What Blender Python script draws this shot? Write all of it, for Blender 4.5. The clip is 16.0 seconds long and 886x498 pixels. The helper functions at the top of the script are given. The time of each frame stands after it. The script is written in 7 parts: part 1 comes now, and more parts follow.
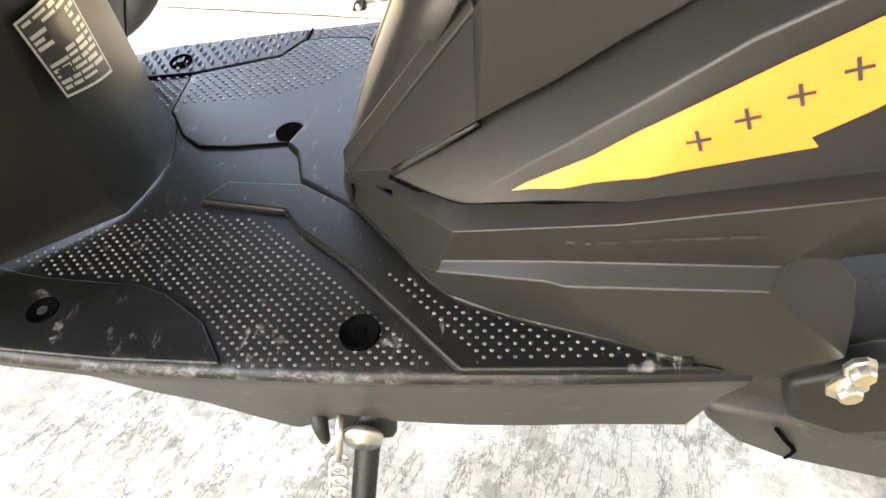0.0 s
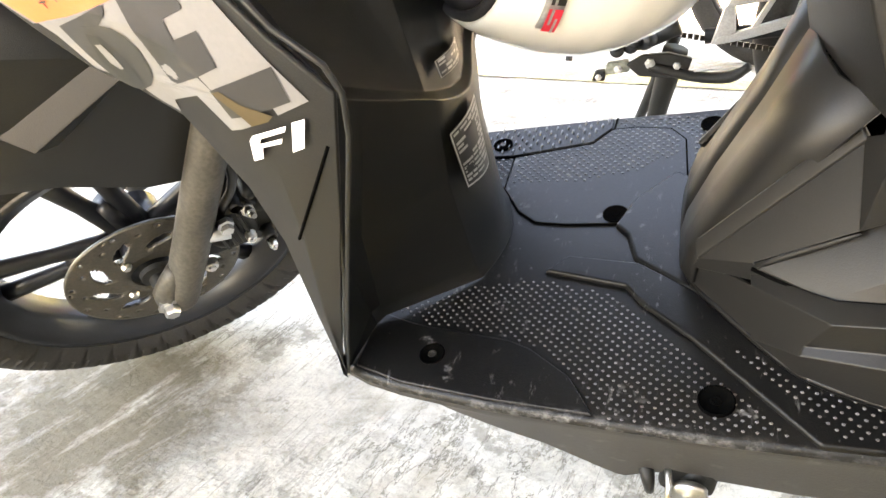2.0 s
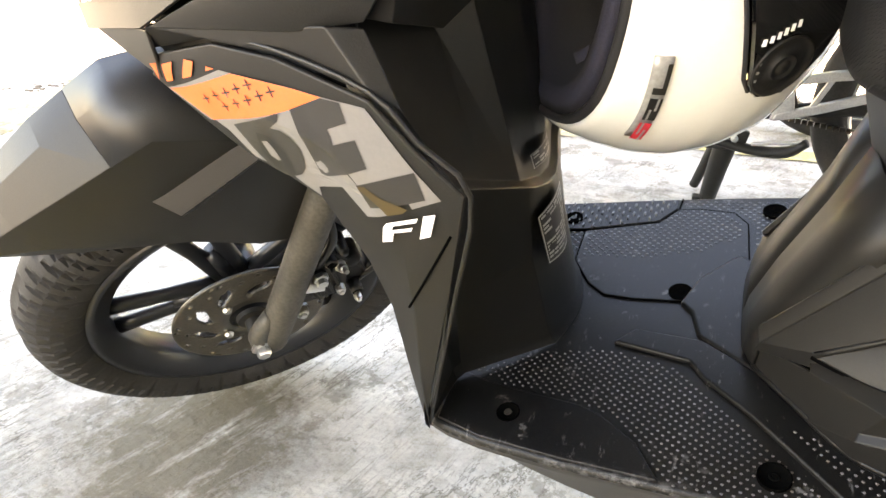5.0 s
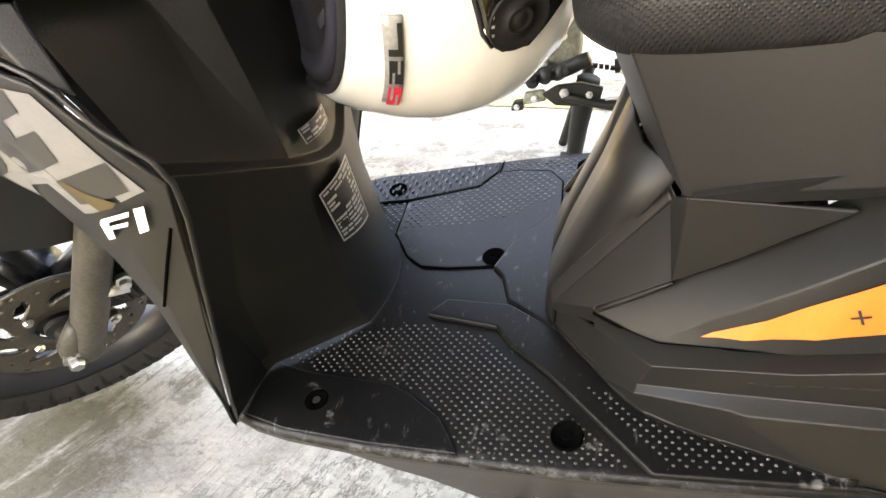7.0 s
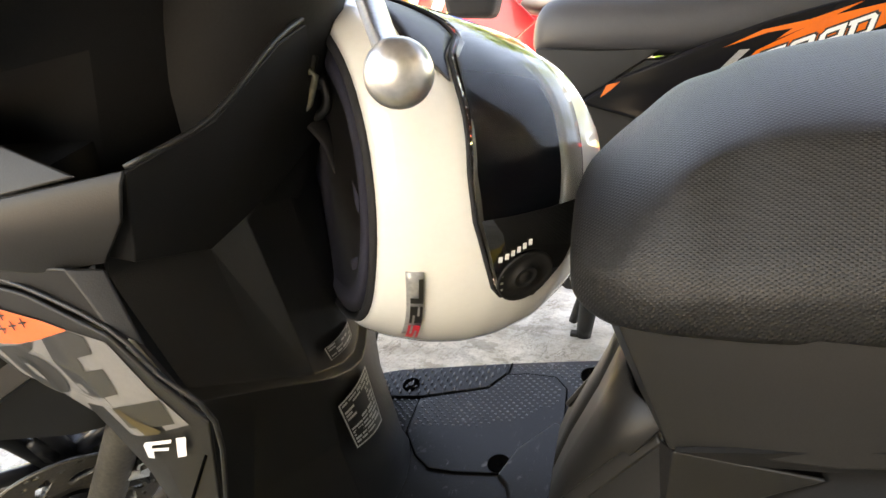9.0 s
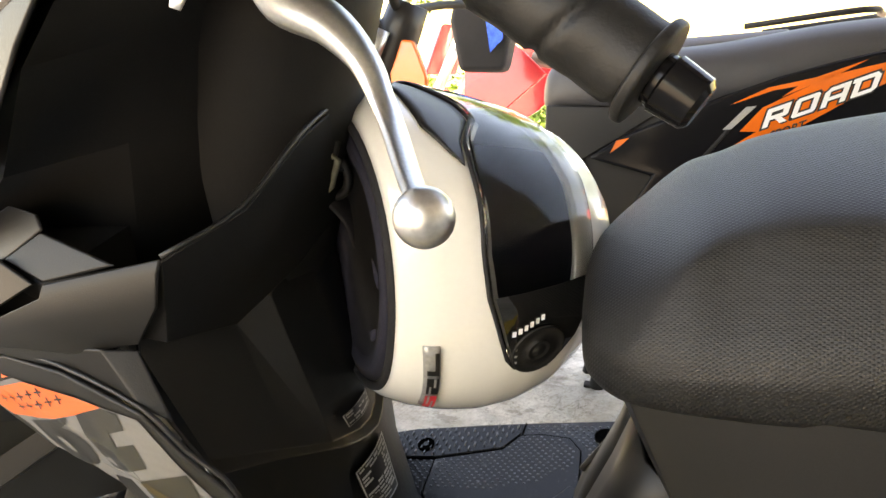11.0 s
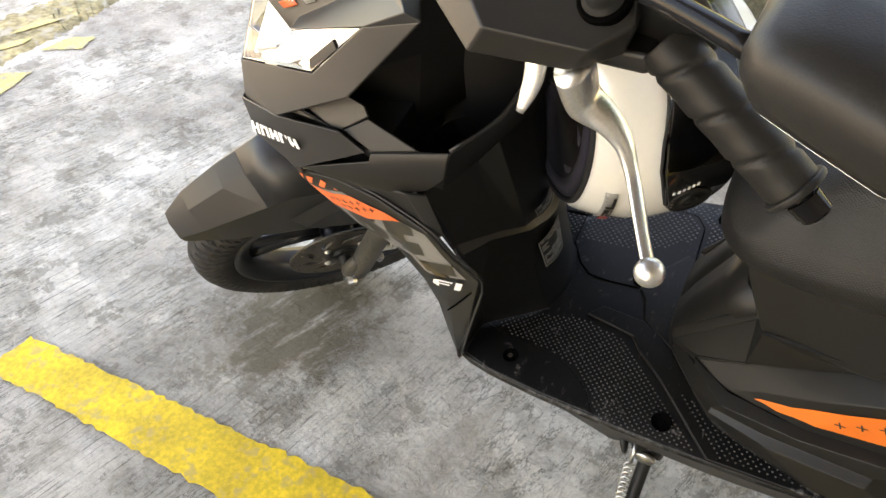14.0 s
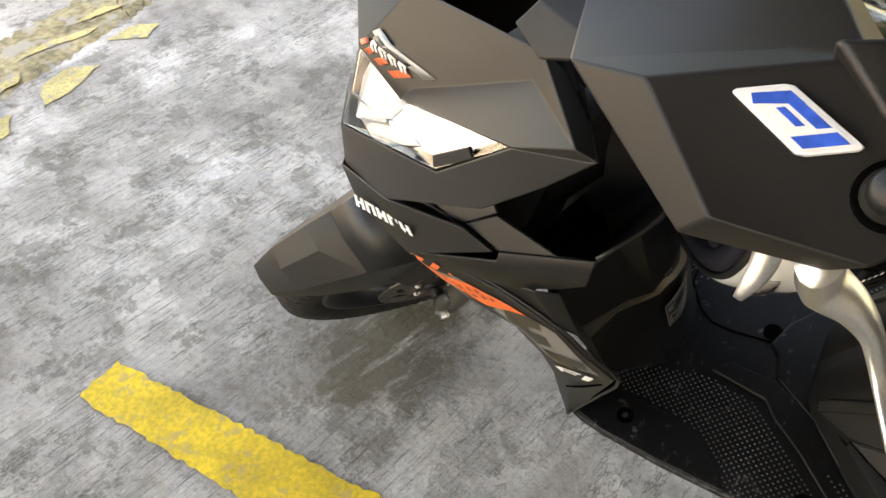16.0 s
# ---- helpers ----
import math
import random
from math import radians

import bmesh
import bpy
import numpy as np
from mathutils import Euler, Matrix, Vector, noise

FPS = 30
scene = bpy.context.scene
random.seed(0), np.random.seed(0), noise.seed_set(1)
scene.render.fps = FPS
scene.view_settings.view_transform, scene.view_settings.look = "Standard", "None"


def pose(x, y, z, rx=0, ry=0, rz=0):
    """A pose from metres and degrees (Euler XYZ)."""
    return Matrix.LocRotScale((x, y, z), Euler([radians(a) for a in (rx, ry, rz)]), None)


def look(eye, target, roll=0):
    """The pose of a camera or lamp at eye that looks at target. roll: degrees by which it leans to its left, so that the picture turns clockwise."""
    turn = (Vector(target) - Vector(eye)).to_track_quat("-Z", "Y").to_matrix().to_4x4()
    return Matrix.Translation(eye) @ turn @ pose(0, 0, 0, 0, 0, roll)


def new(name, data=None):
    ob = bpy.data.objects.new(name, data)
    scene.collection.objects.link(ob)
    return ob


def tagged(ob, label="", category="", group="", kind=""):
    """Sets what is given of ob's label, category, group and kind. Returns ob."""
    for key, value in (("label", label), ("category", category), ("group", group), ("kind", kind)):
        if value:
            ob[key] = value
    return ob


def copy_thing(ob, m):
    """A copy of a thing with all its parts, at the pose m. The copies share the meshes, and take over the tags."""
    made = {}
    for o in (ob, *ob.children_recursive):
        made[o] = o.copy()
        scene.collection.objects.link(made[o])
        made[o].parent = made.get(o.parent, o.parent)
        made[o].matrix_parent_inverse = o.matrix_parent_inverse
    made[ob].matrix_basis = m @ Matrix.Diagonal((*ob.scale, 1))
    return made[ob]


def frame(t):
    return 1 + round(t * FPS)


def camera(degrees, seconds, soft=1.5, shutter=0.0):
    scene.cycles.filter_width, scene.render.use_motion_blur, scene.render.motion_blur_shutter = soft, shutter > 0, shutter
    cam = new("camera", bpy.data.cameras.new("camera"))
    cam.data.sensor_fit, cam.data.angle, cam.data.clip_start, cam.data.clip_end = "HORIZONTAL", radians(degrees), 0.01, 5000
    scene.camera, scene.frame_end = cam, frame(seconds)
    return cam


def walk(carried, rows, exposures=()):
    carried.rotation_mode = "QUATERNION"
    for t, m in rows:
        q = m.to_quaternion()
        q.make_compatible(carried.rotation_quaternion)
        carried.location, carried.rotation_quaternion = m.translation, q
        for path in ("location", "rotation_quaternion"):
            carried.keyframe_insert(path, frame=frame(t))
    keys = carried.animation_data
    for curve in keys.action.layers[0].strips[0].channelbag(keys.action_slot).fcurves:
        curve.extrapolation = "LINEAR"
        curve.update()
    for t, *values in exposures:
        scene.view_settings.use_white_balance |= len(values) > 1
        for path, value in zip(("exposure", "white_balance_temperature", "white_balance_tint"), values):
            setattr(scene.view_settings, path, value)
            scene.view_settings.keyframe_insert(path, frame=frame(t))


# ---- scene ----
cam = camera(65.9, 16.0)
PATH = [
    (0, (0.280, -0.570, 0.539), (0.240, 1.103, -0.558), 3.1),
    (0.5, (0.214, -0.588, 0.555), (0.006, 1.085, -0.520), 1.6),
    (1, (0.169, -0.634, 0.564), (-0.243, 0.996, -0.518), 0.7),
    (1.5, (0.164, -0.646, 0.590), (-0.301, 1.010, -0.431), -0.8),
    (2, (0.150, -0.655, 0.603), (-0.364, 1.002, -0.390), -1.5),
    (2.5, (0.137, -0.663, 0.621), (-0.411, 1.020, -0.307), -1.1),
    (3, (0.119, -0.680, 0.645), (-0.502, 1.016, -0.214), -1.4),
    (3.2, (0.113, -0.689, 0.651), (-0.549, 1.002, -0.189), -0.6),
    (5.3, (0.132, -0.712, 0.657), (-0.503, 0.958, -0.242), 0.2),
    (5.5, (0.140, -0.708, 0.657), (-0.495, 0.958, -0.248), -0.3),
    (6, (0.153, -0.706, 0.651), (-0.487, 0.940, -0.291), -1.9),
    (6.5, (0.186, -0.688, 0.647), (-0.389, 0.976, -0.302), -3.0),
    (7, (0.228, -0.652, 0.646), (-0.184, 1.054, -0.314), -1.9),
    (7.5, (0.242, -0.651, 0.700), (-0.208, 1.137, -0.073), -3.3),
    (8, (0.223, -0.664, 0.683), (-0.255, 1.107, -0.114), 1.7),
    (8.5, (0.220, -0.675, 0.692), (-0.286, 1.123, -0.023), 3.6),
    (9, (0.237, -0.679, 0.728), (-0.250, 1.175, 0.162), 0.7),
    (9.5, (0.240, -0.684, 0.753), (-0.253, 1.194, 0.274), -0.5),
    (9.7, (0.241, -0.693, 0.769), (-0.280, 1.188, 0.328), -1.3),
    (11.8, (0.236, -0.692, 0.747), (-0.256, 1.190, 0.279), 2.4),
    (12, (0.240, -0.685, 0.745), (-0.230, 1.196, 0.252), 2.5),
    (12.5, (0.220, -0.711, 0.753), (-0.395, 1.129, 0.266), 1.9),
    (13, (0.191, -0.750, 0.745), (-0.607, 1.008, 0.225), 3.1),
    (13.3, (0.206, -0.769, 0.757), (-0.686, 0.870, 0.040), 3.4),
    (13.5, (0.222, -0.788, 0.812), (-0.590, 0.752, -0.171), 1.8),
    (13.7, (0.219, -0.793, 0.899), (-0.522, 0.664, -0.253), 1.1),
    (13.8, (0.212, -0.801, 0.941), (-0.459, 0.608, -0.309), 1.2),
    (14, (0.200, -0.827, 1.016), (-0.471, 0.494, -0.328), 0.6),
    (14.5, (0.175, -0.795, 1.062), (-0.418, 0.524, -0.319), 1.1),
    (15, (0.159, -0.735, 1.063), (-0.689, 0.379, -0.365), -4.6),
    (15.5, (0.099, -0.723, 1.049), (-0.654, 0.431, -0.400), -2.4),
    (16, (0.063, -0.720, 1.063), (-0.692, 0.427, -0.391), -4.4),
]
EXPOSURES = [(0, 5.15, 10300, 17), (0.5, 5.0, 10300, 17), (1.5, 4.8, 10300, 17), (3, 4.65, 10300, 17), (5.5, 4.25, 10300, 17), (7, 4.5, 10300, 17), (8, 4.05, 10300, 17), (9, 3.7, 10300, 17), (12, 3.5, 10300, 17), (13.5, 3.25, 10300, 17), (14, 3.3, 10300, 17), (14.5, 3.15, 10300, 17), (16, 2.92, 10300, 17)]
walk(cam, [(t, look(e, g, r)) for t, e, g, r in PATH], EXPOSURES)

from mathutils.bvhtree import BVHTree
from mathutils.geometry import tessellate_polygon

# ---------- light ----------
world = bpy.data.worlds.new("sky")
scene.world = world
world.use_nodes = True
wn, wl = world.node_tree.nodes, world.node_tree.links
sky = wn.new("ShaderNodeTexSky")
sky.sky_type = "NISHITA"
sky.sun_disc = False
sky.sun_elevation, sky.sun_rotation = radians(62), radians(160)
wl.new(sky.outputs[0], wn["Background"].inputs[0])
wn["Background"].inputs[1].default_value = 0.15
sun = new("sun", bpy.data.lights.new("sun", "SUN"))
sun.data.energy, sun.data.angle, sun.data.color = 5.0, radians(0.6), (1.0, 0.94, 0.85)
sun.matrix_world = look((1.6, -4.4, 8.8), (0, 0, 0))


# ---------- materials ----------
def mat(name, color, rough=0.5, metal=0.0, grain=0.0, scale=200.0, bump=0.0, blotch=0.0, blotch_scale=6.0, coat=0.0, spec=0.5, stain=None, stain_amount=0.0, stain_scale=0.0, stain_at=0.6):
    """A surface with fine grain, large blotches and relief."""
    m = bpy.data.materials.new(name)
    m.use_nodes = True
    n, l = m.node_tree.nodes, m.node_tree.links
    b = n["Principled BSDF"]
    b.inputs["Roughness"].default_value, b.inputs["Metallic"].default_value = rough, metal
    b.inputs["Coat Weight"].default_value, b.inputs["Specular IOR Level"].default_value = coat, spec
    co = n.new("ShaderNodeTexCoord")

    def noise_at(size, detail=4.0):
        t = n.new("ShaderNodeTexNoise")
        t.inputs["Scale"].default_value, t.inputs["Detail"].default_value = size, detail
        l.new(co.outputs["Object"], t.inputs["Vector"])
        return t

    def mixed(a, b_col, fac):
        x = n.new("ShaderNodeMix")
        x.data_type = "RGBA"
        l.new(fac, x.inputs["Factor"])
        for sock, v in ((x.inputs["A"], a), (x.inputs["B"], b_col)):
            if isinstance(v, tuple):
                sock.default_value = (*v, 1)
            else:
                l.new(v, sock)
        return x.outputs["Result"]

    def ramp(sock, lo, hi, top=1.0):
        r = n.new("ShaderNodeMapRange")
        r.inputs["From Min"].default_value, r.inputs["From Max"].default_value = lo, hi
        r.inputs["To Max"].default_value = top
        l.new(sock, r.inputs["Value"])
        return r.outputs[0]

    base = tuple(color)
    out = base
    big = noise_at(blotch_scale, 6.0)
    if blotch:
        out = mixed(tuple(c * (1 - blotch) for c in base), tuple(min(1, c * (1 + blotch)) for c in base), ramp(big.outputs["Fac"], 0.35, 0.65))
    fine = noise_at(scale, 3.0)
    if grain:
        dark = n.new("ShaderNodeMix")
        dark.data_type, dark.blend_type = "RGBA", "MULTIPLY"
        dark.inputs["Factor"].default_value = 1.0
        if isinstance(out, tuple):
            dark.inputs["A"].default_value = (*out, 1)
        else:
            l.new(out, dark.inputs["A"])
        l.new(mixed((1 - grain,) * 3, (1 + grain,) * 3, ramp(fine.outputs["Fac"], 0.35, 0.65)), dark.inputs["B"])
        out = dark.outputs["Result"]
    if stain:
        st = noise_at(stain_scale or blotch_scale * 9, 8.0)
        spots = n.new("ShaderNodeMath")
        spots.operation = "MULTIPLY"
        l.new(ramp(st.outputs["Fac"], stain_at, stain_at + 0.08, stain_amount), spots.inputs[0])
        l.new(ramp(noise_at(blotch_scale * 2.2, 3.0).outputs["Fac"], 0.46, 0.58), spots.inputs[1])
        out = mixed(out, stain, spots.outputs[0])
    if isinstance(out, tuple):
        b.inputs["Base Color"].default_value = (*out, 1)
    else:
        l.new(out, b.inputs["Base Color"])
    rr = n.new("ShaderNodeMapRange")
    rr.inputs["To Min"].default_value, rr.inputs["To Max"].default_value = rough * 0.88, min(1, rough * 1.12)
    l.new(big.outputs["Fac"], rr.inputs["Value"])
    l.new(rr.outputs[0], b.inputs["Roughness"])
    if bump:
        bp = n.new("ShaderNodeBump")
        bp.inputs["Strength"].default_value, bp.inputs["Distance"].default_value = bump, 0.001
        l.new(fine.outputs["Fac"], bp.inputs["Height"])
        l.new(bp.outputs[0], b.inputs["Normal"])
    return m


M_BODY = mat("matt_grey_brown_plastic", (0.0112, 0.0109, 0.0105), 0.44, 0.05, 0.12, 900, 0.12, 0.08, 5, spec=0.28)
M_BLACK = mat("black_textured_plastic", (0.0082, 0.0083, 0.0085), 0.42, 0, 0.15, 1100, 0.2, 0.1, 8, spec=0.4)
M_MATT = mat("matt_black_inner_plastic", (0.0105, 0.0106, 0.011), 0.6, 0, 0.1, 600, 0.1, 0.1, 8, spec=0.13)
M_FLOOR = mat("scuffed_floorboard_plastic", (0.0045, 0.0045, 0.0047), 0.37, 0, 0.2, 900, 0.25, 0.2, 7, spec=0.2, stain=(0.2, 0.195, 0.19), stain_amount=0.5, stain_scale=70, stain_at=0.63)
M_SKIRT = mat("dusty_skirt_plastic", (0.022, 0.02, 0.018), 0.5, 0, 0.2, 500, 0.2, 0.15, 8, spec=0.35, stain=(0.14, 0.13, 0.12), stain_amount=0.3)
# paler than the floorboard: the dots' glints are put into the colour
M_DOT = mat("glint_tread_dot", (0.08, 0.08, 0.083), 0.4, 0, 0.2, 300, 0.0, 0.3, 30)
M_TYRE = mat("tyre_rubber", (0.018, 0.0165, 0.0155), 0.7, 0, 0.2, 260, 0.3, 0.25, 9, spec=0.25)
M_RIM = mat("satin_black_alloy", (0.011, 0.012, 0.015), 0.34, 0.15, 0.1, 300, 0.05, 0.1, 8, spec=0.4)
M_DISC = mat("brake_disc_steel", (0.085, 0.076, 0.064), 0.42, 0.7, 0.15, 300, 0.1, 0.2, 14, stain=(0.12, 0.09, 0.06), stain_amount=0.5)
M_FORK = mat("dirty_fork_aluminium", (0.048, 0.043, 0.035), 0.55, 0.2, 0.25, 220, 0.25, 0.25, 14)
M_ALU = mat("brushed_aluminium", (0.64, 0.64, 0.635), 0.36, 1.0, 0.06, 500, 0.05, 0.06, 10)
M_CHROME = mat("zinc_bolt", (0.55, 0.545, 0.53), 0.34, 1.0, 0.06, 400, 0.0, 0.05, 10)
M_STEEL = mat("black_painted_steel", (0.009, 0.0088, 0.0085), 0.55, 0.0, 0.2, 300, 0.15, 0.2, 12, spec=0.25)
M_GREY_DECAL = mat("grey_decal", (0.15, 0.145, 0.14), 0.35, 0.1, 0.03, 300, 0, 0.03, 12)
M_DARK_DECAL = mat("dark_decal", (0.02, 0.019, 0.018), 0.35, 0.0, 0.03, 300, 0, 0.05, 12)
M_ORANGE = mat("orange_decal", (0.66, 0.12, 0.035), 0.4, 0, 0.03, 300, 0, 0.04, 12)
M_GOLD = mat("gold_decal", (0.05, 0.033, 0.012), 0.35, 0.0, 0.03, 300, 0, 0.1, 20)
M_WHITE_DECAL = mat("white_decal", (0.75, 0.75, 0.74), 0.3, 0, 0.02, 300, 0, 0.02, 12)
M_BLACK_DECAL = mat("black_decal", (0.01, 0.01, 0.01), 0.35, 0, 0.02, 300, 0, 0.02, 12)
M_RED_DECAL = mat("red_decal", (0.6, 0.03, 0.05), 0.35, 0, 0.02, 300, 0, 0.03, 12)
M_SILVER_DECAL = mat("silver_label", (0.34, 0.34, 0.33), 0.35, 0.3, 0.1, 300, 0, 0.05, 20)
M_HELMET = mat("white_helmet_paint", (0.74, 0.735, 0.69), 0.16, 0, 0.01, 200, 0, 0.03, 7, coat=0.8)
M_LINING = mat("navy_fabric_lining", (0.012, 0.012, 0.024), 0.9, 0, 0.3, 900, 0.5, 0.15, 14)
M_STRAP = mat("woven_strap", (0.009, 0.009, 0.011), 0.8, 0, 0.3, 1400, 0.4, 0.1, 20)
M_PANEL = mat("glossy_black_panel", (0.006, 0.006, 0.006), 0.06, 0, 0.02, 200, 0, 0.05, 8, coat=0.5)
M_GLOSS = mat("gloss_black_paint", (0.006, 0.006, 0.007), 0.16, 0, 0.02, 200, 0, 0.05, 8, spec=0.14)
M_BLUE = mat("blue_foil", (0.02, 0.12, 0.65), 0.22, 0.3, 0.1, 200, 0, 0.3, 60)
# pale lamp interior, with the lens's sky reflection put into the white base
M_LAMP = mat("lamp_reflector", (0.82, 0.83, 0.85), 0.22, 0.15, 0.03, 300, 0, 0.05, 30)
# near-black without sheen: recess shade put into the colour; also dark seams
M_HOLE = mat("recess_black", (0.002, 0.002, 0.002), 1.0, 0, 0.1, 300, 0, 0.1, 10, spec=0.0)
M_SCREW = mat("dull_screw", (0.006, 0.006, 0.006), 0.5, 0.0, 0.1, 300, 0, 0.1, 10)
M_RUBBER = mat("soft_black_rubber", (0.008, 0.008, 0.008), 0.5, 0, 0.15, 700, 0.2, 0.1, 10, spec=0.3)
M_SEAT2 = mat("grey_seat_vinyl", (0.03, 0.03, 0.033), 0.5, 0, 0.15, 800, 0.2, 0.08, 8)
M_ORANGE2 = mat("orange_paint", (0.72, 0.13, 0.012), 0.25, 0, 0.02, 200, 0, 0.05, 10, coat=0.5)
M_ALU2 = mat("dull_aluminium", (0.42, 0.42, 0.41), 0.38, 0.9, 0.1, 300, 0.1, 0.12, 12)
M_ENGINE = mat("dusty_engine_grey", (0.16, 0.16, 0.125), 0.6, 0.4, 0.25, 120, 0.3, 0.3, 14)
M_RED_PAINT = mat("red_plastic", (0.5, 0.012, 0.02), 0.25, 0, 0.03, 200, 0, 0.06, 8, coat=0.4)
M_WHITE_PAINT = mat("white_paint", (0.75, 0.75, 0.73), 0.35, 0, 0.03, 200, 0, 0.05, 4)
M_DIRT = mat("dry_dirt", (0.09, 0.075, 0.055), 0.95, 0, 0.4, 120, 0.4, 0.3, 12)
M_CEIL = mat("grey_ceiling_paint", (0.09, 0.087, 0.084), 0.9, 0, 0.05, 60, 0.1, 0.08, 2)
M_WALL = mat("cream_plaster", (0.4, 0.39, 0.375), 0.85, 0, 0.06, 80, 0.2, 0.1, 2)
M_YELLOWWALL = mat("pale_yellow_plaster", (0.6, 0.52, 0.2), 0.85, 0, 0.06, 60, 0.2, 0.12, 1.5)
M_LEAF = mat("green_leaf", (0.11, 0.19, 0.03), 0.5, 0, 0.25, 40, 0, 0.45, 1.5)
M_LAWN = mat("grass", (0.08, 0.14, 0.025), 0.9, 0, 0.4, 60, 0.3, 0.3, 1.5)
M_BARK = mat("pale_bark", (0.17, 0.13, 0.09), 0.9, 0, 0.35, 40, 0.6, 0.25, 6)
M_FADED = mat("faded_yellow_paint", (0.52, 0.43, 0.17), 0.8, 0, 0.25, 160, 0.3, 0.2, 7, stain=(0.34, 0.31, 0.25), stain_amount=0.9, stain_at=0.46, stain_scale=40)
M_FLASH = mat("amber_decal", (0.70, 0.15, 0.025), 0.4, 0, 0.03, 300, 0, 0.04, 12)
M_SOIL = mat("mossy_soil", (0.30, 0.25, 0.13), 0.95, 0, 0.35, 45, 0.8, 0.35, 7, stain=(0.36, 0.33, 0.27), stain_amount=0.9, stain_at=0.47, stain_scale=14)
M_YELLOW = mat("worn_yellow_paint", (0.74, 0.5, 0.03), 0.7, 0, 0.16, 130, 0.3, 0.2, 9, stain=(0.5, 0.35, 0.12), stain_amount=0.7, stain_at=0.5, stain_scale=60)
M_CHAIN = mat("oily_chain", (0.03, 0.025, 0.02), 0.4, 0.8, 0.3, 300, 0.2, 0.2, 30)


def scuffed(m):
    """Pale scuff marks on the footboard: short scratches on the tread and wear along its outer edge."""
    n, l = m.node_tree.nodes, m.node_tree.links
    b = n["Principled BSDF"]
    old = b.inputs["Base Color"].links[0].from_socket
    co = n["Texture Coordinate"].outputs["Object"]
    sep = n.new("ShaderNodeSeparateXYZ")
    l.new(co, sep.inputs[0])

    def noise(scale, detail, stretch):
        mp = n.new("ShaderNodeMapping")
        mp.inputs["Scale"].default_value = stretch
        l.new(co, mp.inputs["Vector"])
        t = n.new("ShaderNodeTexNoise")
        t.inputs["Scale"].default_value, t.inputs["Detail"].default_value, t.inputs["Roughness"].default_value = scale, detail, 0.7
        l.new(mp.outputs[0], t.inputs["Vector"])
        return t.outputs["Fac"]

    def level(sock, lo, hi, top=1.0):
        r = n.new("ShaderNodeMapRange")
        r.inputs["From Min"].default_value, r.inputs["From Max"].default_value, r.inputs["To Max"].default_value = lo, hi, top
        l.new(sock, r.inputs["Value"])
        return r.outputs[0]

    def times(a, c):
        x = n.new("ShaderNodeMath")
        x.operation = "MULTIPLY"
        l.new(a, x.inputs[0])
        l.new(c, x.inputs[1])
        return x.outputs[0]

    def over(a, fac, colour):
        x = n.new("ShaderNodeMix")
        x.data_type = "RGBA"
        l.new(fac, x.inputs["Factor"])
        l.new(a, x.inputs["A"])
        x.inputs["B"].default_value = (*colour, 1)
        return x.outputs["Result"]

    rim = n.new("ShaderNodeMath")
    rim.operation = "MULTIPLY_ADD"
    l.new(sep.outputs["X"], rim.inputs[0])
    rim.inputs[1].default_value = 0.07
    l.new(sep.outputs["Y"], rim.inputs[2])
    edge = times(level(rim.outputs[0], -0.180, -0.191), level(noise(110, 8, (0.7, 1.3, 1.0)), 0.48, 0.64, 0.6))
    marks = times(level(noise(60, 4, (3.2, 0.8, 1.0)), 0.60, 0.68, 0.6), level(noise(13, 3, (1.0, 1.0, 1.0)), 0.47, 0.6))
    specks = times(level(noise(210, 3, (1.0, 0.6, 1.0)), 0.66, 0.72, 0.55), level(noise(20, 3, (1.0, 1.0, 1.0)), 0.42, 0.56))
    out = old
    for f in (edge, marks, specks):
        out = over(out, f, (0.12, 0.118, 0.116))
    l.new(out, b.inputs["Base Color"])


scuffed(M_FLOOR)


def dimpled(name, color, rough, pitch):
    """Vinyl with a regular pattern of small raised dots."""
    m = mat(name, color, rough, 0, 0.1, 700, 0.0, 0.08, 6, spec=0.36)
    n, l = m.node_tree.nodes, m.node_tree.links
    sep = n.new("ShaderNodeSeparateXYZ")
    l.new(n["Texture Coordinate"].outputs["Object"], sep.inputs[0])

    def calc(op, a, b=None):
        x = n.new("ShaderNodeMath")
        x.operation = op
        for i, v in enumerate((a, b)):
            if v is None:
                continue
            if isinstance(v, (int, float)):
                x.inputs[i].default_value = v
            else:
                l.new(v, x.inputs[i])
        return x.outputs[0]

    k = 2 * math.pi / pitch
    v = calc("SUBTRACT", sep.outputs[2], calc("ABSOLUTE", sep.outputs[1]))
    h = calc("MULTIPLY", calc("SINE", calc("MULTIPLY", sep.outputs[0], k)), calc("SINE", calc("MULTIPLY", v, k)))
    h = calc("MAXIMUM", h, 0.0)
    bp = n.new("ShaderNodeBump")
    bp.inputs["Strength"].default_value, bp.inputs["Distance"].default_value = 0.6, 0.0006
    l.new(h, bp.inputs["Height"])
    l.new(bp.outputs[0], n["Principled BSDF"].inputs["Normal"])
    return m


M_SEAT = dimpled("black_dimpled_vinyl", (0.0105, 0.0105, 0.011), 0.5, 0.0037)


def glass(name, tint, rough=0.02, ior=1.45):
    m = bpy.data.materials.new(name)
    m.use_nodes = True
    b = m.node_tree.nodes["Principled BSDF"]
    b.inputs["Base Color"].default_value = (*tint, 1)
    b.inputs["Transmission Weight"].default_value, b.inputs["Roughness"].default_value = 1.0, rough
    b.inputs["IOR"].default_value = ior
    return m


M_VISOR = glass("smoked_visor_glass", (0.55, 0.55, 0.54), ior=1.16)
M_LENS = glass("clear_lens", (0.96, 0.97, 0.98))


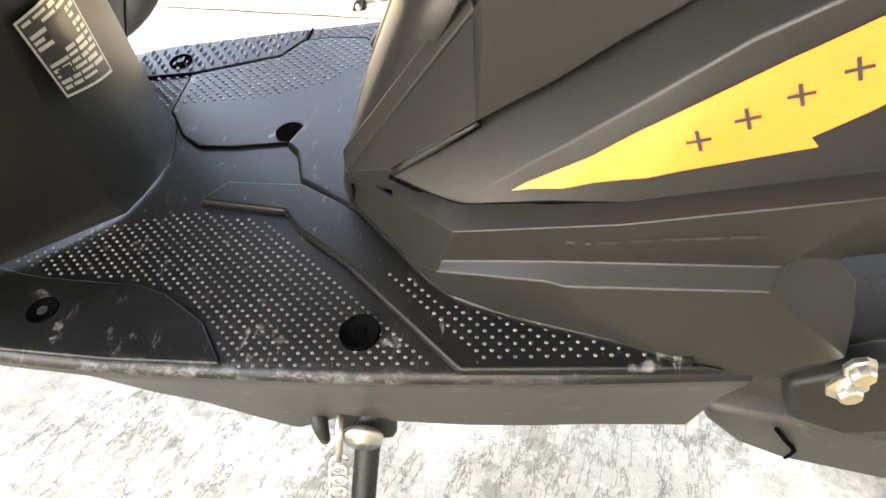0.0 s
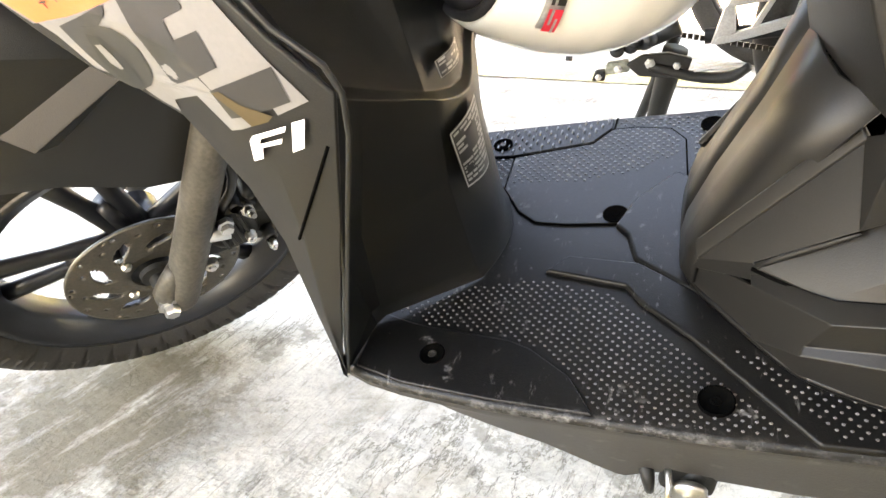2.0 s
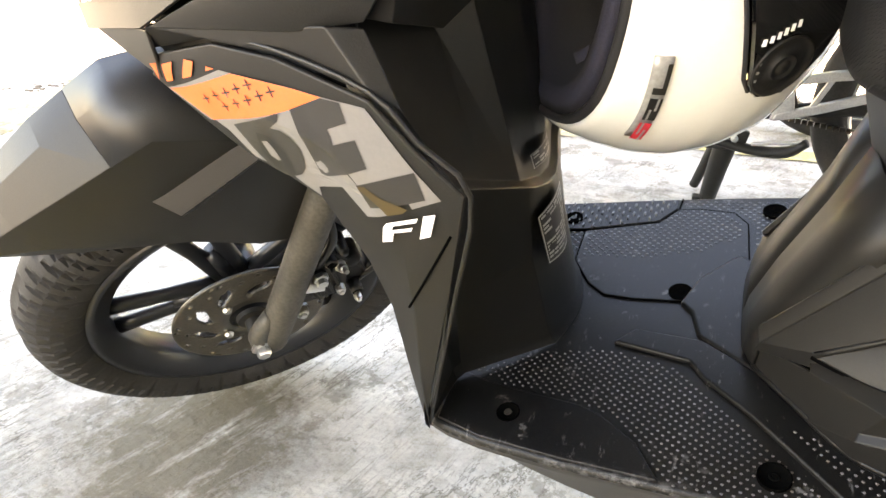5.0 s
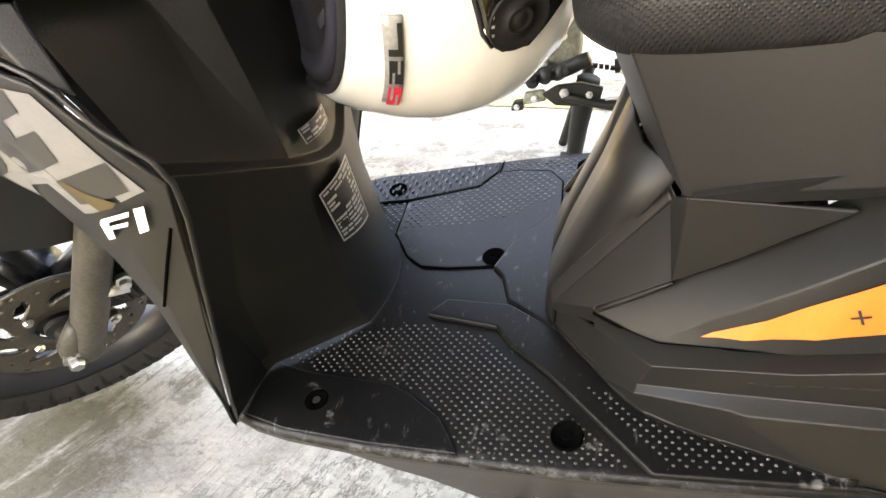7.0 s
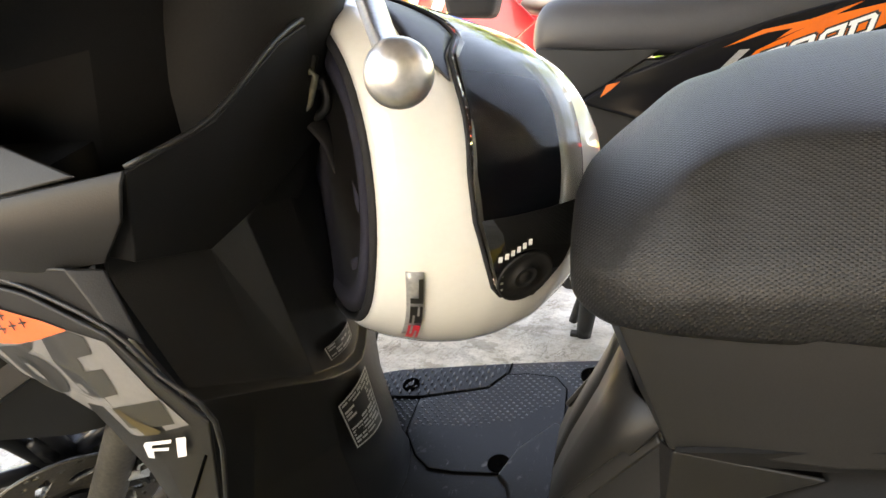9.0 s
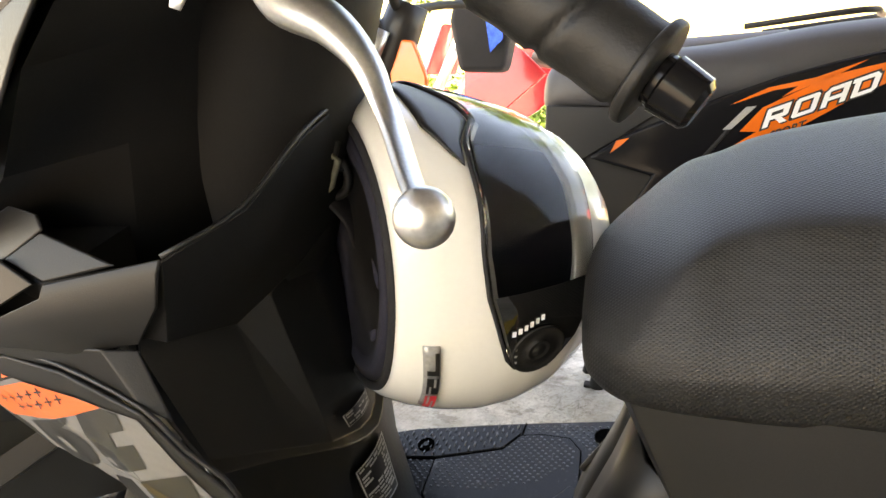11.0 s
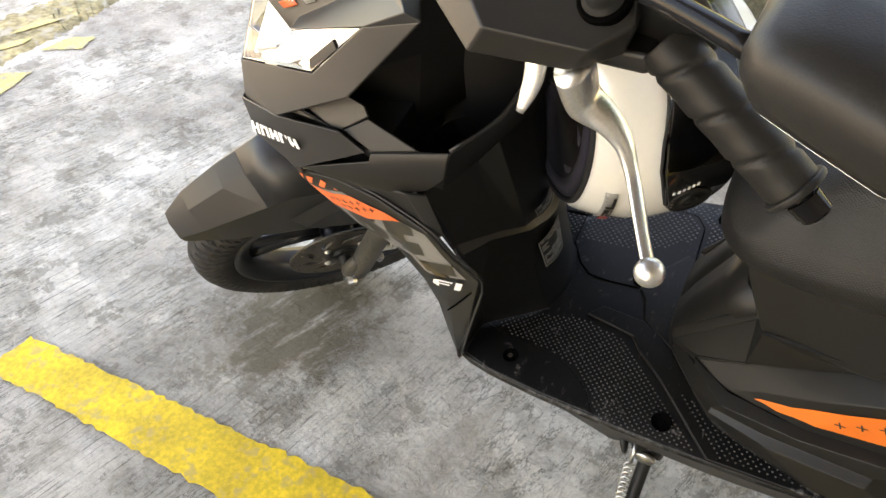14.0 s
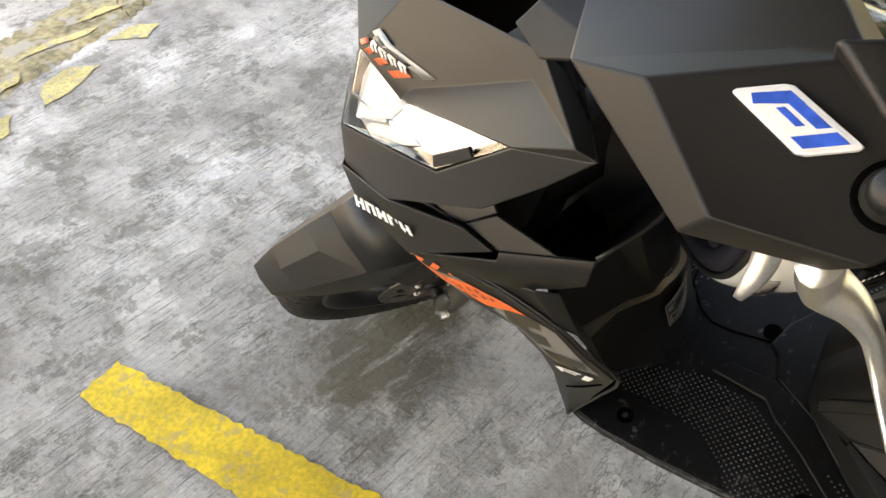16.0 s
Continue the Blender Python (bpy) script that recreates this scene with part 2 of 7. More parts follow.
# ---------- mesh helpers ----------
def part(name, bm, material, parent=None, label="", smooth=False, bevel=0.0, solid=0.0, m=None, recalc=True, sharp=27):
    if recalc:
        bmesh.ops.recalc_face_normals(bm, faces=bm.faces[:])
    me = bpy.data.meshes.new(name)
    bm.to_mesh(me)
    bm.free()
    me.materials.append(material)
    for p in me.polygons:
        p.use_smooth = True
    if not smooth:
        me.set_sharp_from_angle(angle=radians(sharp))
    ob = new(name, me)
    if parent:
        ob.parent = parent
    if m is not None:
        ob.matrix_local = m
    if solid:
        s = ob.modifiers.new("thick", "SOLIDIFY")
        s.thickness, s.offset = solid, -1
    if bevel:
        b = ob.modifiers.new("edge", "BEVEL")
        b.width, b.segments, b.limit_method, b.angle_limit = bevel, 2, "ANGLE", radians(25)
        b.harden_normals = False
    if bevel:
        ob.modifiers.new("normals", "WEIGHTED_NORMAL")
    if label:
        tagged(ob, label)
    return ob


def thing(name, m, label, category, group="", kind=""):
    e = new(name)
    e.empty_display_size = 0.1
    e.matrix_world = m
    return tagged(e, label, category, group, kind)


def faces(verts, polys):
    bm = bmesh.new()
    vs = [bm.verts.new(v) for v in verts]
    for p in polys:
        bm.faces.new([vs[i] for i in p])
    return bm


def mirrored(verts):
    return [(x, -y, z) for x, y, z in verts]


def joined(*bms):
    out = bmesh.new()
    for b in bms:
        me = bpy.data.meshes.new("tmp")
        b.to_mesh(me)
        b.free()
        out.from_mesh(me)
        bpy.data.meshes.remove(me)
    return out


def moved(bm, m):
    bmesh.ops.transform(bm, matrix=m, verts=bm.verts[:])
    return bm


def block(x, y, z, sx, sy, sz, m=None):
    bm = bmesh.new()
    bmesh.ops.create_cube(bm, size=1)
    bmesh.ops.transform(bm, matrix=Matrix.LocRotScale((x, y, z), None, (sx, sy, sz)), verts=bm.verts[:])
    return moved(bm, m) if m is not None else bm


def smooth_line(points, steps=6):
    """Catmull-Rom through the points."""
    ps = [Vector(p) for p in points]
    ps = [ps[0] * 2 - ps[1]] + ps + [ps[-1] * 2 - ps[-2]]
    out = []
    for i in range(1, len(ps) - 2):
        a, b, c, d = ps[i - 1:i + 3]
        for s in range(steps):
            t = s / steps
            out.append(0.5 * ((2 * b) + (c - a) * t + (2 * a - 5 * b + 4 * c - d) * t * t + (3 * b - a - 3 * c + d) * t ** 3))
    return out + [ps[-2]]


def tube(points, radius, seg=12, steps=6, flat=1.0):
    """A swept round bar; radius may be a list, one for each point. flat squeezes one axis of the section."""
    rs = radius if isinstance(radius, (list, tuple)) else [radius] * len(points)
    line = smooth_line(points, steps) if steps > 1 else [Vector(p) for p in points]
    k = (len(line) - 1) / (len(rs) - 1)
    bm = bmesh.new()
    rings, side = [], None
    for i, p in enumerate(line):
        a = min(int(i / k), len(rs) - 2)
        r = rs[a] + (rs[a + 1] - rs[a]) * (i / k - a)
        d = (line[min(i + 1, len(line) - 1)] - line[max(i - 1, 0)]).normalized()
        if side is None:
            side = d.cross(Vector((0, 0, 1)) if abs(d.z) < 0.9 else Vector((1, 0, 0)))
        side = (side - d * side.dot(d)).normalized()
        up = d.cross(side)
        rings.append([bm.verts.new(p + side * (r * math.cos(t)) + up * (r * flat * math.sin(t))) for t in (2 * math.pi * j / seg for j in range(seg))])
    for a, b in zip(rings, rings[1:]):
        for j in range(seg):
            bm.faces.new((a[j], a[(j + 1) % seg], b[(j + 1) % seg], b[j]))
    bm.faces.new(rings[0][::-1])
    bm.faces.new(rings[-1])
    return bm


def lathe(profile, seg=24, m=None, closed=False):
    """Profile of (radius, height) turned round the z axis."""
    bm = bmesh.new()
    rings = []
    for r, h in profile:
        rings.append([bm.verts.new((r * math.cos(2 * math.pi * j / seg), r * math.sin(2 * math.pi * j / seg), h)) for j in range(seg)] if r > 1e-6 else [bm.verts.new((0, 0, h))])
    pairs = list(zip(rings, rings[1:])) + ([(rings[-1], rings[0])] if closed else [])
    for a, b in pairs:
        for j in range(seg):
            q = [a[j % len(a)], a[(j + 1) % len(a)], b[(j + 1) % len(b)], b[j % len(b)]]
            q = list(dict.fromkeys(q))
            if len(q) > 2:
                bm.faces.new(q)
    return moved(bm, m) if m is not None else bm


def loft(sections, cap=True, ring=True):
    """Skin over sections that have the same number of points."""
    bm = bmesh.new()
    rows = [[bm.verts.new(p) for p in s] for s in sections]
    n = len(rows[0])
    for a, b in zip(rows, rows[1:]):
        for j in range(n if ring else n - 1):
            bm.faces.new((a[j], a[(j + 1) % n], b[(j + 1) % n], b[j]))
    if cap and ring:
        bm.faces.new(rows[0][::-1])
        bm.faces.new(rows[-1])
    return bm


def plate(points, thick):
    """A flat polygon given a thickness along its normal."""
    ps = [Vector(p) for p in points]
    nrm = sum(((ps[i] - ps[0]).cross(ps[i + 1] - ps[0]) for i in range(1, len(ps) - 1)), Vector()).normalized()
    return loft([[p - nrm * thick / 2 for p in ps], [p + nrm * thick / 2 for p in ps]])


def between(a, b, r, seg=10):
    return tube([a, b], r, seg, 1)


# y axis of a lathe part turned to the wheel's axle
AXLE = pose(0, 0, 0, 90, 0, 0)

# ---------- ground ----------
def ground_material():
    m = bpy.data.materials.new("worn_concrete")
    m.use_nodes = True
    n, l = m.node_tree.nodes, m.node_tree.links
    b = n["Principled BSDF"]
    b.inputs["Roughness"].default_value = 0.85
    co = n.new("ShaderNodeTexCoord")

    def noise_at(size, detail=8.0, rough=0.6, stretch=None):
        t = n.new("ShaderNodeTexNoise")
        t.inputs["Scale"].default_value, t.inputs["Detail"].default_value, t.inputs["Roughness"].default_value = size, detail, rough
        if stretch:
            mp = n.new("ShaderNodeMapping")
            mp.vector_type = "TEXTURE"
            mp.inputs["Rotation"].default_value, mp.inputs["Scale"].default_value = (0, 0, stretch[0]), stretch[1]
            l.new(co.outputs["Object"], mp.inputs["Vector"])
            l.new(mp.outputs[0], t.inputs["Vector"])
        else:
            l.new(co.outputs["Object"], t.inputs["Vector"])
        return t.outputs["Fac"]

    def ramp(sock, stops):
        r = n.new("ShaderNodeValToRGB")
        for i, (p, c) in enumerate(stops):
            e = r.color_ramp.elements[i] if i < 2 else r.color_ramp.elements.new(p)
            e.position, e.color = p, (*c, 1)
        l.new(sock, r.inputs[0])
        return r.outputs[0]

    def mul(a, c, f=1.0):
        x = n.new("ShaderNodeMix")
        x.data_type, x.blend_type = "RGBA", "MULTIPLY"
        x.inputs["Factor"].default_value = f
        l.new(a, x.inputs["A"])
        l.new(c, x.inputs["B"])
        return x.outputs["Result"]

    def blend(a, c, fac):
        x = n.new("ShaderNodeMix")
        x.data_type = "RGBA"
        l.new(fac, x.inputs["Factor"])
        l.new(a, x.inputs["A"])
        x.inputs["B"].default_value = (*c, 1)
        return x.outputs["Result"]

    def level(sock, lo, hi, top=1.0):
        r = n.new("ShaderNodeMapRange")
        r.inputs["From Min"].default_value, r.inputs["From Max"].default_value, r.inputs["To Max"].default_value = lo, hi, top
        l.new(sock, r.inputs["Value"])
        return r.outputs[0]

    big = ramp(noise_at(2.2, 8, 0.58), [(0.36, (0.34, 0.315, 0.283)), (0.5, (0.525, 0.5, 0.46)), (0.62, (0.72, 0.695, 0.655))])
    mid = ramp(noise_at(10, 9, 0.62), [(0.37, (0.76, 0.735, 0.69)), (0.5, (1, 0.99, 0.97)), (0.64, (1.12, 1.1, 1.06))])
    fine = ramp(noise_at(85, 9, 0.8), [(0.36, (0.74, 0.73, 0.7)), (0.5, (1, 1, 1)), (0.66, (1.1, 1.1, 1.09))])
    brush = ramp(noise_at(60, 9, 0.8, (radians(76), (7.0, 0.3, 1))), [(0.405, (0.32, 0.305, 0.28)), (0.445, (1, 1, 1)), (0.58, (1.12, 1.12, 1.1))])
    col = mul(mul(big, mid), fine)
    patchy = n.new("ShaderNodeMix")
    patchy.data_type = "RGBA"
    # brushed streaks show only in front of the scooter
    xyz = n.new("ShaderNodeSeparateXYZ")
    l.new(co.outputs["Object"], xyz.inputs[0])
    streak = n.new("ShaderNodeMath")
    streak.operation = "MULTIPLY"
    l.new(level(noise_at(2.3, 6, 0.6), 0.40, 0.50), streak.inputs[0])
    l.new(level(xyz.outputs["X"], -0.05, -0.4), streak.inputs[1])
    l.new(streak.outputs[0], patchy.inputs["Factor"])
    worn = n.new("ShaderNodeMix")
    worn.data_type = "RGBA"
    l.new(level(noise_at(6.0, 14, 0.7), 0.50, 0.56, 0.55), worn.inputs["Factor"])
    l.new(col, worn.inputs["A"])
    l.new(mul(fine, ramp(noise_at(3.0, 3, 0.5), [(0.35, (0.27, 0.254, 0.225)), (0.65, (0.42, 0.4, 0.36))])), worn.inputs["B"])
    l.new(worn.outputs["Result"], patchy.inputs["A"])
    l.new(mul(worn.outputs["Result"], brush), patchy.inputs["B"])
    col = blend(patchy.outputs["Result"], (0.14, 0.122, 0.09), level(noise_at(7.5, 14, 0.75), 0.545, 0.57, 0.5))
    col = blend(col, (0.09, 0.085, 0.075), level(noise_at(46, 5, 0.6), 0.7, 0.76, 0.6))
    # thin cracks and scratches
    for size, stretch, wide, tone in ((5.0, (radians(70), (2.2, 0.8, 1)), 0.0045, 0.75), (13, (radians(76), (3.0, 0.6, 1)), 0.008, 0.6)):
        dist = n.new("ShaderNodeMath")
        dist.operation = "COMPARE"
        l.new(noise_at(size, 11, 0.68, stretch), dist.inputs[0])
        dist.inputs[1].default_value, dist.inputs[2].default_value = 0.5, wide
        there = n.new("ShaderNodeMath")
        there.operation = "MULTIPLY"
        l.new(dist.outputs[0], there.inputs[0])
        l.new(level(noise_at(3.1, 5, 0.6), 0.47, 0.55, tone), there.inputs[1])
        col = blend(col, (0.12, 0.108, 0.085), there.outputs[0])
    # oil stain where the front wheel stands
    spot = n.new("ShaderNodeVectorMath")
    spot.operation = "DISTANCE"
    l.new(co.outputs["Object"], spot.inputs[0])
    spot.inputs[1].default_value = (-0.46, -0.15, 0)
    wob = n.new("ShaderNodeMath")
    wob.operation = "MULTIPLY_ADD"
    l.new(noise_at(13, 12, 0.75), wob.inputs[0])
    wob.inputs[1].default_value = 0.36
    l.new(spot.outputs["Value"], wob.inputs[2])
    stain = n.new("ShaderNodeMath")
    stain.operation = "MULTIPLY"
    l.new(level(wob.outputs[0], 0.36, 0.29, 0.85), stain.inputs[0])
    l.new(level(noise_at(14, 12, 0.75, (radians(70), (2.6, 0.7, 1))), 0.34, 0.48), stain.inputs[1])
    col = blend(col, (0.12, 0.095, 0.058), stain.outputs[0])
    l.new(col, b.inputs["Base Color"])
    bp = n.new("ShaderNodeBump")
    bp.inputs["Strength"].default_value, bp.inputs["Distance"].default_value = 0.9, 0.006
    add = n.new("ShaderNodeMath")
    add.operation = "ADD"
    l.new(noise_at(95, 6, 0.7), add.inputs[0])
    l.new(noise_at(60, 9, 0.8, (radians(76), (7.0, 0.3, 1))), add.inputs[1])
    chip = n.new("ShaderNodeMath")
    chip.operation = "MULTIPLY_ADD"
    l.new(level(noise_at(6.0, 14, 0.7), 0.50, 0.535), chip.inputs[0])
    chip.inputs[1].default_value = -0.55
    l.new(add.outputs[0], chip.inputs[2])
    lumps_h = n.new("ShaderNodeMath")
    lumps_h.operation = "MULTIPLY_ADD"
    l.new(noise_at(26, 10, 0.75), lumps_h.inputs[0])
    lumps_h.inputs[1].default_value = 0.9
    l.new(chip.outputs[0], lumps_h.inputs[2])
    l.new(lumps_h.outputs[0], bp.inputs["Height"])
    l.new(bp.outputs[0], b.inputs["Normal"])
    return m


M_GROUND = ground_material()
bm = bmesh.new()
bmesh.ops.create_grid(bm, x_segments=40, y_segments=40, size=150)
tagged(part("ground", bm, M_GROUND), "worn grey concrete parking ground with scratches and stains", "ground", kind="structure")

# ---------- the scooter ----------
scooter = thing("scooter", pose(0, 0, 0, 15, 0, 0), "matt grey-black scooter with orange decals leaning on its side stand", "scooter")
CASTER = Vector((math.sin(radians(26.5)), 0, math.cos(radians(26.5))))
HUB = Vector((-0.392, -0.023, 0.243))
STEER = Matrix.Translation(HUB) @ Matrix.Rotation(radians(46.7), 4, CASTER)
EDGE = [(-0.075, 0.168), (-0.05, 0.178), (-0.017, 0.185), (0.063, 0.195), (0.149, 0.201), (0.224, 0.205), (0.342, 0.2075), (0.41, 0.2065), (0.445, 0.206)]
LOWER = [(-0.075, 0.262), (-0.033, 0.245), (0.025, 0.22), (0.102, 0.21), (0.165, 0.19), (0.172, 0.19), (0.2, 0.211), (0.235, 0.216), (0.297, 0.221), (0.382, 0.236), (0.445, 0.243)]
XS = [-0.075, -0.06, -0.05, -0.033, -0.017, 0.0, 0.025, 0.063, 0.102, 0.149, 0.165, 0.172, 0.2, 0.224, 0.235, 0.27, 0.297, 0.342, 0.382, 0.41, 0.445]


def floor_z(x):
    return 0.2835 + (0.16 if x > 0 else 0.13) * x


def along(table, x):
    for (a, u), (b, v) in zip(table, table[1:]):
        if x <= b:
            return u + (v - u) * (x - a) / (b - a)
    return table[-1][1]


def inside(poly, x, y):
    hit = False
    for (x0, y0), (x1, y1) in zip(poly, poly[1:] + poly[:1]):
        if (y0 > y) != (y1 > y) and x < (x1 - x0) * (y - y0) / (y1 - y0) + x0:
            hit = not hit
    return hit


def full(row):
    return row + mirrored(row[:-1])[::-1]


def sided(s):
    return (lambda v: v) if s < 0 else mirrored


def footboard():
    rows = []
    for x in XS:
        e, z = along(EDGE, x), floor_z(x)
        rows.append(full([(x, -e, z - 0.007), (x, -e + 0.0015, z - 0.002), (x, -e + 0.005, z), (x, -e * 0.75, z), (x, -e * 0.4, z), (x, 0, z)]))
    board = part("footboard", loft(rows, cap=False, ring=False), M_FLOOR, scooter, "black dotted plastic footboard with white scuffs", smooth=True)
    for s in (-1, 1):
        rows = []
        for x in XS:
            e, z, lo = along(EDGE, x), floor_z(x), along(LOWER, x)
            rows.append(sided(s)([(x, -e + 0.0005, z - 0.006), (x, -e + 0.002, z - 0.016), (x, -e + 0.014, z - 0.022 - 0.3 * (z - lo - 0.02)), (x, -e + 0.028, lo), (x, -e + 0.034, lo + 0.004)]))
        part("skirt", loft(rows, cap=False, ring=False), M_SKIRT, board, "dusty brown-black lower edge of the footboard", solid=0.003, bevel=0.002)

    def pad(name, poly, lift, material=M_FLOOR, label="", edge=0.0016):
        bm = loft([[(x, y, floor_z(x) - 0.004) for x, y in poly], [(x, y, floor_z(x) + lift) for x, y in poly]])
        return part(name, bm, material, board, label, bevel=edge)

    pad("front_pad", [(-0.062, -0.106), (-0.03, -0.116), (-0.012, -0.120), (0.065, -0.130), (0.085, -0.138), (0.119, -0.162), (0.141, -0.195), (0.063, -0.190), (-0.017, -0.181), (-0.062, -0.168)], 0.0022)
    pad("rear_pad", [(0.082, -0.05), (0.153, -0.066), (0.167, -0.085), (0.206, -0.119), (0.286, -0.2035), (0.43, -0.205), (0.414, -0.2), (0.377, -0.186), (0.314, -0.166), (0.275, -0.147), (0.239, -0.108), (0.208, -0.07), (0.162, -0.038), (0.1, -0.03)], 0.0045, edge=0.004)
    pad("collar_pad", [(0.137, 0.012), (0.149, -0.002), (0.158, -0.034), (0.208, -0.072), (0.2, 0.0), (0.215, 0.07), (0.189, 0.092), (0.152, 0.05)], 0.005, edge=0.004)
    cover = [(0.019, 0.127), (0.0185, 0.071), (0.0405, 0.035), (0.0605, 0.018), (0.09, 0.0145), (0.1575, 0.0156), (0.185, 0.03), (0.197, 0.045), (0.1987, 0.083), (0.1958, 0.147), (0.181, 0.168), (0.146, 0.174), (0.120, 0.172), (0.1016, 0.1465)]
    pad("battery_cover", cover, 0.002, M_FLOOR, "screwed plastic cover plate with raised dots")
    seams = ([(x, y, floor_z(x) + 0.0012) for x, y in cover + cover[:1]], [(-0.04, 0.125, floor_z(-0.04) + 0.0008), (0.019, 0.1285, floor_z(0.019) + 0.0008), (0.1016, 0.148, floor_z(0.1016) + 0.0008), (0.121, 0.173, floor_z(0.121) + 0.0008), (0.123, 0.195, floor_z(0.123) + 0.0008)])
    for line in seams:
        part("seam", tube(line, 0.0009, 6, 1), M_HOLE, board)
    strip = [(-0.045, 0.127), (0.019, 0.131), (0.1005, 0.150), (0.119, 0.175), (0.12, 0.194), (-0.02, 0.181), (-0.045, 0.174)]
    pad("tread_strip", strip, 0.0016)

    def bumps(name, areas, dx, dy, long, wide, lift, high):
        verts, polys = [], []
        for area in areas:
            xs, ys = [p[0] for p in area], [p[1] for p in area]
            j = 0
            y = min(ys)
            while y < max(ys):
                x = min(xs) + (j % 2) * dx / 2
                while x < max(xs):
                    if inside(area, x, y):
                        z, k = floor_z(x) + lift, len(verts)
                        for f, h in ((1.0, 0), (0.62, high)):
                            for a in range(6):
                                t = math.pi * (a + 0.5) / 3
                                verts.append((x + f * long * math.cos(t), y + f * wide * math.sin(t), z + h))
                        polys += [(k + a, k + (a + 1) % 6, k + 6 + (a + 1) % 6, k + 6 + a) for a in range(6)] + [tuple(range(k + 6, k + 12))]
                    x += dx
                y += dy
                j += 1
        me = bpy.data.meshes.new(name)
        me.from_pydata(verts, [], polys)
        me.materials.append(M_DOT)
        ob = new(name, me)
        ob.parent = board
        tagged(ob, "small raised tread dots, their glints painted as a pale grey", kind="stuff")

    bumps("tread_dots", [
        [(-0.045, -0.102), (0.02, -0.07), (0.078, -0.058), (0.148, -0.074), (0.163, -0.094), (0.2, -0.124), (0.272, -0.2), (0.146, -0.196), (0.124, -0.162), (0.088, -0.134), (0.066, -0.126), (-0.01, -0.116)]], 0.0088, 0.0042, 0.0014, 0.0012, 0.0, 0.0009)
    bumps("tread_dots", [[(0.225, -0.124), (0.25, -0.134), (0.277, -0.155), (0.377, -0.191), (0.408, -0.2), (0.297, -0.199)]], 0.0088, 0.0046, 0.0014, 0.0012, 0.0045, 0.0009)
    bumps("tread_dots", [[(0.023, 0.124), (0.022, 0.078), (0.10, 0.082), (0.15, 0.095), (0.192, 0.125), (0.191, 0.146), (0.18, 0.164), (0.146, 0.170), (0.123, 0.169), (0.1045, 0.1445)], [(-0.04, 0.122), (0.016, 0.125), (0.015, 0.075), (-0.03, 0.075)]], 0.0092, 0.0048, 0.0019, 0.0016, 0.002, 0.0009)
    bumps("tread_dots", [[(0.205, 0.08), (0.29, 0.16), (0.3, 0.196), (0.128, 0.193), (0.128, 0.18), (0.186, 0.173), (0.204, 0.15)]], 0.0092, 0.0048, 0.0019, 0.0016, 0.0, 0.0009)
    bumps("tread_relief", [[(-0.042, 0.130), (0.018, 0.135), (0.098, 0.153), (0.115, 0.176), (0.116, 0.190), (-0.02, 0.178), (-0.042, 0.172)]], 0.0125, 0.0082, 0.0016, 0.0052, 0.0016, 0.0022)
    # shallow discs on the surface, coloured black for the shade inside each recess
    for x, y, r in ((0.003, -0.151, 0.0105), (0.0, 0.151, 0.0105), (0.136, 0.029, 0.0115), (0.224, -0.174, 0.0155), (0.222, 0.172, 0.0155)):
        m = Matrix.Translation((x, y, floor_z(x) + (0.0037 if r < 0.011 else 0.0028))) @ Matrix.Rotation(radians(-9), 4, "Y")
        r *= 0.78 if r > 0.012 else 1.0
        cup = part("screw_recess", lathe([(r * 1.06, -0.003), (r * 1.05, 0.0003), (r, 0.0006), (r * 0.97, 0.0), (0, -0.0006)], 28, m), M_HOLE, board, "round screw recess with its shade painted near-black", smooth=True)
        part("screw", lathe([(r * 0.36, -0.0005), (r * 0.33, 0.0004), (r * 0.2, 0.0004), (r * 0.17, 0.0), (0, 0.0)], 12, m), M_SCREW if r < 0.011 else M_HOLE, cup)
    bm = lathe([(0, 0), (0.004, 0), (0.0045, 0.001), (0.004, 0.0015)], 14, pose(0.0, -0.17, 0.2475, 100, 0, 0))
    part("skirt_hole", bm, M_WHITE_DECAL, board)


footboard()

# leg shield outer panels
SH_REAR = [(-0.07, -0.178, 0.275), (-0.045, -0.19, 0.38), (-0.02, -0.2, 0.48), (0.001, -0.209, 0.575), (-0.028, -0.209, 0.604), (-0.055, -0.206, 0.633), (-0.118, -0.197, 0.65), (-0.165, -0.194, 0.655), (-0.222, -0.186, 0.64)]
SH_FRONT = [(-0.072, -0.174, 0.274), (-0.077, -0.178, 0.359), (-0.081, -0.18, 0.432), (-0.093, -0.181, 0.481), (-0.120, -0.182, 0.535), (-0.143, -0.183, 0.552), (-0.169, -0.184, 0.565), (-0.198, -0.184, 0.590), (-0.236, -0.181, 0.622)]
SH_MID = [(-0.066, -0.18, 0.275), (-0.06, -0.191, 0.37), (-0.052, -0.197, 0.455), (-0.05, -0.203, 0.52), (-0.072, -0.204, 0.565), (-0.094, -0.202, 0.595), (-0.138, -0.199, 0.612), (-0.178, -0.194, 0.626), (-0.223, -0.186, 0.632)]
shield = {}
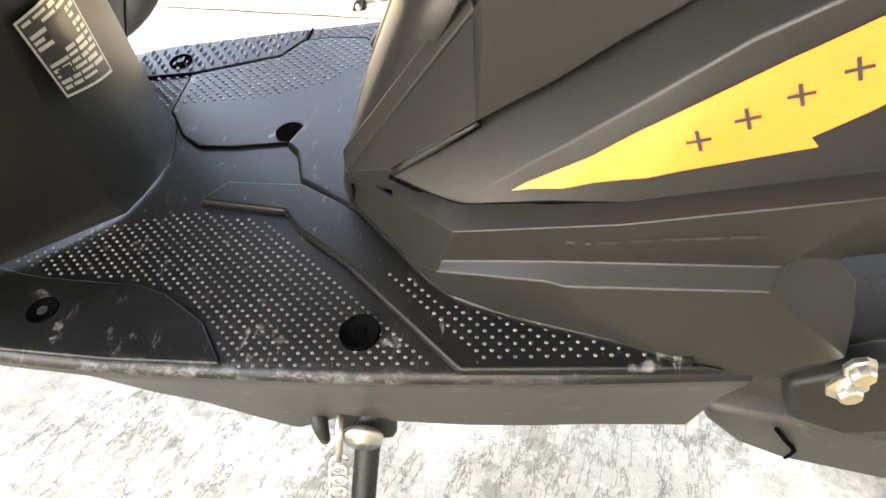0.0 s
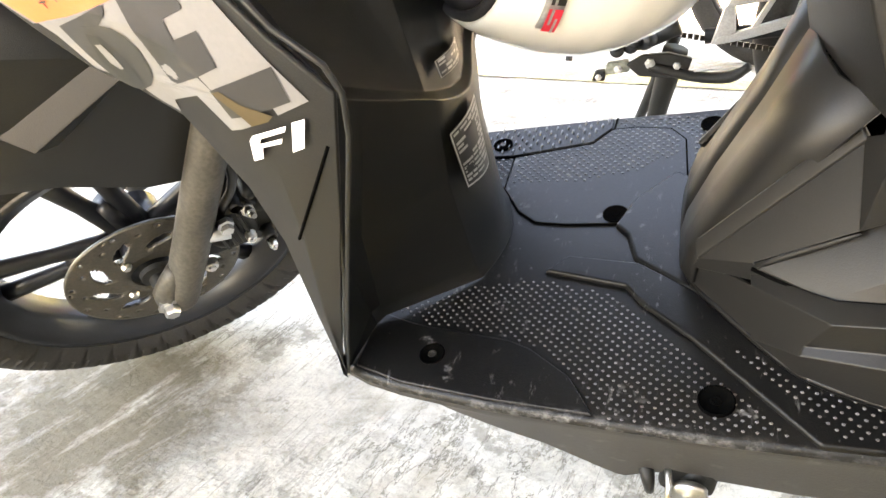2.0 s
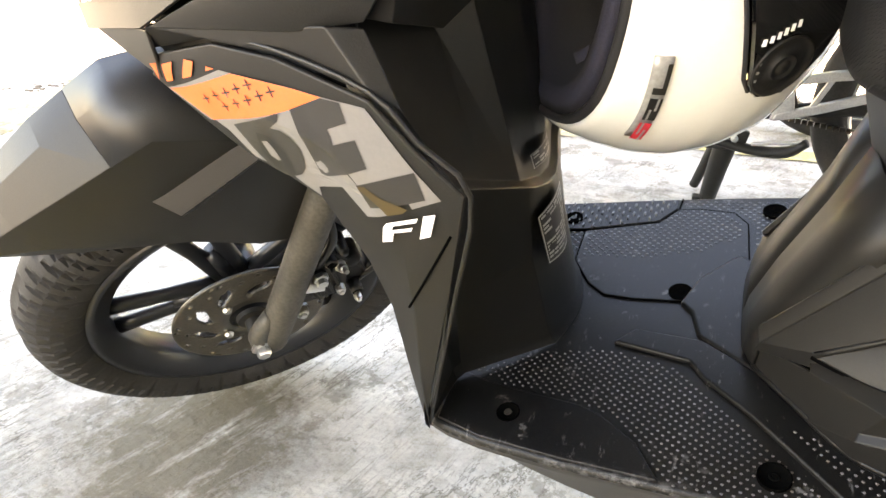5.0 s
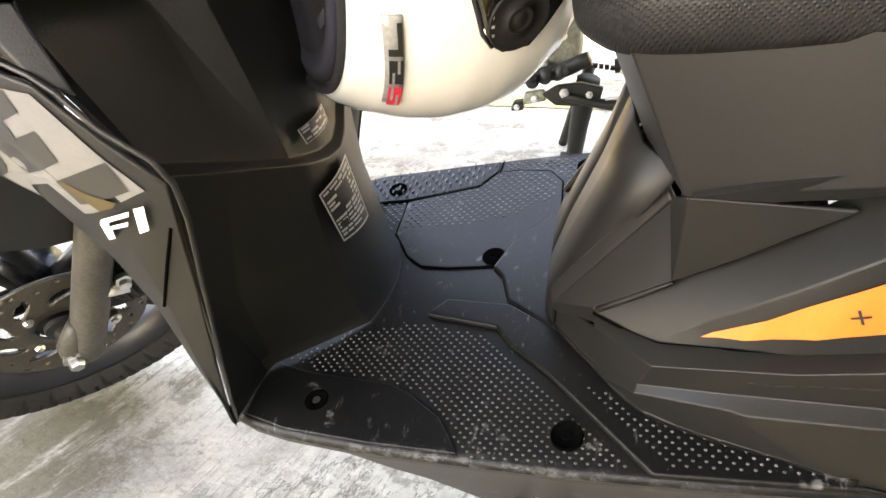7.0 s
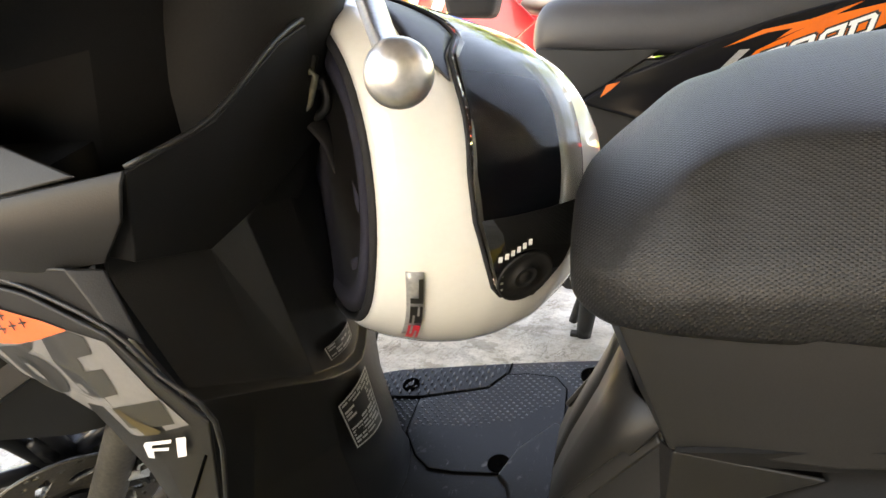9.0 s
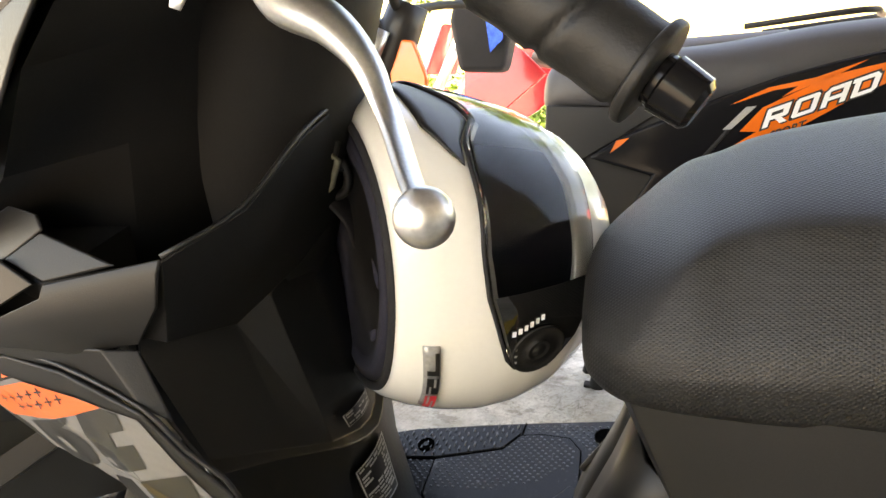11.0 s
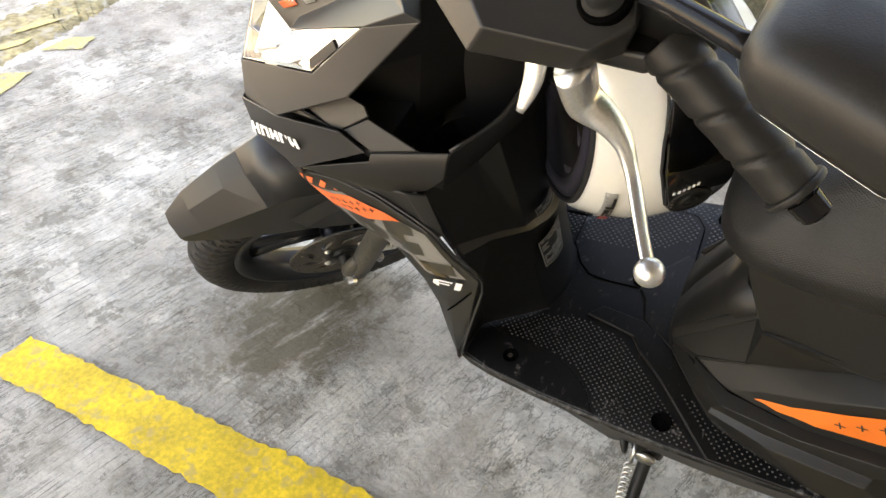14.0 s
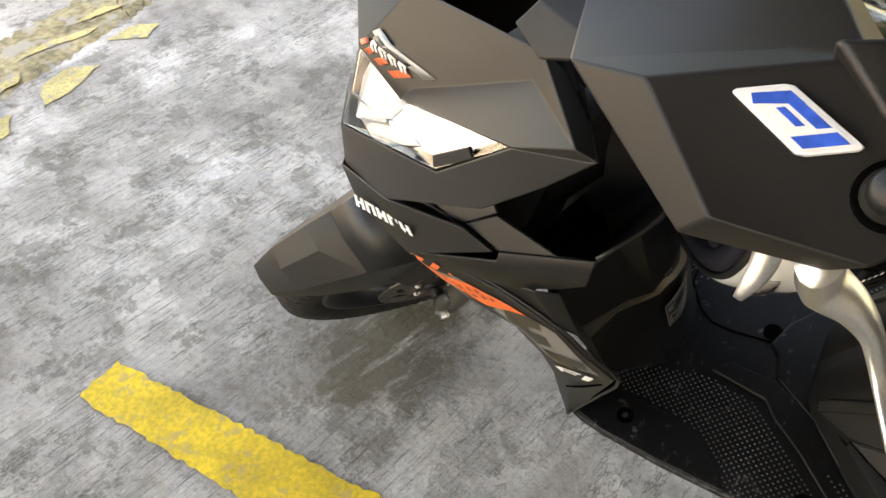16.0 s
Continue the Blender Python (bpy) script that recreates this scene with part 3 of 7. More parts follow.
for s in (-1, 1):
    f = sided(s)
    shield[s] = part("leg_shield_panel", loft([f(SH_FRONT), f(SH_MID), f(SH_REAR)], cap=False, ring=False), M_BODY, scooter, "matt grey leg shield panel with bold decals", solid=0.004, bevel=0.0025)
    part("shield_edge", tube(f([(-0.066, -0.177, 0.277), (-0.041, -0.188, 0.38), (-0.016, -0.198, 0.48), (0.0045, -0.207, 0.575), (-0.026, -0.207, 0.609), (-0.054, -0.204, 0.638), (-0.118, -0.195, 0.655), (-0.165, -0.192, 0.66)]), 0.0018, 8, 3), M_BLACK, scooter, smooth=True)
    part("shield_backing", tube(f([(-0.225, -0.16, 0.64), (-0.165, -0.172, 0.65), (-0.118, -0.178, 0.645), (-0.09, -0.18, 0.64)]), 0.013, 8, 3), M_MATT, scooter, smooth=True)
    part("seam", tube(f([(-0.012, -0.2055, 0.54), (-0.034, -0.2025, 0.497), (-0.056, -0.1965, 0.455)]), 0.0011, 6, 3), M_HOLE, shield[s])


def draped(name, poly, material, parent, tree, lift=0.0012, cuts=3, label=""):
    """A thin sticker cut to an outline of (x, z), laid on a side panel."""
    bm = bmesh.new()
    vs = [bm.verts.new((x, 0, z)) for x, z in poly]
    for tri in tessellate_polygon([[Vector((x, z, 0)) for x, z in poly]]):
        bm.faces.new([vs[i] for i in tri])
    for _ in range(cuts):
        long = [e for e in bm.edges if e.calc_length() > 0.006]
        if long:
            bmesh.ops.subdivide_edges(bm, edges=long, cuts=1, use_grid_fill=True)
            bmesh.ops.triangulate(bm, faces=bm.faces[:])
    last = -0.2
    for v in bm.verts:
        p, nrm, _, _ = tree.ray_cast(Vector((v.co.x, -0.6, v.co.z)), Vector((0, 1, 0)))
        if p is None:
            p = tree.find_nearest(Vector((v.co.x, last, v.co.z)))[0]
        last = p.y
        v.co = Vector((v.co.x, p.y - lift, v.co.z))
    return part(name, bm, material, parent, label, smooth=True)


def tree_of(ob):
    bm = bmesh.new()
    bm.from_mesh(ob.data)
    t = BVHTree.FromBMesh(bm)
    bm.free()
    return t


def cross(x, z, r, ang):
    c, s = math.cos(ang), math.sin(ang)
    w = r * 0.16
    pts = [(r, w), (w, w), (w, r), (-w, r), (-w, w), (-r, w), (-r, -w), (-w, -w), (-w, -r), (w, -r), (w, -w), (r, -w)]
    return [(x + u * c - v * s, z + u * s + v * c) for u, v in pts]


SH_TREE = tree_of(shield[-1])
on_shield = lambda nm, poly, m, lift=0.001, label="": draped(nm, poly, m, shield[-1], SH_TREE, lift, 3, label)
on_shield("grey_decal", [(-0.2227, 0.6146), (-0.1994, 0.6231), (-0.1636, 0.6385), (-0.0876, 0.6304), (-0.0576, 0.6286), (-0.0299, 0.5898), (-0.0145, 0.5702), (-0.0363, 0.5585), (-0.0381, 0.5629), (-0.0567, 0.5556), (-0.0546, 0.5493), (-0.0745, 0.5402), (-0.0904, 0.5612), (-0.1160, 0.5500), (-0.1176, 0.5399), (-0.1275, 0.5467), (-0.1374, 0.5571), (-0.1637, 0.5670), (-0.1782, 0.5885), (-0.1873, 0.5952), (-0.1924, 0.5942)], M_GREY_DECAL, 0.0008, "pale grey decal field")
on_shield("orange_decal", [(-0.2195, 0.6148), (-0.2005, 0.6202), (-0.1734, 0.6303), (-0.1548, 0.6372), (-0.1469, 0.6367), (-0.0885, 0.6303), (-0.1134, 0.6183), (-0.1563, 0.6039), (-0.1888, 0.5954)], M_ORANGE, 0.0011, "orange decal with small black crosses")
for poly in ([(-0.2275, 0.6335), (-0.2215, 0.6345), (-0.2274, 0.6198)], [(-0.2158, 0.6346), (-0.2051, 0.6379), (-0.2116, 0.6228), (-0.2195, 0.6204)], [(-0.1924, 0.6416), (-0.1843, 0.6411), (-0.1900, 0.6302), (-0.1997, 0.6271)], [(-0.1737, 0.6397), (-0.1673, 0.6389), (-0.1749, 0.6362)]):
    on_shield("orange_bar", poly, M_ORANGE, 0.0012)
for x, z in ((-0.1847, 0.6144), (-0.1734, 0.6192), (-0.1625, 0.6234), (-0.1524, 0.6276), (-0.1426, 0.6315), (-0.1688, 0.6113), (-0.1564, 0.6165), (-0.1455, 0.6208), (-0.1353, 0.6251), (-0.1256, 0.6289)):
    on_shield("cross_mark", cross(x, z, 0.0036, 0.25), M_DARK_DECAL, 0.0016)
on_shield("dark_letter_shape", [(-0.1697, 0.5958), (-0.1550, 0.6018), (-0.1447, 0.6059), (-0.1266, 0.6137), (-0.1239, 0.6140), (-0.1259, 0.6084), (-0.1352, 0.6009), (-0.1270, 0.6006), (-0.1207, 0.5966), (-0.1164, 0.5879), (-0.1172, 0.5767), (-0.1201, 0.5678), (-0.1265, 0.5600), (-0.1369, 0.5543), (-0.1438, 0.5549), (-0.1525, 0.5600), (-0.1585, 0.5714), (-0.1641, 0.5835)], M_DARK_DECAL, 0.0013)
on_shield("black_letter_core", [(-0.1505, 0.5941), (-0.1407, 0.5927), (-0.1327, 0.5794), (-0.1321, 0.5590), (-0.1377, 0.5546), (-0.1489, 0.5619), (-0.1538, 0.5750)], M_BLACK_DECAL, 0.0016)
on_shield("grey_letter_hole", [(-0.1487, 0.5867), (-0.1438, 0.5875), (-0.1409, 0.5801), (-0.1394, 0.5707), (-0.1426, 0.5694), (-0.1472, 0.5735)], M_GREY_DECAL, 0.002)
on_shield("dark_letter_shape", [(-0.1143, 0.6183), (-0.0886, 0.6299), (-0.0749, 0.6291), (-0.0727, 0.6162), (-0.0883, 0.6088), (-0.0862, 0.5980), (-0.0687, 0.6050), (-0.0641, 0.5849), (-0.1068, 0.5640), (-0.1094, 0.5936)], M_DARK_DECAL, 0.0013)
on_shield("dark_letter_shape", [(-0.0751, 0.5695), (-0.0300, 0.5893), (-0.0254, 0.5687), (-0.0381, 0.5629), (-0.0567, 0.5556), (-0.0680, 0.5521)], M_DARK_DECAL, 0.0013)
on_shield("gold_streak", [(-0.0744, 0.5687), (-0.0687, 0.5702), (-0.0580, 0.5629), (-0.0393, 0.5580), (-0.0436, 0.5538), (-0.0555, 0.5491), (-0.0603, 0.5550)], M_GOLD, 0.0017, "brown-gold streak")
on_shield("letter_f", [(-0.0600, 0.5392), (-0.0566, 0.5435), (-0.0321, 0.5536), (-0.0339, 0.5495), (-0.0518, 0.5420), (-0.0536, 0.5381), (-0.0371, 0.5445), (-0.0389, 0.5407), (-0.0525, 0.5358), (-0.0549, 0.5273), (-0.0657, 0.5206)], M_WHITE_DECAL, 0.003, "white decal letter F")
on_shield("letter_i", [(-0.0278, 0.5563), (-0.0190, 0.5598), (-0.0251, 0.5393), (-0.0334, 0.5352)], M_WHITE_DECAL, 0.003, "white decal letter I")

# inner leg shield and steering column cover
ST_LOW = [(-0.07, -0.176, 0.276), (-0.06, -0.122, 0.279), (-0.053, -0.113, 0.282), (0.024, -0.057, 0.288), (0.031, -0.038, 0.289), (0.036, -0.018, 0.29), (0.038, 0, 0.29)]
ST_FOOT = [(-0.066, -0.178, 0.29), (-0.064, -0.122, 0.294), (-0.058, -0.112, 0.296), (0.017, -0.056, 0.303), (0.024, -0.038, 0.304), (0.029, -0.018, 0.304), (0.031, 0, 0.304)]
ST_MID = [(-0.034, -0.194, 0.42), (-0.056, -0.16, 0.405), (-0.05, -0.13, 0.4), (0.0, -0.057, 0.398), (0.007, -0.039, 0.396), (0.013, -0.02, 0.396), (0.016, 0, 0.396)]
ST_TOP = [(-0.006, -0.206, 0.56), (-0.042, -0.168, 0.545), (-0.034, -0.114, 0.509), (-0.003, -0.060, 0.478), (-0.001, -0.043, 0.467), (0.005, -0.02, 0.457), (0.008, 0, 0.454)]
ST_IN = [(-0.004, -0.207, 0.575), (-0.056, -0.166, 0.553), (-0.0285, -0.090, 0.502), (-0.009, -0.0625, 0.486), (-0.008, -0.042, 0.474), (-0.003, -0.02, 0.464), (0.000, 0, 0.461)]
ST_UP = [(-0.07, -0.185, 0.633), (-0.094, -0.16, 0.655), (-0.059, -0.087, 0.622), (-0.039, -0.063, 0.637), (-0.034, -0.045, 0.648), (-0.024, -0.022, 0.655), (-0.019, 0, 0.655)]
ST_HI = [(-0.075, -0.165, 0.68), (-0.1, -0.14, 0.68), (-0.085, -0.08, 0.665), (-0.06, -0.06, 0.67), (-0.05, -0.045, 0.68), (-0.04, -0.03, 0.69), (-0.039, 0, 0.69)]
column = part("column_cover", loft([full(r) for r in (ST_LOW, ST_FOOT, ST_MID, ST_TOP, ST_IN, ST_UP, ST_HI)], cap=False, ring=False), M_BLACK, scooter, "black inner leg shield and column cover", solid=0.003, bevel=0.0015, sharp=9)


def label_sheet(name, corners, lines, seed, text):
    """A silver sticker with rows of unreadable print as dark bars."""
    a, b, c, d = (Vector(p) for p in corners)  # top left, top right, bottom right, bottom left
    nrm = (b - a).cross(d - a).normalized()
    if nrm.y > 0:
        nrm = -nrm
    at = lambda u, v, h: (a.lerp(b, u)).lerp(d.lerp(c, u), v) + nrm * (h + 0.0025 + 0.004 * math.sin(math.pi * u))
    def patch(u0, u1, v0, v1, h, n=6):
        return loft([[at(u0 + (u1 - u0) * i / n, v, h) for i in range(n + 1)] for v in (v0, v1)], cap=False, ring=False)
    sheet = part(name, patch(0, 1, 0, 1, 0.0014), M_BLACK_DECAL, column, text, smooth=True)
    for u0, u1, v0, v1 in ((0, 1, 0, 0.03), (0, 1, 0.97, 1), (0, 0.03, 0, 1), (0.97, 1, 0, 1)):
        part("label_border", patch(u0, u1, v0, v1, 0.0017), M_SILVER_DECAL, sheet, smooth=True)
    rnd = random.Random(seed)
    bars = []
    for k in range(lines):
        v = 0.06 + 0.88 * k / lines
        u = 0.06
        while u < 0.9:
            w = rnd.uniform(0.08, 0.3)
            if rnd.random() < 0.85:
                bars.append(patch(u, min(0.94, u + w), v, v + rnd.uniform(0.4, 0.58) / lines, 0.0018, 2))
            u += w + rnd.uniform(0.02, 0.05)
    part("fine_print", joined(*bars), M_SILVER_DECAL, sheet)
    if lines > 8:
        part("black_field", patch(0.3, 0.72, 0.2, 0.48, 0.0021, 4), M_BLACK_DECAL, sheet)
        part("black_field", patch(0.1, 0.3, 0.66, 0.78, 0.0021, 2), M_BLACK_DECAL, sheet)


label_sheet("warning_label", [(0.0035, -0.0565, 0.4455), (0.0105, -0.004, 0.4505), (0.0185, 0.0, 0.3765), (0.0135, -0.0525, 0.3905)], 12, 3, "black warning label with rows of silver print")
label_sheet("small_label", [(-0.006, -0.046, 0.502), (-0.004, 0.002, 0.497), (-0.001, 0.001, 0.482), (-0.004, -0.041, 0.485)], 4, 5, "small black label with fine silver print")

# nose, upper fascia and pocket tray
for s in (-1, 1):
    f = sided(s)
    g = lambda vs, ps, nm, m, lab="", th=0.003, bv=0.0022, par=None: part(nm, faces(f(vs), ps), m, par or scooter, lab, solid=th, bevel=bv)
    band = g([(-0.235, -0.1765, 0.712), (-0.146, -0.185, 0.728), (-0.117, -0.19, 0.714), (-0.208, -0.199, 0.664), (-0.3, -0.158, 0.642), (-0.33, 0, 0.645), (-0.358, 0, 0.682), (-0.318, -0.142, 0.68), (-0.225, -0.1845, 0.69)],
      [(0, 1, 2, 8), (8, 2, 3), (0, 8, 4, 7), (8, 3, 4), (7, 4, 5, 6)], "nose_band", M_BODY, "matt grey nose band with white maker lettering")
    g([(-0.113, -0.190, 0.714), (-0.032, -0.176, 0.731), (-0.036, -0.186, 0.702), (-0.115, -0.2, 0.69), (-0.208, -0.199, 0.664), (-0.062, -0.182, 0.669), (-0.1, -0.197, 0.667), (-0.114, -0.1955, 0.7065), (-0.033, -0.1805, 0.7235)],
      [(0, 1, 8, 7), (7, 8, 2, 3), (7, 3, 4), (3, 2, 5, 6), (3, 6, 4)], "fascia_lip", M_BODY)
    g([(-0.148, -0.181, 0.724), (-0.120, -0.172, 0.741), (-0.061, -0.182, 0.7275), (-0.112, -0.190, 0.7155)], [(0, 1, 2, 3)], "tray_corner", M_BODY)
    g([(-0.120, -0.171, 0.742), (-0.126, -0.166, 0.75), (-0.153, -0.16, 0.752), (-0.232, -0.168, 0.711), (-0.15, -0.18, 0.722)], [(0, 1, 2), (0, 2, 3, 4)], "tray_wall", M_BLACK)
    g([(-0.208, -0.199, 0.666), (-0.081, -0.194, 0.671), (-0.053, -0.204, 0.636), (-0.118, -0.195, 0.652), (-0.165, -0.192, 0.657), (-0.222, -0.184, 0.643), (-0.060, -0.186, 0.668), (-0.036, -0.2, 0.624)],
      [(0, 1, 2, 3), (0, 3, 4, 5), (1, 6, 7, 2)], "fascia_side", M_BODY)
    g([(-0.3, -0.157, 0.644), (-0.25, -0.1785, 0.656), (-0.21, -0.1965, 0.662), (-0.224, -0.1845, 0.621), (-0.264, -0.168, 0.629)],
      [(0, 1, 4), (1, 2, 3, 4)], "fascia_front", M_BODY)
    part("gap_liner", loft([f([(-0.222, -0.174, 0.655), (-0.165, -0.183, 0.668), (-0.118, -0.186, 0.664), (-0.078, -0.19, 0.655)]), f([(-0.222, -0.17, 0.62), (-0.165, -0.178, 0.625), (-0.118, -0.182, 0.62), (-0.078, -0.187, 0.625)])], cap=False, ring=False), M_MATT, scooter)
    g([(-0.022, -0.202, 0.897), (-0.085, -0.19, 0.868), (-0.164, -0.18, 0.79), (-0.324, -0.119, 0.713), (-0.352, -0.065, 0.709), (-0.364, 0, 0.708), (-0.366, 0, 0.68), (-0.319, -0.14, 0.677), (-0.24, -0.178, 0.708), (-0.112, -0.2, 0.795), (-0.055, -0.205, 0.86)],
      [(0, 1, 2, 9, 10), (2, 3, 8, 9), (3, 4, 7, 8), (4, 5, 6, 7)], "headlamp_bezel", M_BODY, "matt grey angular headlamp surround")
    g([(-0.022, -0.202, 0.897), (-0.094, -0.137, 0.873), (-0.248, -0.105, 0.762), (-0.085, -0.19, 0.868), (-0.088, -0.131, 0.894), (-0.232, -0.102, 0.78), (-0.295, -0.086, 0.796), (-0.347, 0, 0.808), (-0.27, 0, 0.847), (-0.248, -0.046, 0.839), (-0.055, -0.142, 0.886), (-0.037, -0.199, 0.899)],
      [(3, 0, 11), (1, 5, 2, 3), (1, 3, 11), (1, 11, 4), (1, 4, 9, 6, 5), (6, 9, 8, 7), (5, 6, 2), (4, 11, 0, 10)], "headlamp_cowl", M_BODY, "matt grey cowl over the headlamp")
    lamp = g([(-0.092, -0.176, 0.86), (-0.248, -0.092, 0.753), (-0.287, -0.072, 0.781), (-0.336, 0, 0.792), (-0.345, 0, 0.715), (-0.335, -0.058, 0.715), (-0.31, -0.108, 0.718), (-0.16, -0.168, 0.79)],
      [(0, 1, 6, 7), (1, 2, 6), (2, 3, 4, 5), (2, 5, 6)], "headlamp", M_LAMP, "clear headlamp over a pale reflector, whitened for the sky's reflection", 0.002, 0.001)
    g([(-0.19, -0.152, 0.775), (-0.222, -0.128, 0.768), (-0.29, -0.115, 0.735), (-0.262, -0.135, 0.728)], [(0, 1, 2, 3)], "projector_bowl", M_ALU2, "", 0.006, 0.002, lamp)
    g([(-0.12, -0.181, 0.83), (-0.165, -0.174, 0.789), (-0.168, -0.168, 0.797), (-0.125, -0.177, 0.837)], [(0, 1, 2, 3)], "marker_lamp", M_BODY, "", 0.004, 0.001, lamp)
    lens = g([(-0.085, -0.188, 0.867), (-0.248, -0.104, 0.761), (-0.295, -0.085, 0.794), (-0.347, 0, 0.806), (-0.362, 0, 0.71), (-0.35, -0.065, 0.711), (-0.322, -0.118, 0.715), (-0.164, -0.179, 0.792), (-0.216, -0.145, 0.762), (-0.303, -0.108, 0.756)],
      [(0, 1, 8), (0, 8, 7), (1, 9, 8), (7, 8, 6), (8, 9, 6), (1, 2, 9), (2, 5, 9), (5, 6, 9), (2, 3, 4, 5)], "headlamp_lens", M_LENS, "", 0.002, 0.001, lamp)
    lens.visible_shadow = False
    if s < 0:
        tr = tree_of(band)
        qa, qb, qc, qd = (Vector(p) for p in ((-0.285, -0.1735, 0.666), (-0.201, -0.1925, 0.688), (-0.205, -0.190, 0.6985), (-0.288, -0.168, 0.677)))
        qn = (qb - qa).cross(qd - qa).normalized()
        qn = qn if qn.y < 0 else -qn
        at = lambda u, v: qa.lerp(qb, u).lerp(qd.lerp(qc, u), v) + qn * 0.0015
        for k in range(5):
            u = k * 0.205
            for c, d, e, h in ((0, 0.3, 0, 1), (0.62, 0.92, 0, 1), (0.3, 0.62, (0.4, 0.78, 0.35, 0.78, 0.3)[k], (0.6, 1, 0.65, 1, 0.5)[k])):
                part("lettering_bar", plate([at(u + 0.185 * c, e), at(u + 0.185 * d, e), at(u + 0.185 * d, h), at(u + 0.185 * c, h)], 0.0008), M_WHITE_DECAL, band)

# sticker on the headlamp cowl
CU, CV, CN = Vector((0.969, 0.163, 0.187)), Vector((-0.248, 0.667, 0.702)), Vector((-0.01, -0.727, 0.687))
cowl_ob = [o for o in scooter.children if o.name.startswith("headlamp_cowl")][0]
cowl_tree = tree_of(cowl_ob)


def cowl_patch(name, pts, material, lift, label=""):
    """A thin four-cornered sticker laid on the cowl's faces."""
    rows = []
    for i in range(7):
        k = i / 6
        row = []
        for (u0, v0), (u1, v1) in ((pts[0], pts[3]), (pts[1], pts[2])):
            p = Vector((-0.295, -0.086, 0.796)) + CU * (u0 + (u1 - u0) * k) + CV * (v0 + (v1 - v0) * k)
            hit = cowl_tree.ray_cast(p + CN * 0.04, -CN)[0]
            row.append((hit or p) + CN * lift)
        rows.append(row)
    part(name, loft(rows, cap=False, ring=False), material, cowl_ob, label, solid=0.0004)


cowl_patch("grey_sticker", [(0.0185, 0.0113), (0.0281, 0.0137), (0.0937, -0.0303), (0.0774, -0.0304)], M_SILVER_DECAL, 0.0014, "grey slanted sticker stripe")
for q in ([(0.0022, 0.0054), (0.0134, 0.0072), (0.0179, 0.0018), (0.0062, 0.0007)], [(0.0078, -0.004), (0.0208, -0.0011), (0.0258, -0.0057), (0.0136, -0.0082)], [(0.017, -0.012), (0.0326, -0.0111), (0.037, -0.0164), (0.0222, -0.0179)], [(0.0307, -0.0226), (0.0575, -0.0225), (0.0617, -0.0289), (0.0363, -0.0291)]):
    cowl_patch("orange_bar", q, M_ORANGE, 0.0014)
cowl_patch("lettering_field", [(0.0213, 0.006), (0.0277, 0.0075), (0.068, -0.0188), (0.0555, -0.0205)], M_BLACK_DECAL, 0.0018)
for k in range(4):
    u, v = 0.0208 + 0.0098 * k, 0.0032 - 0.0062 * k
    d = 0.001 * (k % 2)
    cowl_patch("lettering_bar", [(u, v - d), (u + 0.0042, v + 0.0008), (u + 0.0034, v - 0.0085 + d), (u + 0.0005, v - 0.0092)], M_WHITE_DECAL, 0.0022)
    cowl_patch("lettering_bar", [(u + 0.003, v + 0.001), (u + 0.0105, v - 0.0038), (u + 0.0095, v - 0.0058), (u + 0.0030, v - 0.0018)], M_WHITE_DECAL, 0.0024)
    cowl_patch("lettering_bar", [(u + 0.0065, v - 0.003), (u + 0.0088, v - 0.0042), (u + 0.0070, v - 0.0105), (u + 0.0048, v - 0.0098)], M_WHITE_DECAL, 0.0023)

TRAY_OUT = [(-0.23, -0.165, 0.73), (-0.115, -0.186, 0.714), (-0.033, -0.174, 0.730), (0.0, -0.13, 0.745), (0.018, -0.07, 0.775), (0.02, 0, 0.78)]
TRAY_BOT = [(-0.2, -0.15, 0.69), (-0.11, -0.172, 0.675), (-0.05, -0.17, 0.667), (-0.048, -0.1, 0.635), (-0.018, -0.05, 0.66), (0.004, 0, 0.69)]
TRAY_BOT2 = [(-0.2, -0.12, 0.68), (-0.12, -0.12, 0.665), (-0.085, -0.11, 0.655), (-0.07, -0.07, 0.645), (-0.045, -0.04, 0.655), (-0.03, 0, 0.67)]
part("front_pocket", loft([full(TRAY_OUT), full(TRAY_BOT), full(TRAY_BOT2)], cap=False, ring=False), M_MATT, scooter, "black front pocket tray", solid=0.003, bevel=0.003)
part("tray_rim", tube([(x, y, z + 0.001) for x, y, z in full(TRAY_OUT[2:])], 0.002, 8, 4), M_BLACK, scooter, smooth=True)
COWL_IN = [[(-0.28, -0.12, 0.7), (-0.24, -0.15, 0.69), (-0.1, -0.12, 0.69), (-0.06, -0.06, 0.70), (-0.05, 0, 0.70)], [(-0.235, -0.1, 0.77), (-0.15, -0.155, 0.77), (-0.09, -0.11, 0.78), (-0.04, -0.05, 0.79), (-0.03, 0, 0.79)], [(-0.16, -0.1, 0.84), (-0.1, -0.16, 0.84), (-0.06, -0.1, 0.85), (-0.03, -0.05, 0.86), (-0.02, 0, 0.86)], [(-0.1, -0.09, 0.89), (-0.04, -0.17, 0.893), (-0.02, -0.1, 0.9), (0.0, -0.05, 0.91), (0.005, 0, 0.91)]]
part("inner_cowl", loft([full(r) for r in COWL_IN], cap=False, ring=False), M_MATT, scooter, "black inner cowl", solid=0.003)
CORE = [(-0.325, 0), (-0.31, -0.08), (-0.275, -0.14), (-0.22, -0.165), (-0.14, -0.172), (-0.1, -0.165), (-0.1, 0)]
part("nose_core", loft([full([(x, y, z) for x, y in CORE]) for z in (0.648, 0.7, 0.722)]), M_MATT, scooter, "black inner structure behind the nose")
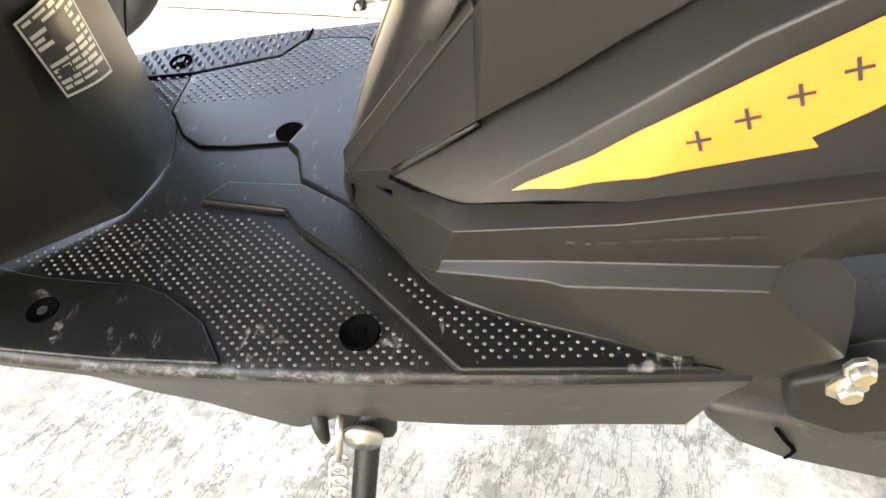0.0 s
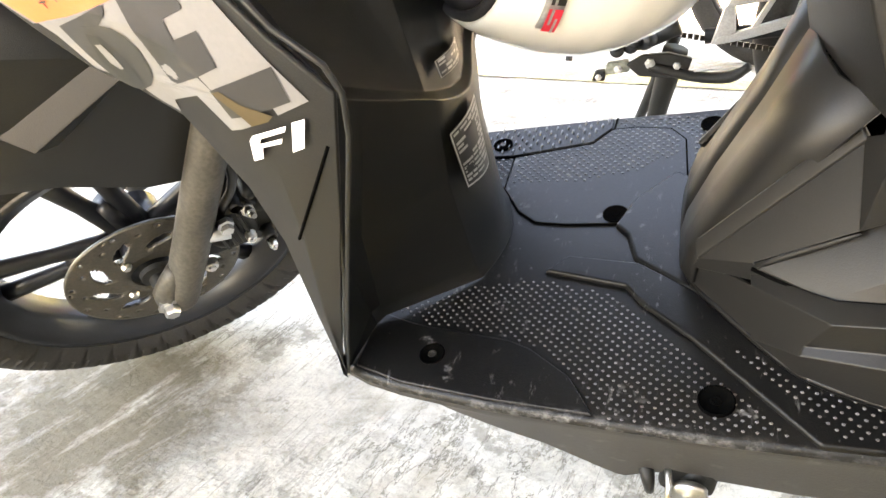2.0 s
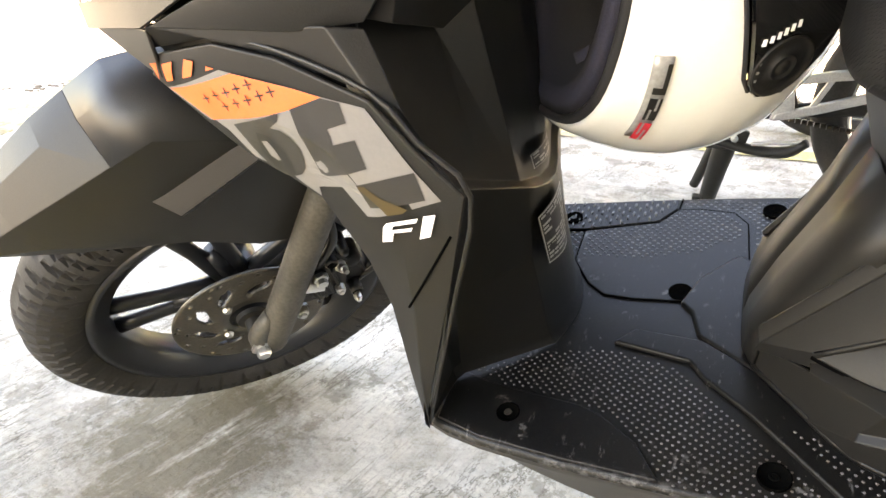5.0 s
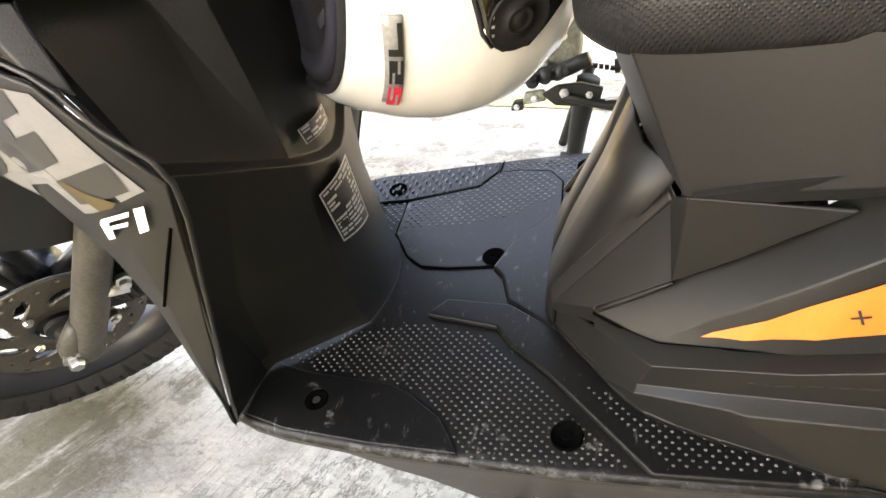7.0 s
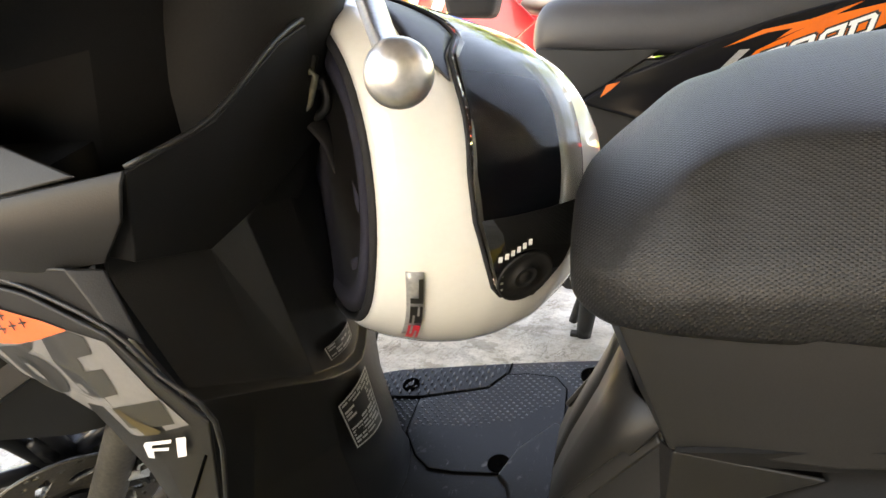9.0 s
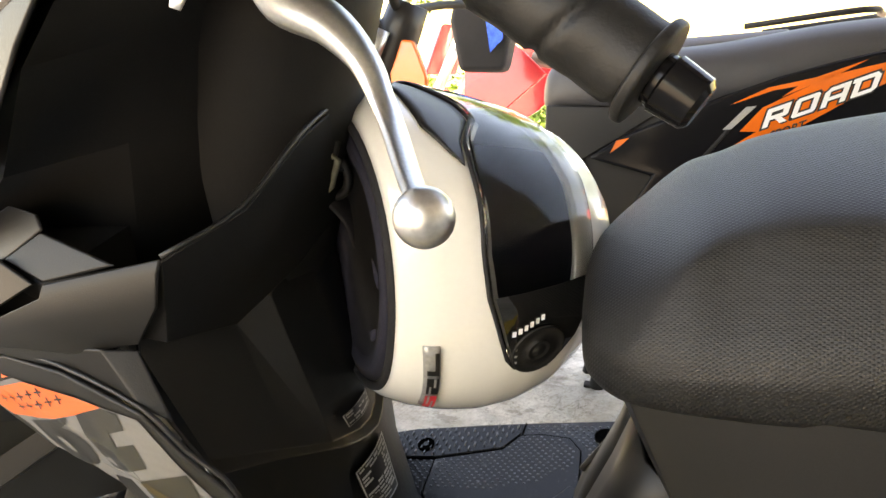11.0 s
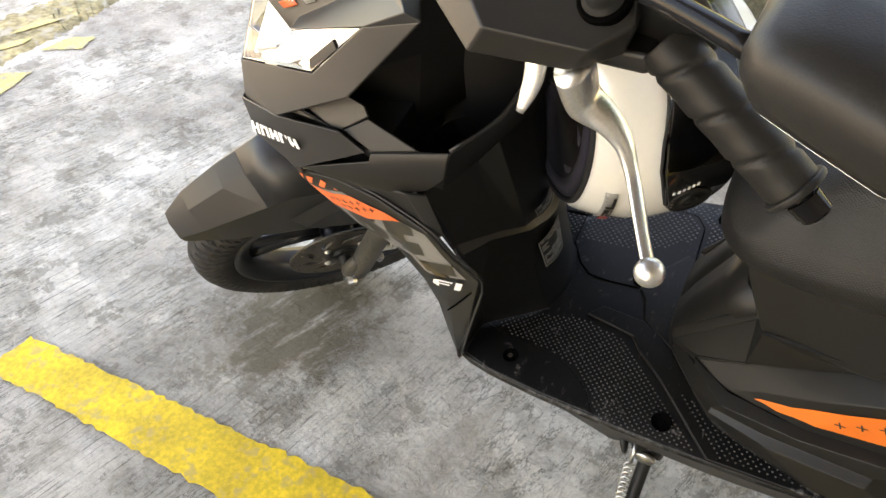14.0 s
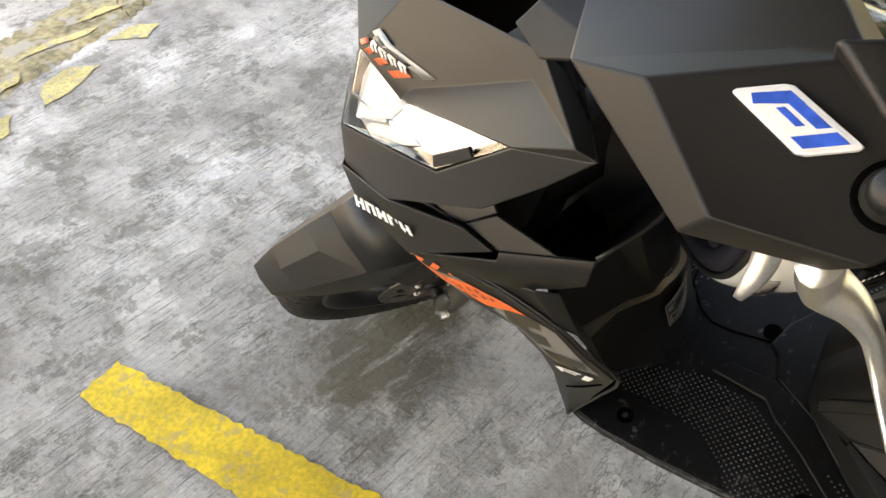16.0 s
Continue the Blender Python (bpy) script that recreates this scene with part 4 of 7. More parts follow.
part("steering_core", tube([(-0.1, 0, 0.6), (-0.06, 0, 0.75), (0.0, 0, 0.9)], [0.07, 0.08, 0.07], 14, 3), M_MATT, scooter, "black steering stem inside the cowl", smooth=True)
# hook for bags
part("bag_hook", tube([(-0.02, -0.01, 0.7), (0.012, -0.012, 0.705), (0.02, -0.012, 0.72), (0.016, -0.012, 0.735)], 0.004, 10, 4), M_BLACK, scooter, smooth=True)


def side_body(s):
    f = sided(s)
    g = lambda vs, ps, nm, m, lab="", th=0.004, bv=0.0025: part(nm, faces(f(vs), ps), m, scooter, lab, solid=th, bevel=bv, sharp=9)
    bot = [(0.204, -0.067, 0.316), (0.239, -0.108, 0.320), (0.275, -0.148, 0.326), (0.314, -0.168, 0.333), (0.377, -0.188, 0.343), (0.414, -0.202, 0.349), (0.445, -0.206, 0.352)]
    low = [(0.269, -0.157, 0.363), (0.328, -0.184, 0.393), (0.336, -0.187, 0.394), (0.431, -0.199, 0.415)]
    high = [(0.271, -0.151, 0.367), (0.328, -0.174, 0.399), (0.436, -0.187, 0.421), (0.443, -0.186, 0.427)]
    brow = [(0.238, -0.108, 0.374), (0.277, -0.162, 0.403), (0.356, -0.186, 0.441), (0.437, -0.194, 0.470), (0.465, -0.195, 0.478), (0.6, -0.196, 0.506)]
    seat_line = [(0.236, -0.100, 0.381), (0.28, -0.142, 0.405), (0.358, -0.170, 0.441), (0.447, -0.180, 0.477), (0.465, -0.181, 0.482), (0.6, -0.184, 0.51)]
    back = [(0.473, -0.172, 0.413), (0.492, -0.170, 0.394), (0.501, -0.172, 0.372), (0.49, -0.175, 0.305), (0.53, -0.165, 0.42), (0.52, -0.175, 0.46), (0.62, -0.18, 0.42), (0.497, -0.192, 0.356)]
    front = [(0.203, -0.062, 0.352), (0.198, -0.03, 0.316), (0.198, -0.03, 0.35), (0.197, 0, 0.316), (0.197, 0, 0.35)]
    B, L, U, T, S, K, F = 0, 7, 11, 15, 21, 27, 35
    g(bot + low + high + brow + seat_line + back + front,
      [(B, B + 1, T, F), (B + 1, B + 2, L), (B + 1, L, U, T + 1), (B + 1, T + 1, T), (U, U + 1, T + 2, T + 1), (U + 1, U + 2, T + 3, T + 2), (U + 2, U + 3, T + 4, T + 3),
       (L, L + 1, U + 1, U), (L + 1, L + 2, L + 3, U + 2, U + 1), (L, B + 2, B + 3, L + 1), (L + 1, B + 3, B + 4, L + 2), (L + 2, B + 4, B + 5), (L + 2, B + 5, B + 6, L + 3),
       (L + 3, K + 7, K + 2, K + 1), (L + 3, K + 1, K, U + 3, U + 2), (L + 3, B + 6, K + 7), (B + 6, K + 3, K + 7), (U + 3, K, K + 4, K + 5, T + 4), (T + 4, K + 5, K + 4, K + 6, T + 5),
       (T, T + 1, S + 1, S), (T + 1, T + 2, S + 2, S + 1), (T + 2, T + 3, S + 3, S + 2), (T + 3, T + 4, S + 4, S + 3), (T + 4, T + 5, S + 5, S + 4), (F + 1, B, F, F + 2), (F + 3, F + 1, F + 2, F + 4)], "lower_side_cover", M_BODY, "matt grey lower side cover")
    gap = [(0.237, -0.105, 0.388), (0.277, -0.137, 0.398), (0.326, -0.160, 0.428), (0.358, -0.171, 0.440), (0.447, -0.182, 0.475), (0.6, -0.186, 0.508)]
    ridge = [(0.307, -0.142, 0.430), (0.351, -0.158, 0.484), (0.39, -0.167, 0.529), (0.43, -0.172, 0.562), (0.6, -0.178, 0.6)]
    crest = [(0.288, -0.114, 0.437), (0.321, -0.123, 0.468), (0.352, -0.132, 0.497), (0.387, -0.144, 0.535), (0.43, -0.151, 0.568), (0.6, -0.16, 0.606)]
    inner = [(x - 0.002, y + 0.02, z + 0.006) for x, y, z in crest]
    G, R, C, I = 0, 6, 11, 17
    cover = g(gap + ridge + crest + inner,
      [(G + 1, G + 2, R), (G + 2, G + 3, R + 1, R), (G + 3, G + 4, R + 3, R + 2), (G + 3, R + 2, R + 1), (G + 4, G + 5, R + 4, R + 3),
       (G, G + 1, R, C), (C, R, R + 1, C + 1), (C + 1, R + 1, C + 2), (C + 2, R + 1, R + 2, C + 3), (C + 3, R + 2, R + 3, C + 4), (C + 4, R + 3, R + 4, C + 5)]
      + [(C + k, C + k + 1, I + k + 1, I + k) for k in range(5)], "upper_side_cover", M_BODY, "matt grey side cover with an orange flash", 0.004, 0.0018)
    g([(0.206, -0.072, 0.362), (0.238, -0.101, 0.391), (0.287, -0.117, 0.445), (0.32, -0.125, 0.478), (0.346, -0.130, 0.505), (0.373, -0.134, 0.530), (0.287, -0.119, 0.519), (0.283, -0.083, 0.489), (0.287, -0.098, 0.436), (0.32, -0.106, 0.468), (0.346, -0.11, 0.495), (0.373, -0.115, 0.52), (0.2035, -0.066, 0.346), (0.239, -0.1, 0.374), (0.279, -0.128, 0.395)],
      [(12, 13, 1, 0), (13, 14, 1), (0, 1, 2, 7), (7, 2, 6), (6, 2, 3), (6, 3, 4), (6, 4, 5), (2, 8, 9, 3), (3, 9, 10, 4), (4, 10, 11, 5)], "inner_side_panel", M_BODY, "matt grey inset panel behind the footboard", 0.003, 0.0015)
    part("panel_edge", tube(f([(0.239, -0.104, 0.3905), (0.262, -0.1115, 0.416), (0.287, -0.1195, 0.443)]), [0.0022, 0.0026, 0.0012], 8, 3), M_BODY, scooter, smooth=True)
    part("spine_rib", plate(f([(0.2045, -0.074, 0.360), (0.283, -0.086, 0.489), (0.2775, -0.076, 0.496), (0.2015, -0.063, 0.371)]), 0.006), M_BODY, scooter, "narrow raised rib beside the seat nose panel", bevel=0.002)
    part("panel_recess", plate(f([(0.287, -0.122, 0.522), (0.328, -0.134, 0.532), (0.37, -0.142, 0.545), (0.46, -0.155, 0.58), (0.6, -0.162, 0.61), (0.6, -0.164, 0.622), (0.45, -0.162, 0.597), (0.366, -0.150, 0.569), (0.331, -0.138, 0.548)]), 0.004), M_MATT, scooter)
    part("recess_backing", plate(f([(0.284, -0.100, 0.50), (0.6, -0.135, 0.56), (0.6, -0.135, 0.65), (0.284, -0.100, 0.58)]), 0.004), M_MATT, scooter)
    part("panel_gap", tube(f([(x, y + 0.002, z - 0.002) for x, y, z in gap]), 0.002, 6, 1), M_HOLE, scooter)
    g([(0.284, -0.116, 0.515), (0.37, -0.156, 0.56), (0.6, -0.17, 0.622), (0.6, -0.150, 0.69), (0.345, -0.134, 0.645), (0.236, -0.097, 0.618), (0.262, -0.06, 0.518), (0.212, 0, 0.618), (0.25, 0, 0.515), (0.22, -0.06, 0.617)],
      [(0, 1, 4, 5), (1, 2, 3, 4), (0, 5, 9, 6), (6, 9, 7, 8)], "seat_skirt", M_BODY, "matt grey panel below the seat", 0.004, 0.005)
    rows = [[(0.197, 0, 0.32), (0.197, -0.03, 0.322), (0.198, -0.05, 0.325), (0.206, -0.07, 0.33)], [(0.199, 0, 0.345), (0.199, -0.03, 0.347), (0.2, -0.05, 0.352), (0.206, -0.07, 0.36)], [(0.213, 0, 0.395), (0.213, -0.03, 0.395), (0.216, -0.052, 0.394), (0.2235, -0.072, 0.392)], [(0.236, 0, 0.46), (0.236, -0.033, 0.46), (0.24, -0.054, 0.459), (0.2595, -0.076, 0.455)], [(0.254, 0, 0.52), (0.255, -0.04, 0.52), (0.26, -0.066, 0.52), (0.283, -0.092, 0.516)]]
    part("front_cover", loft([f(r) for r in rows], cap=False, ring=False), M_BODY, scooter, "smooth grey panel below the seat nose", smooth=True, solid=0.003)
    part("collar_trim", tube(f([(0.2, 0, 0.325), (0.2, -0.035, 0.325), (0.206, -0.065, 0.325), (0.24, -0.107, 0.328), (0.275, -0.147, 0.334), (0.314, -0.167, 0.341), (0.377, -0.187, 0.35), (0.412, -0.201, 0.356)]), 0.0035, 8, 4), M_FLOOR, scooter, smooth=True)
    return cover


covers = {s: side_body(s) for s in (-1, 1)}
for s in (-1,):
    tr = tree_of(covers[s])
    on_cover = lambda nm, poly, m, lift=0.0012, label="": draped(nm, poly, m, covers[s], tr, lift, 4, label)
    on_cover("orange_flash", [(0.3065, 0.4225), (0.3575, 0.4782), (0.3811, 0.5029), (0.4042, 0.5243), (0.4278, 0.5446), (0.47, 0.568), (0.56, 0.588), (0.56, 0.566), (0.48, 0.532), (0.4445, 0.5115), (0.4238, 0.4920), (0.4281, 0.4881), (0.3774, 0.4647), (0.3434, 0.4468)], M_FLASH, 0.0012, "orange flash decal with black crosses")
    for k in range(6):
        on_cover("cross_mark", cross(0.3812 + 0.0158 * k, 0.4821 + 0.0141 * k, 0.0052, 0.45), M_DARK_DECAL, 0.0018)
# worn raised lettering on the lower cover as plain bars
low_tree = tree_of(bpy.data.objects["lower_side_cover"])
for k in range(6):
    x = 0.334 + 0.0145 * k
    z = 0.4165 + 0.0042 * k
    draped("lettering_bar", [(x, z), (x + 0.0115, z + 0.003), (x + 0.0115, z + 0.0055), (x, z + 0.0025)], M_SKIRT, scooter, low_tree, 0.0006, 0)

# seat: flat leaning sides between two soft creases
SEAT = [(0.205, -0.028, 0.612, -0.030, 0.622, -0.020, 0.634, 0.645), (0.212, -0.066, 0.606, -0.075, 0.624, -0.066, 0.642, 0.657), (0.236, -0.091, 0.6035, -0.108, 0.632, -0.100, 0.652, 0.682), (0.27, -0.110, 0.6135, -0.126, 0.640, -0.087, 0.700, 0.710), (0.30, -0.121, 0.622, -0.132, 0.648, -0.076, 0.719, 0.726), (0.34, -0.133, 0.6335, -0.140, 0.658, -0.084, 0.733, 0.741), (0.45, -0.148, 0.659, -0.151, 0.685, -0.106, 0.748, 0.755),
        (0.6, -0.15, 0.688, -0.151, 0.711, -0.11, 0.757, 0.765), (0.75, -0.13, 0.706, -0.131, 0.735, -0.095, 0.777, 0.789), (0.9, -0.108, 0.722, -0.11, 0.755, -0.08, 0.792, 0.804), (0.98, -0.055, 0.746, -0.06, 0.76, -0.04, 0.776, 0.787)]


def seat():
    def glide(k, t):
        a, b, c, d = (SEAT[max(0, min(len(SEAT) - 1, k + i))] for i in (-1, 0, 1, 2))
        return [0.5 * (2 * q + (r - p) * t + (2 * p - 5 * q + 4 * r - w) * t * t + (3 * q - p - 3 * r + w) * t ** 3) for p, q, r, w in zip(a, b, c, d)]

    rows = []
    for k in range(len(SEAT) - 1):
        for i in range(6):
            x, yb, zb, yl, zl, yu, zu, zt = glide(k, i / 6)
            zb -= 0.006
            h = zt - zu
            half = [(x, 0, zb), (x, yb * 0.93, zb - 0.001), (x, yb, zb), (x, yb + (yl - yb) * 0.55, zb + (zl - zb) * 0.25), (x, yb + (yl - yb) * 0.9, zb + (zl - zb) * 0.6), (x, yl, zl), (x, yl * 0.985 + yu * 0.015, zl + (zu - zl) * 0.12)]
            half += [(x, yl + (yu - yl) * t - 0.004 * math.sin(math.pi * t), zl + (zu - zl) * t + 0.002 * math.sin(math.pi * t)) for t in (0.35, 0.65, 0.9)]
            half += [(x, yu, zu), (x, yu * 0.9, zu + h * 0.35), (x, yu * 0.72, zu + h * 0.66), (x, yu * 0.45, zu + h * 0.89), (x, yu * 0.2, zu + h * 0.98), (x, 0, zt)]
            rows.append(half + mirrored(half[1:-1])[::-1])
    part("seat", loft(rows), M_SEAT, scooter, "black vinyl seat with a dimpled side", smooth=True, sharp=60)


seat()


# ---------- wheels, fork, fender ----------
def wheel(name, m, r=0.252):
    hub = part(name, lathe([(0.0, -0.045), (0.028, -0.045), (0.03, -0.02), (0.03, 0.02), (0.028, 0.045), (0, 0.045)], 20, AXLE), M_RIM, scooter, "black five-spoke alloy wheel", smooth=True, m=m)
    half = [(r - 0.072, 0.028), (r - 0.062, 0.036), (r - 0.046, 0.0415), (r - 0.032, 0.042), (r - 0.02, 0.037), (r - 0.011, 0.029), (r - 0.005, 0.019), (r - 0.0015, 0.009)]
    prof = [(a, -y) for a, y in half] + [(r, 0)] + half[::-1]
    seg = 608
    verts, polys, np_ = [], [], len(prof)
    for j in range(seg):
        for q, (rad, y) in enumerate(prof):
            side = abs(q - 8)
            k = (j + 2 * side + (4 if y > 0 else 0)) % 16
            if (k in (0, 1) and 2 <= side <= 6) or (k in (8, 9) and 3 <= side <= 5):
                rad -= 0.005
                y *= 0.9
            if side == 1 and j % 38 < 24:
                rad -= 0.003
            a = 2 * math.pi * j / seg
            verts.append((rad * math.cos(a), y, rad * math.sin(a)))
    for j in range(seg):
        for q in range(np_):
            a, b = j * np_ + q, j * np_ + (q + 1) % np_
            c, d = ((j + 1) % seg) * np_ + (q + 1) % np_, ((j + 1) % seg) * np_ + q
            polys.append((a, b, c, d))
    me = bpy.data.meshes.new("tyre")
    me.from_pydata(verts, [], polys)
    me.materials.append(M_TYRE)
    for p in me.polygons:
        p.use_smooth = True
    me.set_sharp_from_angle(angle=radians(38))
    ty = new("tyre", me)
    ty.parent = hub
    tagged(ty, "grooved black rubber tyre with dust")
    rim = [(r - 0.068, -0.034), (r - 0.076, -0.034), (r - 0.08, -0.026), (r - 0.095, -0.02), (r - 0.095, 0.02), (r - 0.08, 0.026), (r - 0.076, 0.034), (r - 0.068, 0.034)]
    part("rim", lathe(rim, 64, AXLE, closed=True), M_RIM, hub, "", smooth=True)
    for i in range(5):
        a = 2 * math.pi * (i + 0.32) / 5
        for d in (-0.15, 0.15):
            p0 = Vector((0.032 * math.cos(a + d * 2.0), 0, 0.032 * math.sin(a + d * 2.0)))
            p1 = Vector(((r - 0.09) * math.cos(a + d), 0, (r - 0.09) * math.sin(a + d)))
            part("spoke", tube([p0, p0.lerp(p1, 0.5), p1], [0.011, 0.008, 0.010], 8, 2, 1.35), M_RIM, hub, smooth=True)
        tip = Vector((0.085 * math.cos(a), 0, 0.085 * math.sin(a)))
        part("spoke_web", tube([tip * 0.5, tip], [0.016, 0.012], 8, 1, 0.8), M_RIM, hub, smooth=True)
    return hub


front = wheel("front_wheel", STEER)
wheel("rear_wheel", pose(0.875, 0, 0.252))


def brake_disc():
    bm = bmesh.new()
    seg = 180
    rs = (0.095, 0.0925, 0.09, 0.0865, 0.083, 0.0805, 0.078, 0.074, 0.071, 0.067, 0.063, 0.059, 0.055, 0.052, 0.048, 0.040, 0.028)
    sweep = lambda r: 17.0 * max(0.0, 0.074 - max(r, 0.048))
    rings = [[bm.verts.new((r * math.cos(2 * math.pi * j / seg + sweep(r)), -0.0535, r * math.sin(2 * math.pi * j / seg + sweep(r)))) for j in range(seg)] for r in rs]
    wide = {7: (5, 7), 8: (3, 9), 9: (1, 10), 10: (0, 10), 11: (0, 10), 12: (1, 9), 13: (3, 7)}
    for k, (a, b) in enumerate(zip(rings, rings[1:])):
        for j in range(seg):
            drilled = (k == 2 and j % 15 in (2, 3)) or (k == 5 and j % 15 in (9, 10)) or (k == 1 and j % 30 in (20, 21))
            slot = k in wide and wide[k][0] <= j % 20 < wide[k][1]
            if not (drilled or slot):
                bm.faces.new((a[j], a[(j + 1) % seg], b[(j + 1) % seg], b[j]))
    part("brake_disc", bm, M_DISC, front, "drilled steel brake disc with brown rust", solid=0.004)
    part("disc_hub", lathe([(0, 0.022), (0.010, 0.022), (0.0115, 0.018), (0.0115, 0.008), (0.019, 0.006), (0.02, 0)], 20, Matrix.Translation((0, -0.054, 0)) @ pose(0, 0, 0, 90)), M_STEEL, front)
    for i in range(4):
        a = math.pi * (i + 0.3) / 2
        part("disc_bolt", lathe([(0, 0.005), (0.004, 0.005), (0.006, 0.002), (0.006, 0)], 8, Matrix.Translation((0.042 * math.cos(a), -0.0545, 0.042 * math.sin(a))) @ pose(0, 0, 0, 90)), M_CHROME, front)


brake_disc()
for s in (-1, 1):
    leg = part("fork_leg", tube([(0.01, s * 0.089, -0.018), (0.014, s * 0.089, -0.008), (0.05, s * 0.087, 0.055), (0.12, s * 0.083, 0.18), (0.235, s * 0.075, 0.38)], [0.014, 0.019, 0.0195, 0.0185, 0.017], 16, 4), M_FORK, scooter, "dirty grey aluminium fork leg", smooth=True, m=STEER)
    part("fork_lug", tube([(0.03, s * 0.088, 0.045), (0.004, s * 0.09, 0.012), (0.0, s * 0.092, -0.01)], [0.010, 0.014, 0.013], 10, 3), M_FORK, leg, smooth=True)
    part("axle_bolt", lathe([(0, 0.016), (0.0075, 0.016), (0.009, 0.013), (0.009, 0.006), (0.0135, 0.005), (0.0135, 0), (0, 0)], 6, Matrix.Translation((0, s * 0.098, 0)) @ pose(0, 0, 0, 90 if s < 0 else -90)), M_CHROME, leg)

rim_of = lambda cx, cz, w, h, y: [(cx + w * math.copysign(abs(math.cos(a)) ** 0.6, math.cos(a)), y, cz + h * math.copysign(abs(math.sin(a)) ** 0.6, math.sin(a))) for a in [2 * math.pi * k / 16 for k in range(16)]]
caliper = part("brake_caliper", loft([rim_of(0.1, 0.06, 0.02, 0.03, -0.086), rim_of(0.1, 0.06, 0.027, 0.038, -0.08), rim_of(0.1, 0.06, 0.03, 0.042, -0.066), rim_of(0.1, 0.06, 0.027, 0.04, -0.04)]), M_STEEL, scooter, "black brake caliper with bright bolts", bevel=0.002, m=STEER)
part("caliper_bracket", plate([(0.03, -0.07, 0.03), (0.07, -0.07, 0.012), (0.135, -0.07, 0.0), (0.15, -0.07, 0.03), (0.13, -0.07, 0.09), (0.1, -0.07, 0.108), (0.085, -0.07, 0.09)], 0.008), M_STEEL, caliper, bevel=0.0015)
for k in range(4):
    part("caliper_rib", block(0.088 + 0.009 * k, -0.088, 0.06, 0.004, 0.006, 0.05), M_STEEL, caliper, bevel=0.001)
for x, z in ((0.132, 0.02), (0.118, 0.1)):
    part("pin_boot", lathe([(0.006, 0.016), (0.008, 0.014), (0.0065, 0.011), (0.0085, 0.008), (0.007, 0.005), (0.009, 0.0), (0, 0)], 14, Matrix.Translation((x, -0.076, z)) @ pose(0, 0, 0, 90)), M_RUBBER, caliper, smooth=True)
part("bleed_nipple", lathe([(0, 0.02), (0.003, 0.02), (0.0035, 0.012), (0.0055, 0.012), (0.0055, 0.004), (0.0075, 0.003), (0.0075, 0)], 8, Matrix.Translation((0.125, -0.082, 0.078)) @ pose(0, 0, 0, 60, 30, 0)), M_CHROME, caliper)
part("banjo_bolt", lathe([(0, 0.014), (0.0065, 0.014), (0.0065, 0.008), (0.009, 0.007), (0.009, 0.001), (0, 0.001)], 6, Matrix.Translation((0.1, -0.09, 0.088)) @ pose(0, 0, 0, 90)), M_CHROME, caliper)
part("sensor_cable", tube([(0.14, -0.075, 0.02), (0.165, -0.08, 0.05), (0.16, -0.075, 0.12), (0.175, -0.06, 0.2)], 0.003, 8, 4), M_RUBBER, caliper, smooth=True)
for x, z, r in ((0.062, 0.028, 0.008), (0.115, 0.045, 0.006), (0.09, 0.075, 0.006), (0.13, 0.01, 0.005)):
    part("caliper_bolt", lathe([(0, 0.012), (r * 0.5, 0.012), (r * 0.55, 0.009), (r * 0.9, 0.009), (r, 0.007), (r, 0), (0, 0)], 10, Matrix.Translation((x, -0.088, z)) @ pose(0, 0, 0, 90)), M_CHROME, caliper)
for x, y, z, r, h in ((0.14, -0.06, 0.06, 0.012, 0.03), (0.16, -0.05, 0.02, 0.009, 0.04), (0.135, -0.07, 0.1, 0.007, 0.03), (0.17, -0.06, 0.075, 0.006, 0.025)):
    part("caliper_boss", lathe([(0, h / 2), (r * 0.7, h / 2), (r, h * 0.35), (r, -h / 2), (0, -h / 2)], 12, Matrix.Translation((x, y, z)) @ pose(0, 0, 0, 90, 0, 0)), M_STEEL, caliper, smooth=True)
part("caliper_pin", between((0.07, -0.092, 0.085), (0.1, -0.095, 0.075), 0.008, 12), M_ALU, caliper, smooth=True)
part("brake_hose", tube([(0.1, -0.08, 0.09), (0.13, -0.085, 0.14), (0.14, -0.07, 0.2), (0.18, -0.05, 0.3)], 0.005, 8, 5), M_BLACK, scooter, smooth=True, m=STEER)

FEND = [[(-0.150, -0.050, 0.268), (-0.155, -0.050, 0.270), (-0.160, -0.045, 0.274), (-0.170, -0.020, 0.275), (-0.174, 0, 0.274)],
        [(-0.090, -0.064, 0.250), (-0.100, -0.068, 0.272), (-0.110, -0.060, 0.303), (-0.120, -0.030, 0.318), (-0.125, 0, 0.318)],
        [(-0.030, -0.070, 0.226), (-0.040, -0.079, 0.260), (-0.046, -0.072, 0.331), (-0.055, -0.035, 0.353), (-0.060, 0, 0.354)],
        [(0.005, -0.072, 0.210), (0.000, -0.081, 0.250), (0.034, -0.088, 0.368), (0.022, -0.040, 0.383), (0.015, 0, 0.385)],
        [(0.060, -0.070, 0.160), (0.060, -0.082, 0.268), (0.088, -0.085, 0.335), (0.085, -0.040, 0.372), (0.085, 0, 0.378)],
        [(0.130, -0.068, 0.130), (0.130, -0.075, 0.270), (0.150, -0.080, 0.290), (0.150, -0.040, 0.320), (0.150, 0, 0.325)]]
HALF = [tuple((p + q) / 2 for p, q in zip(a, b)) for a, b in zip(FEND[2], FEND[3])]
lopsided = lambda r: r + [(x, -0.32 * y, z - 0.012) for x, y, z in r[:-1]][::-1]
bm = joined(loft([lopsided(r) for r in FEND[:3] + [HALF]], cap=False, ring=False), loft([r[:3] for r in [HALF] + FEND[3:]], cap=False, ring=False))
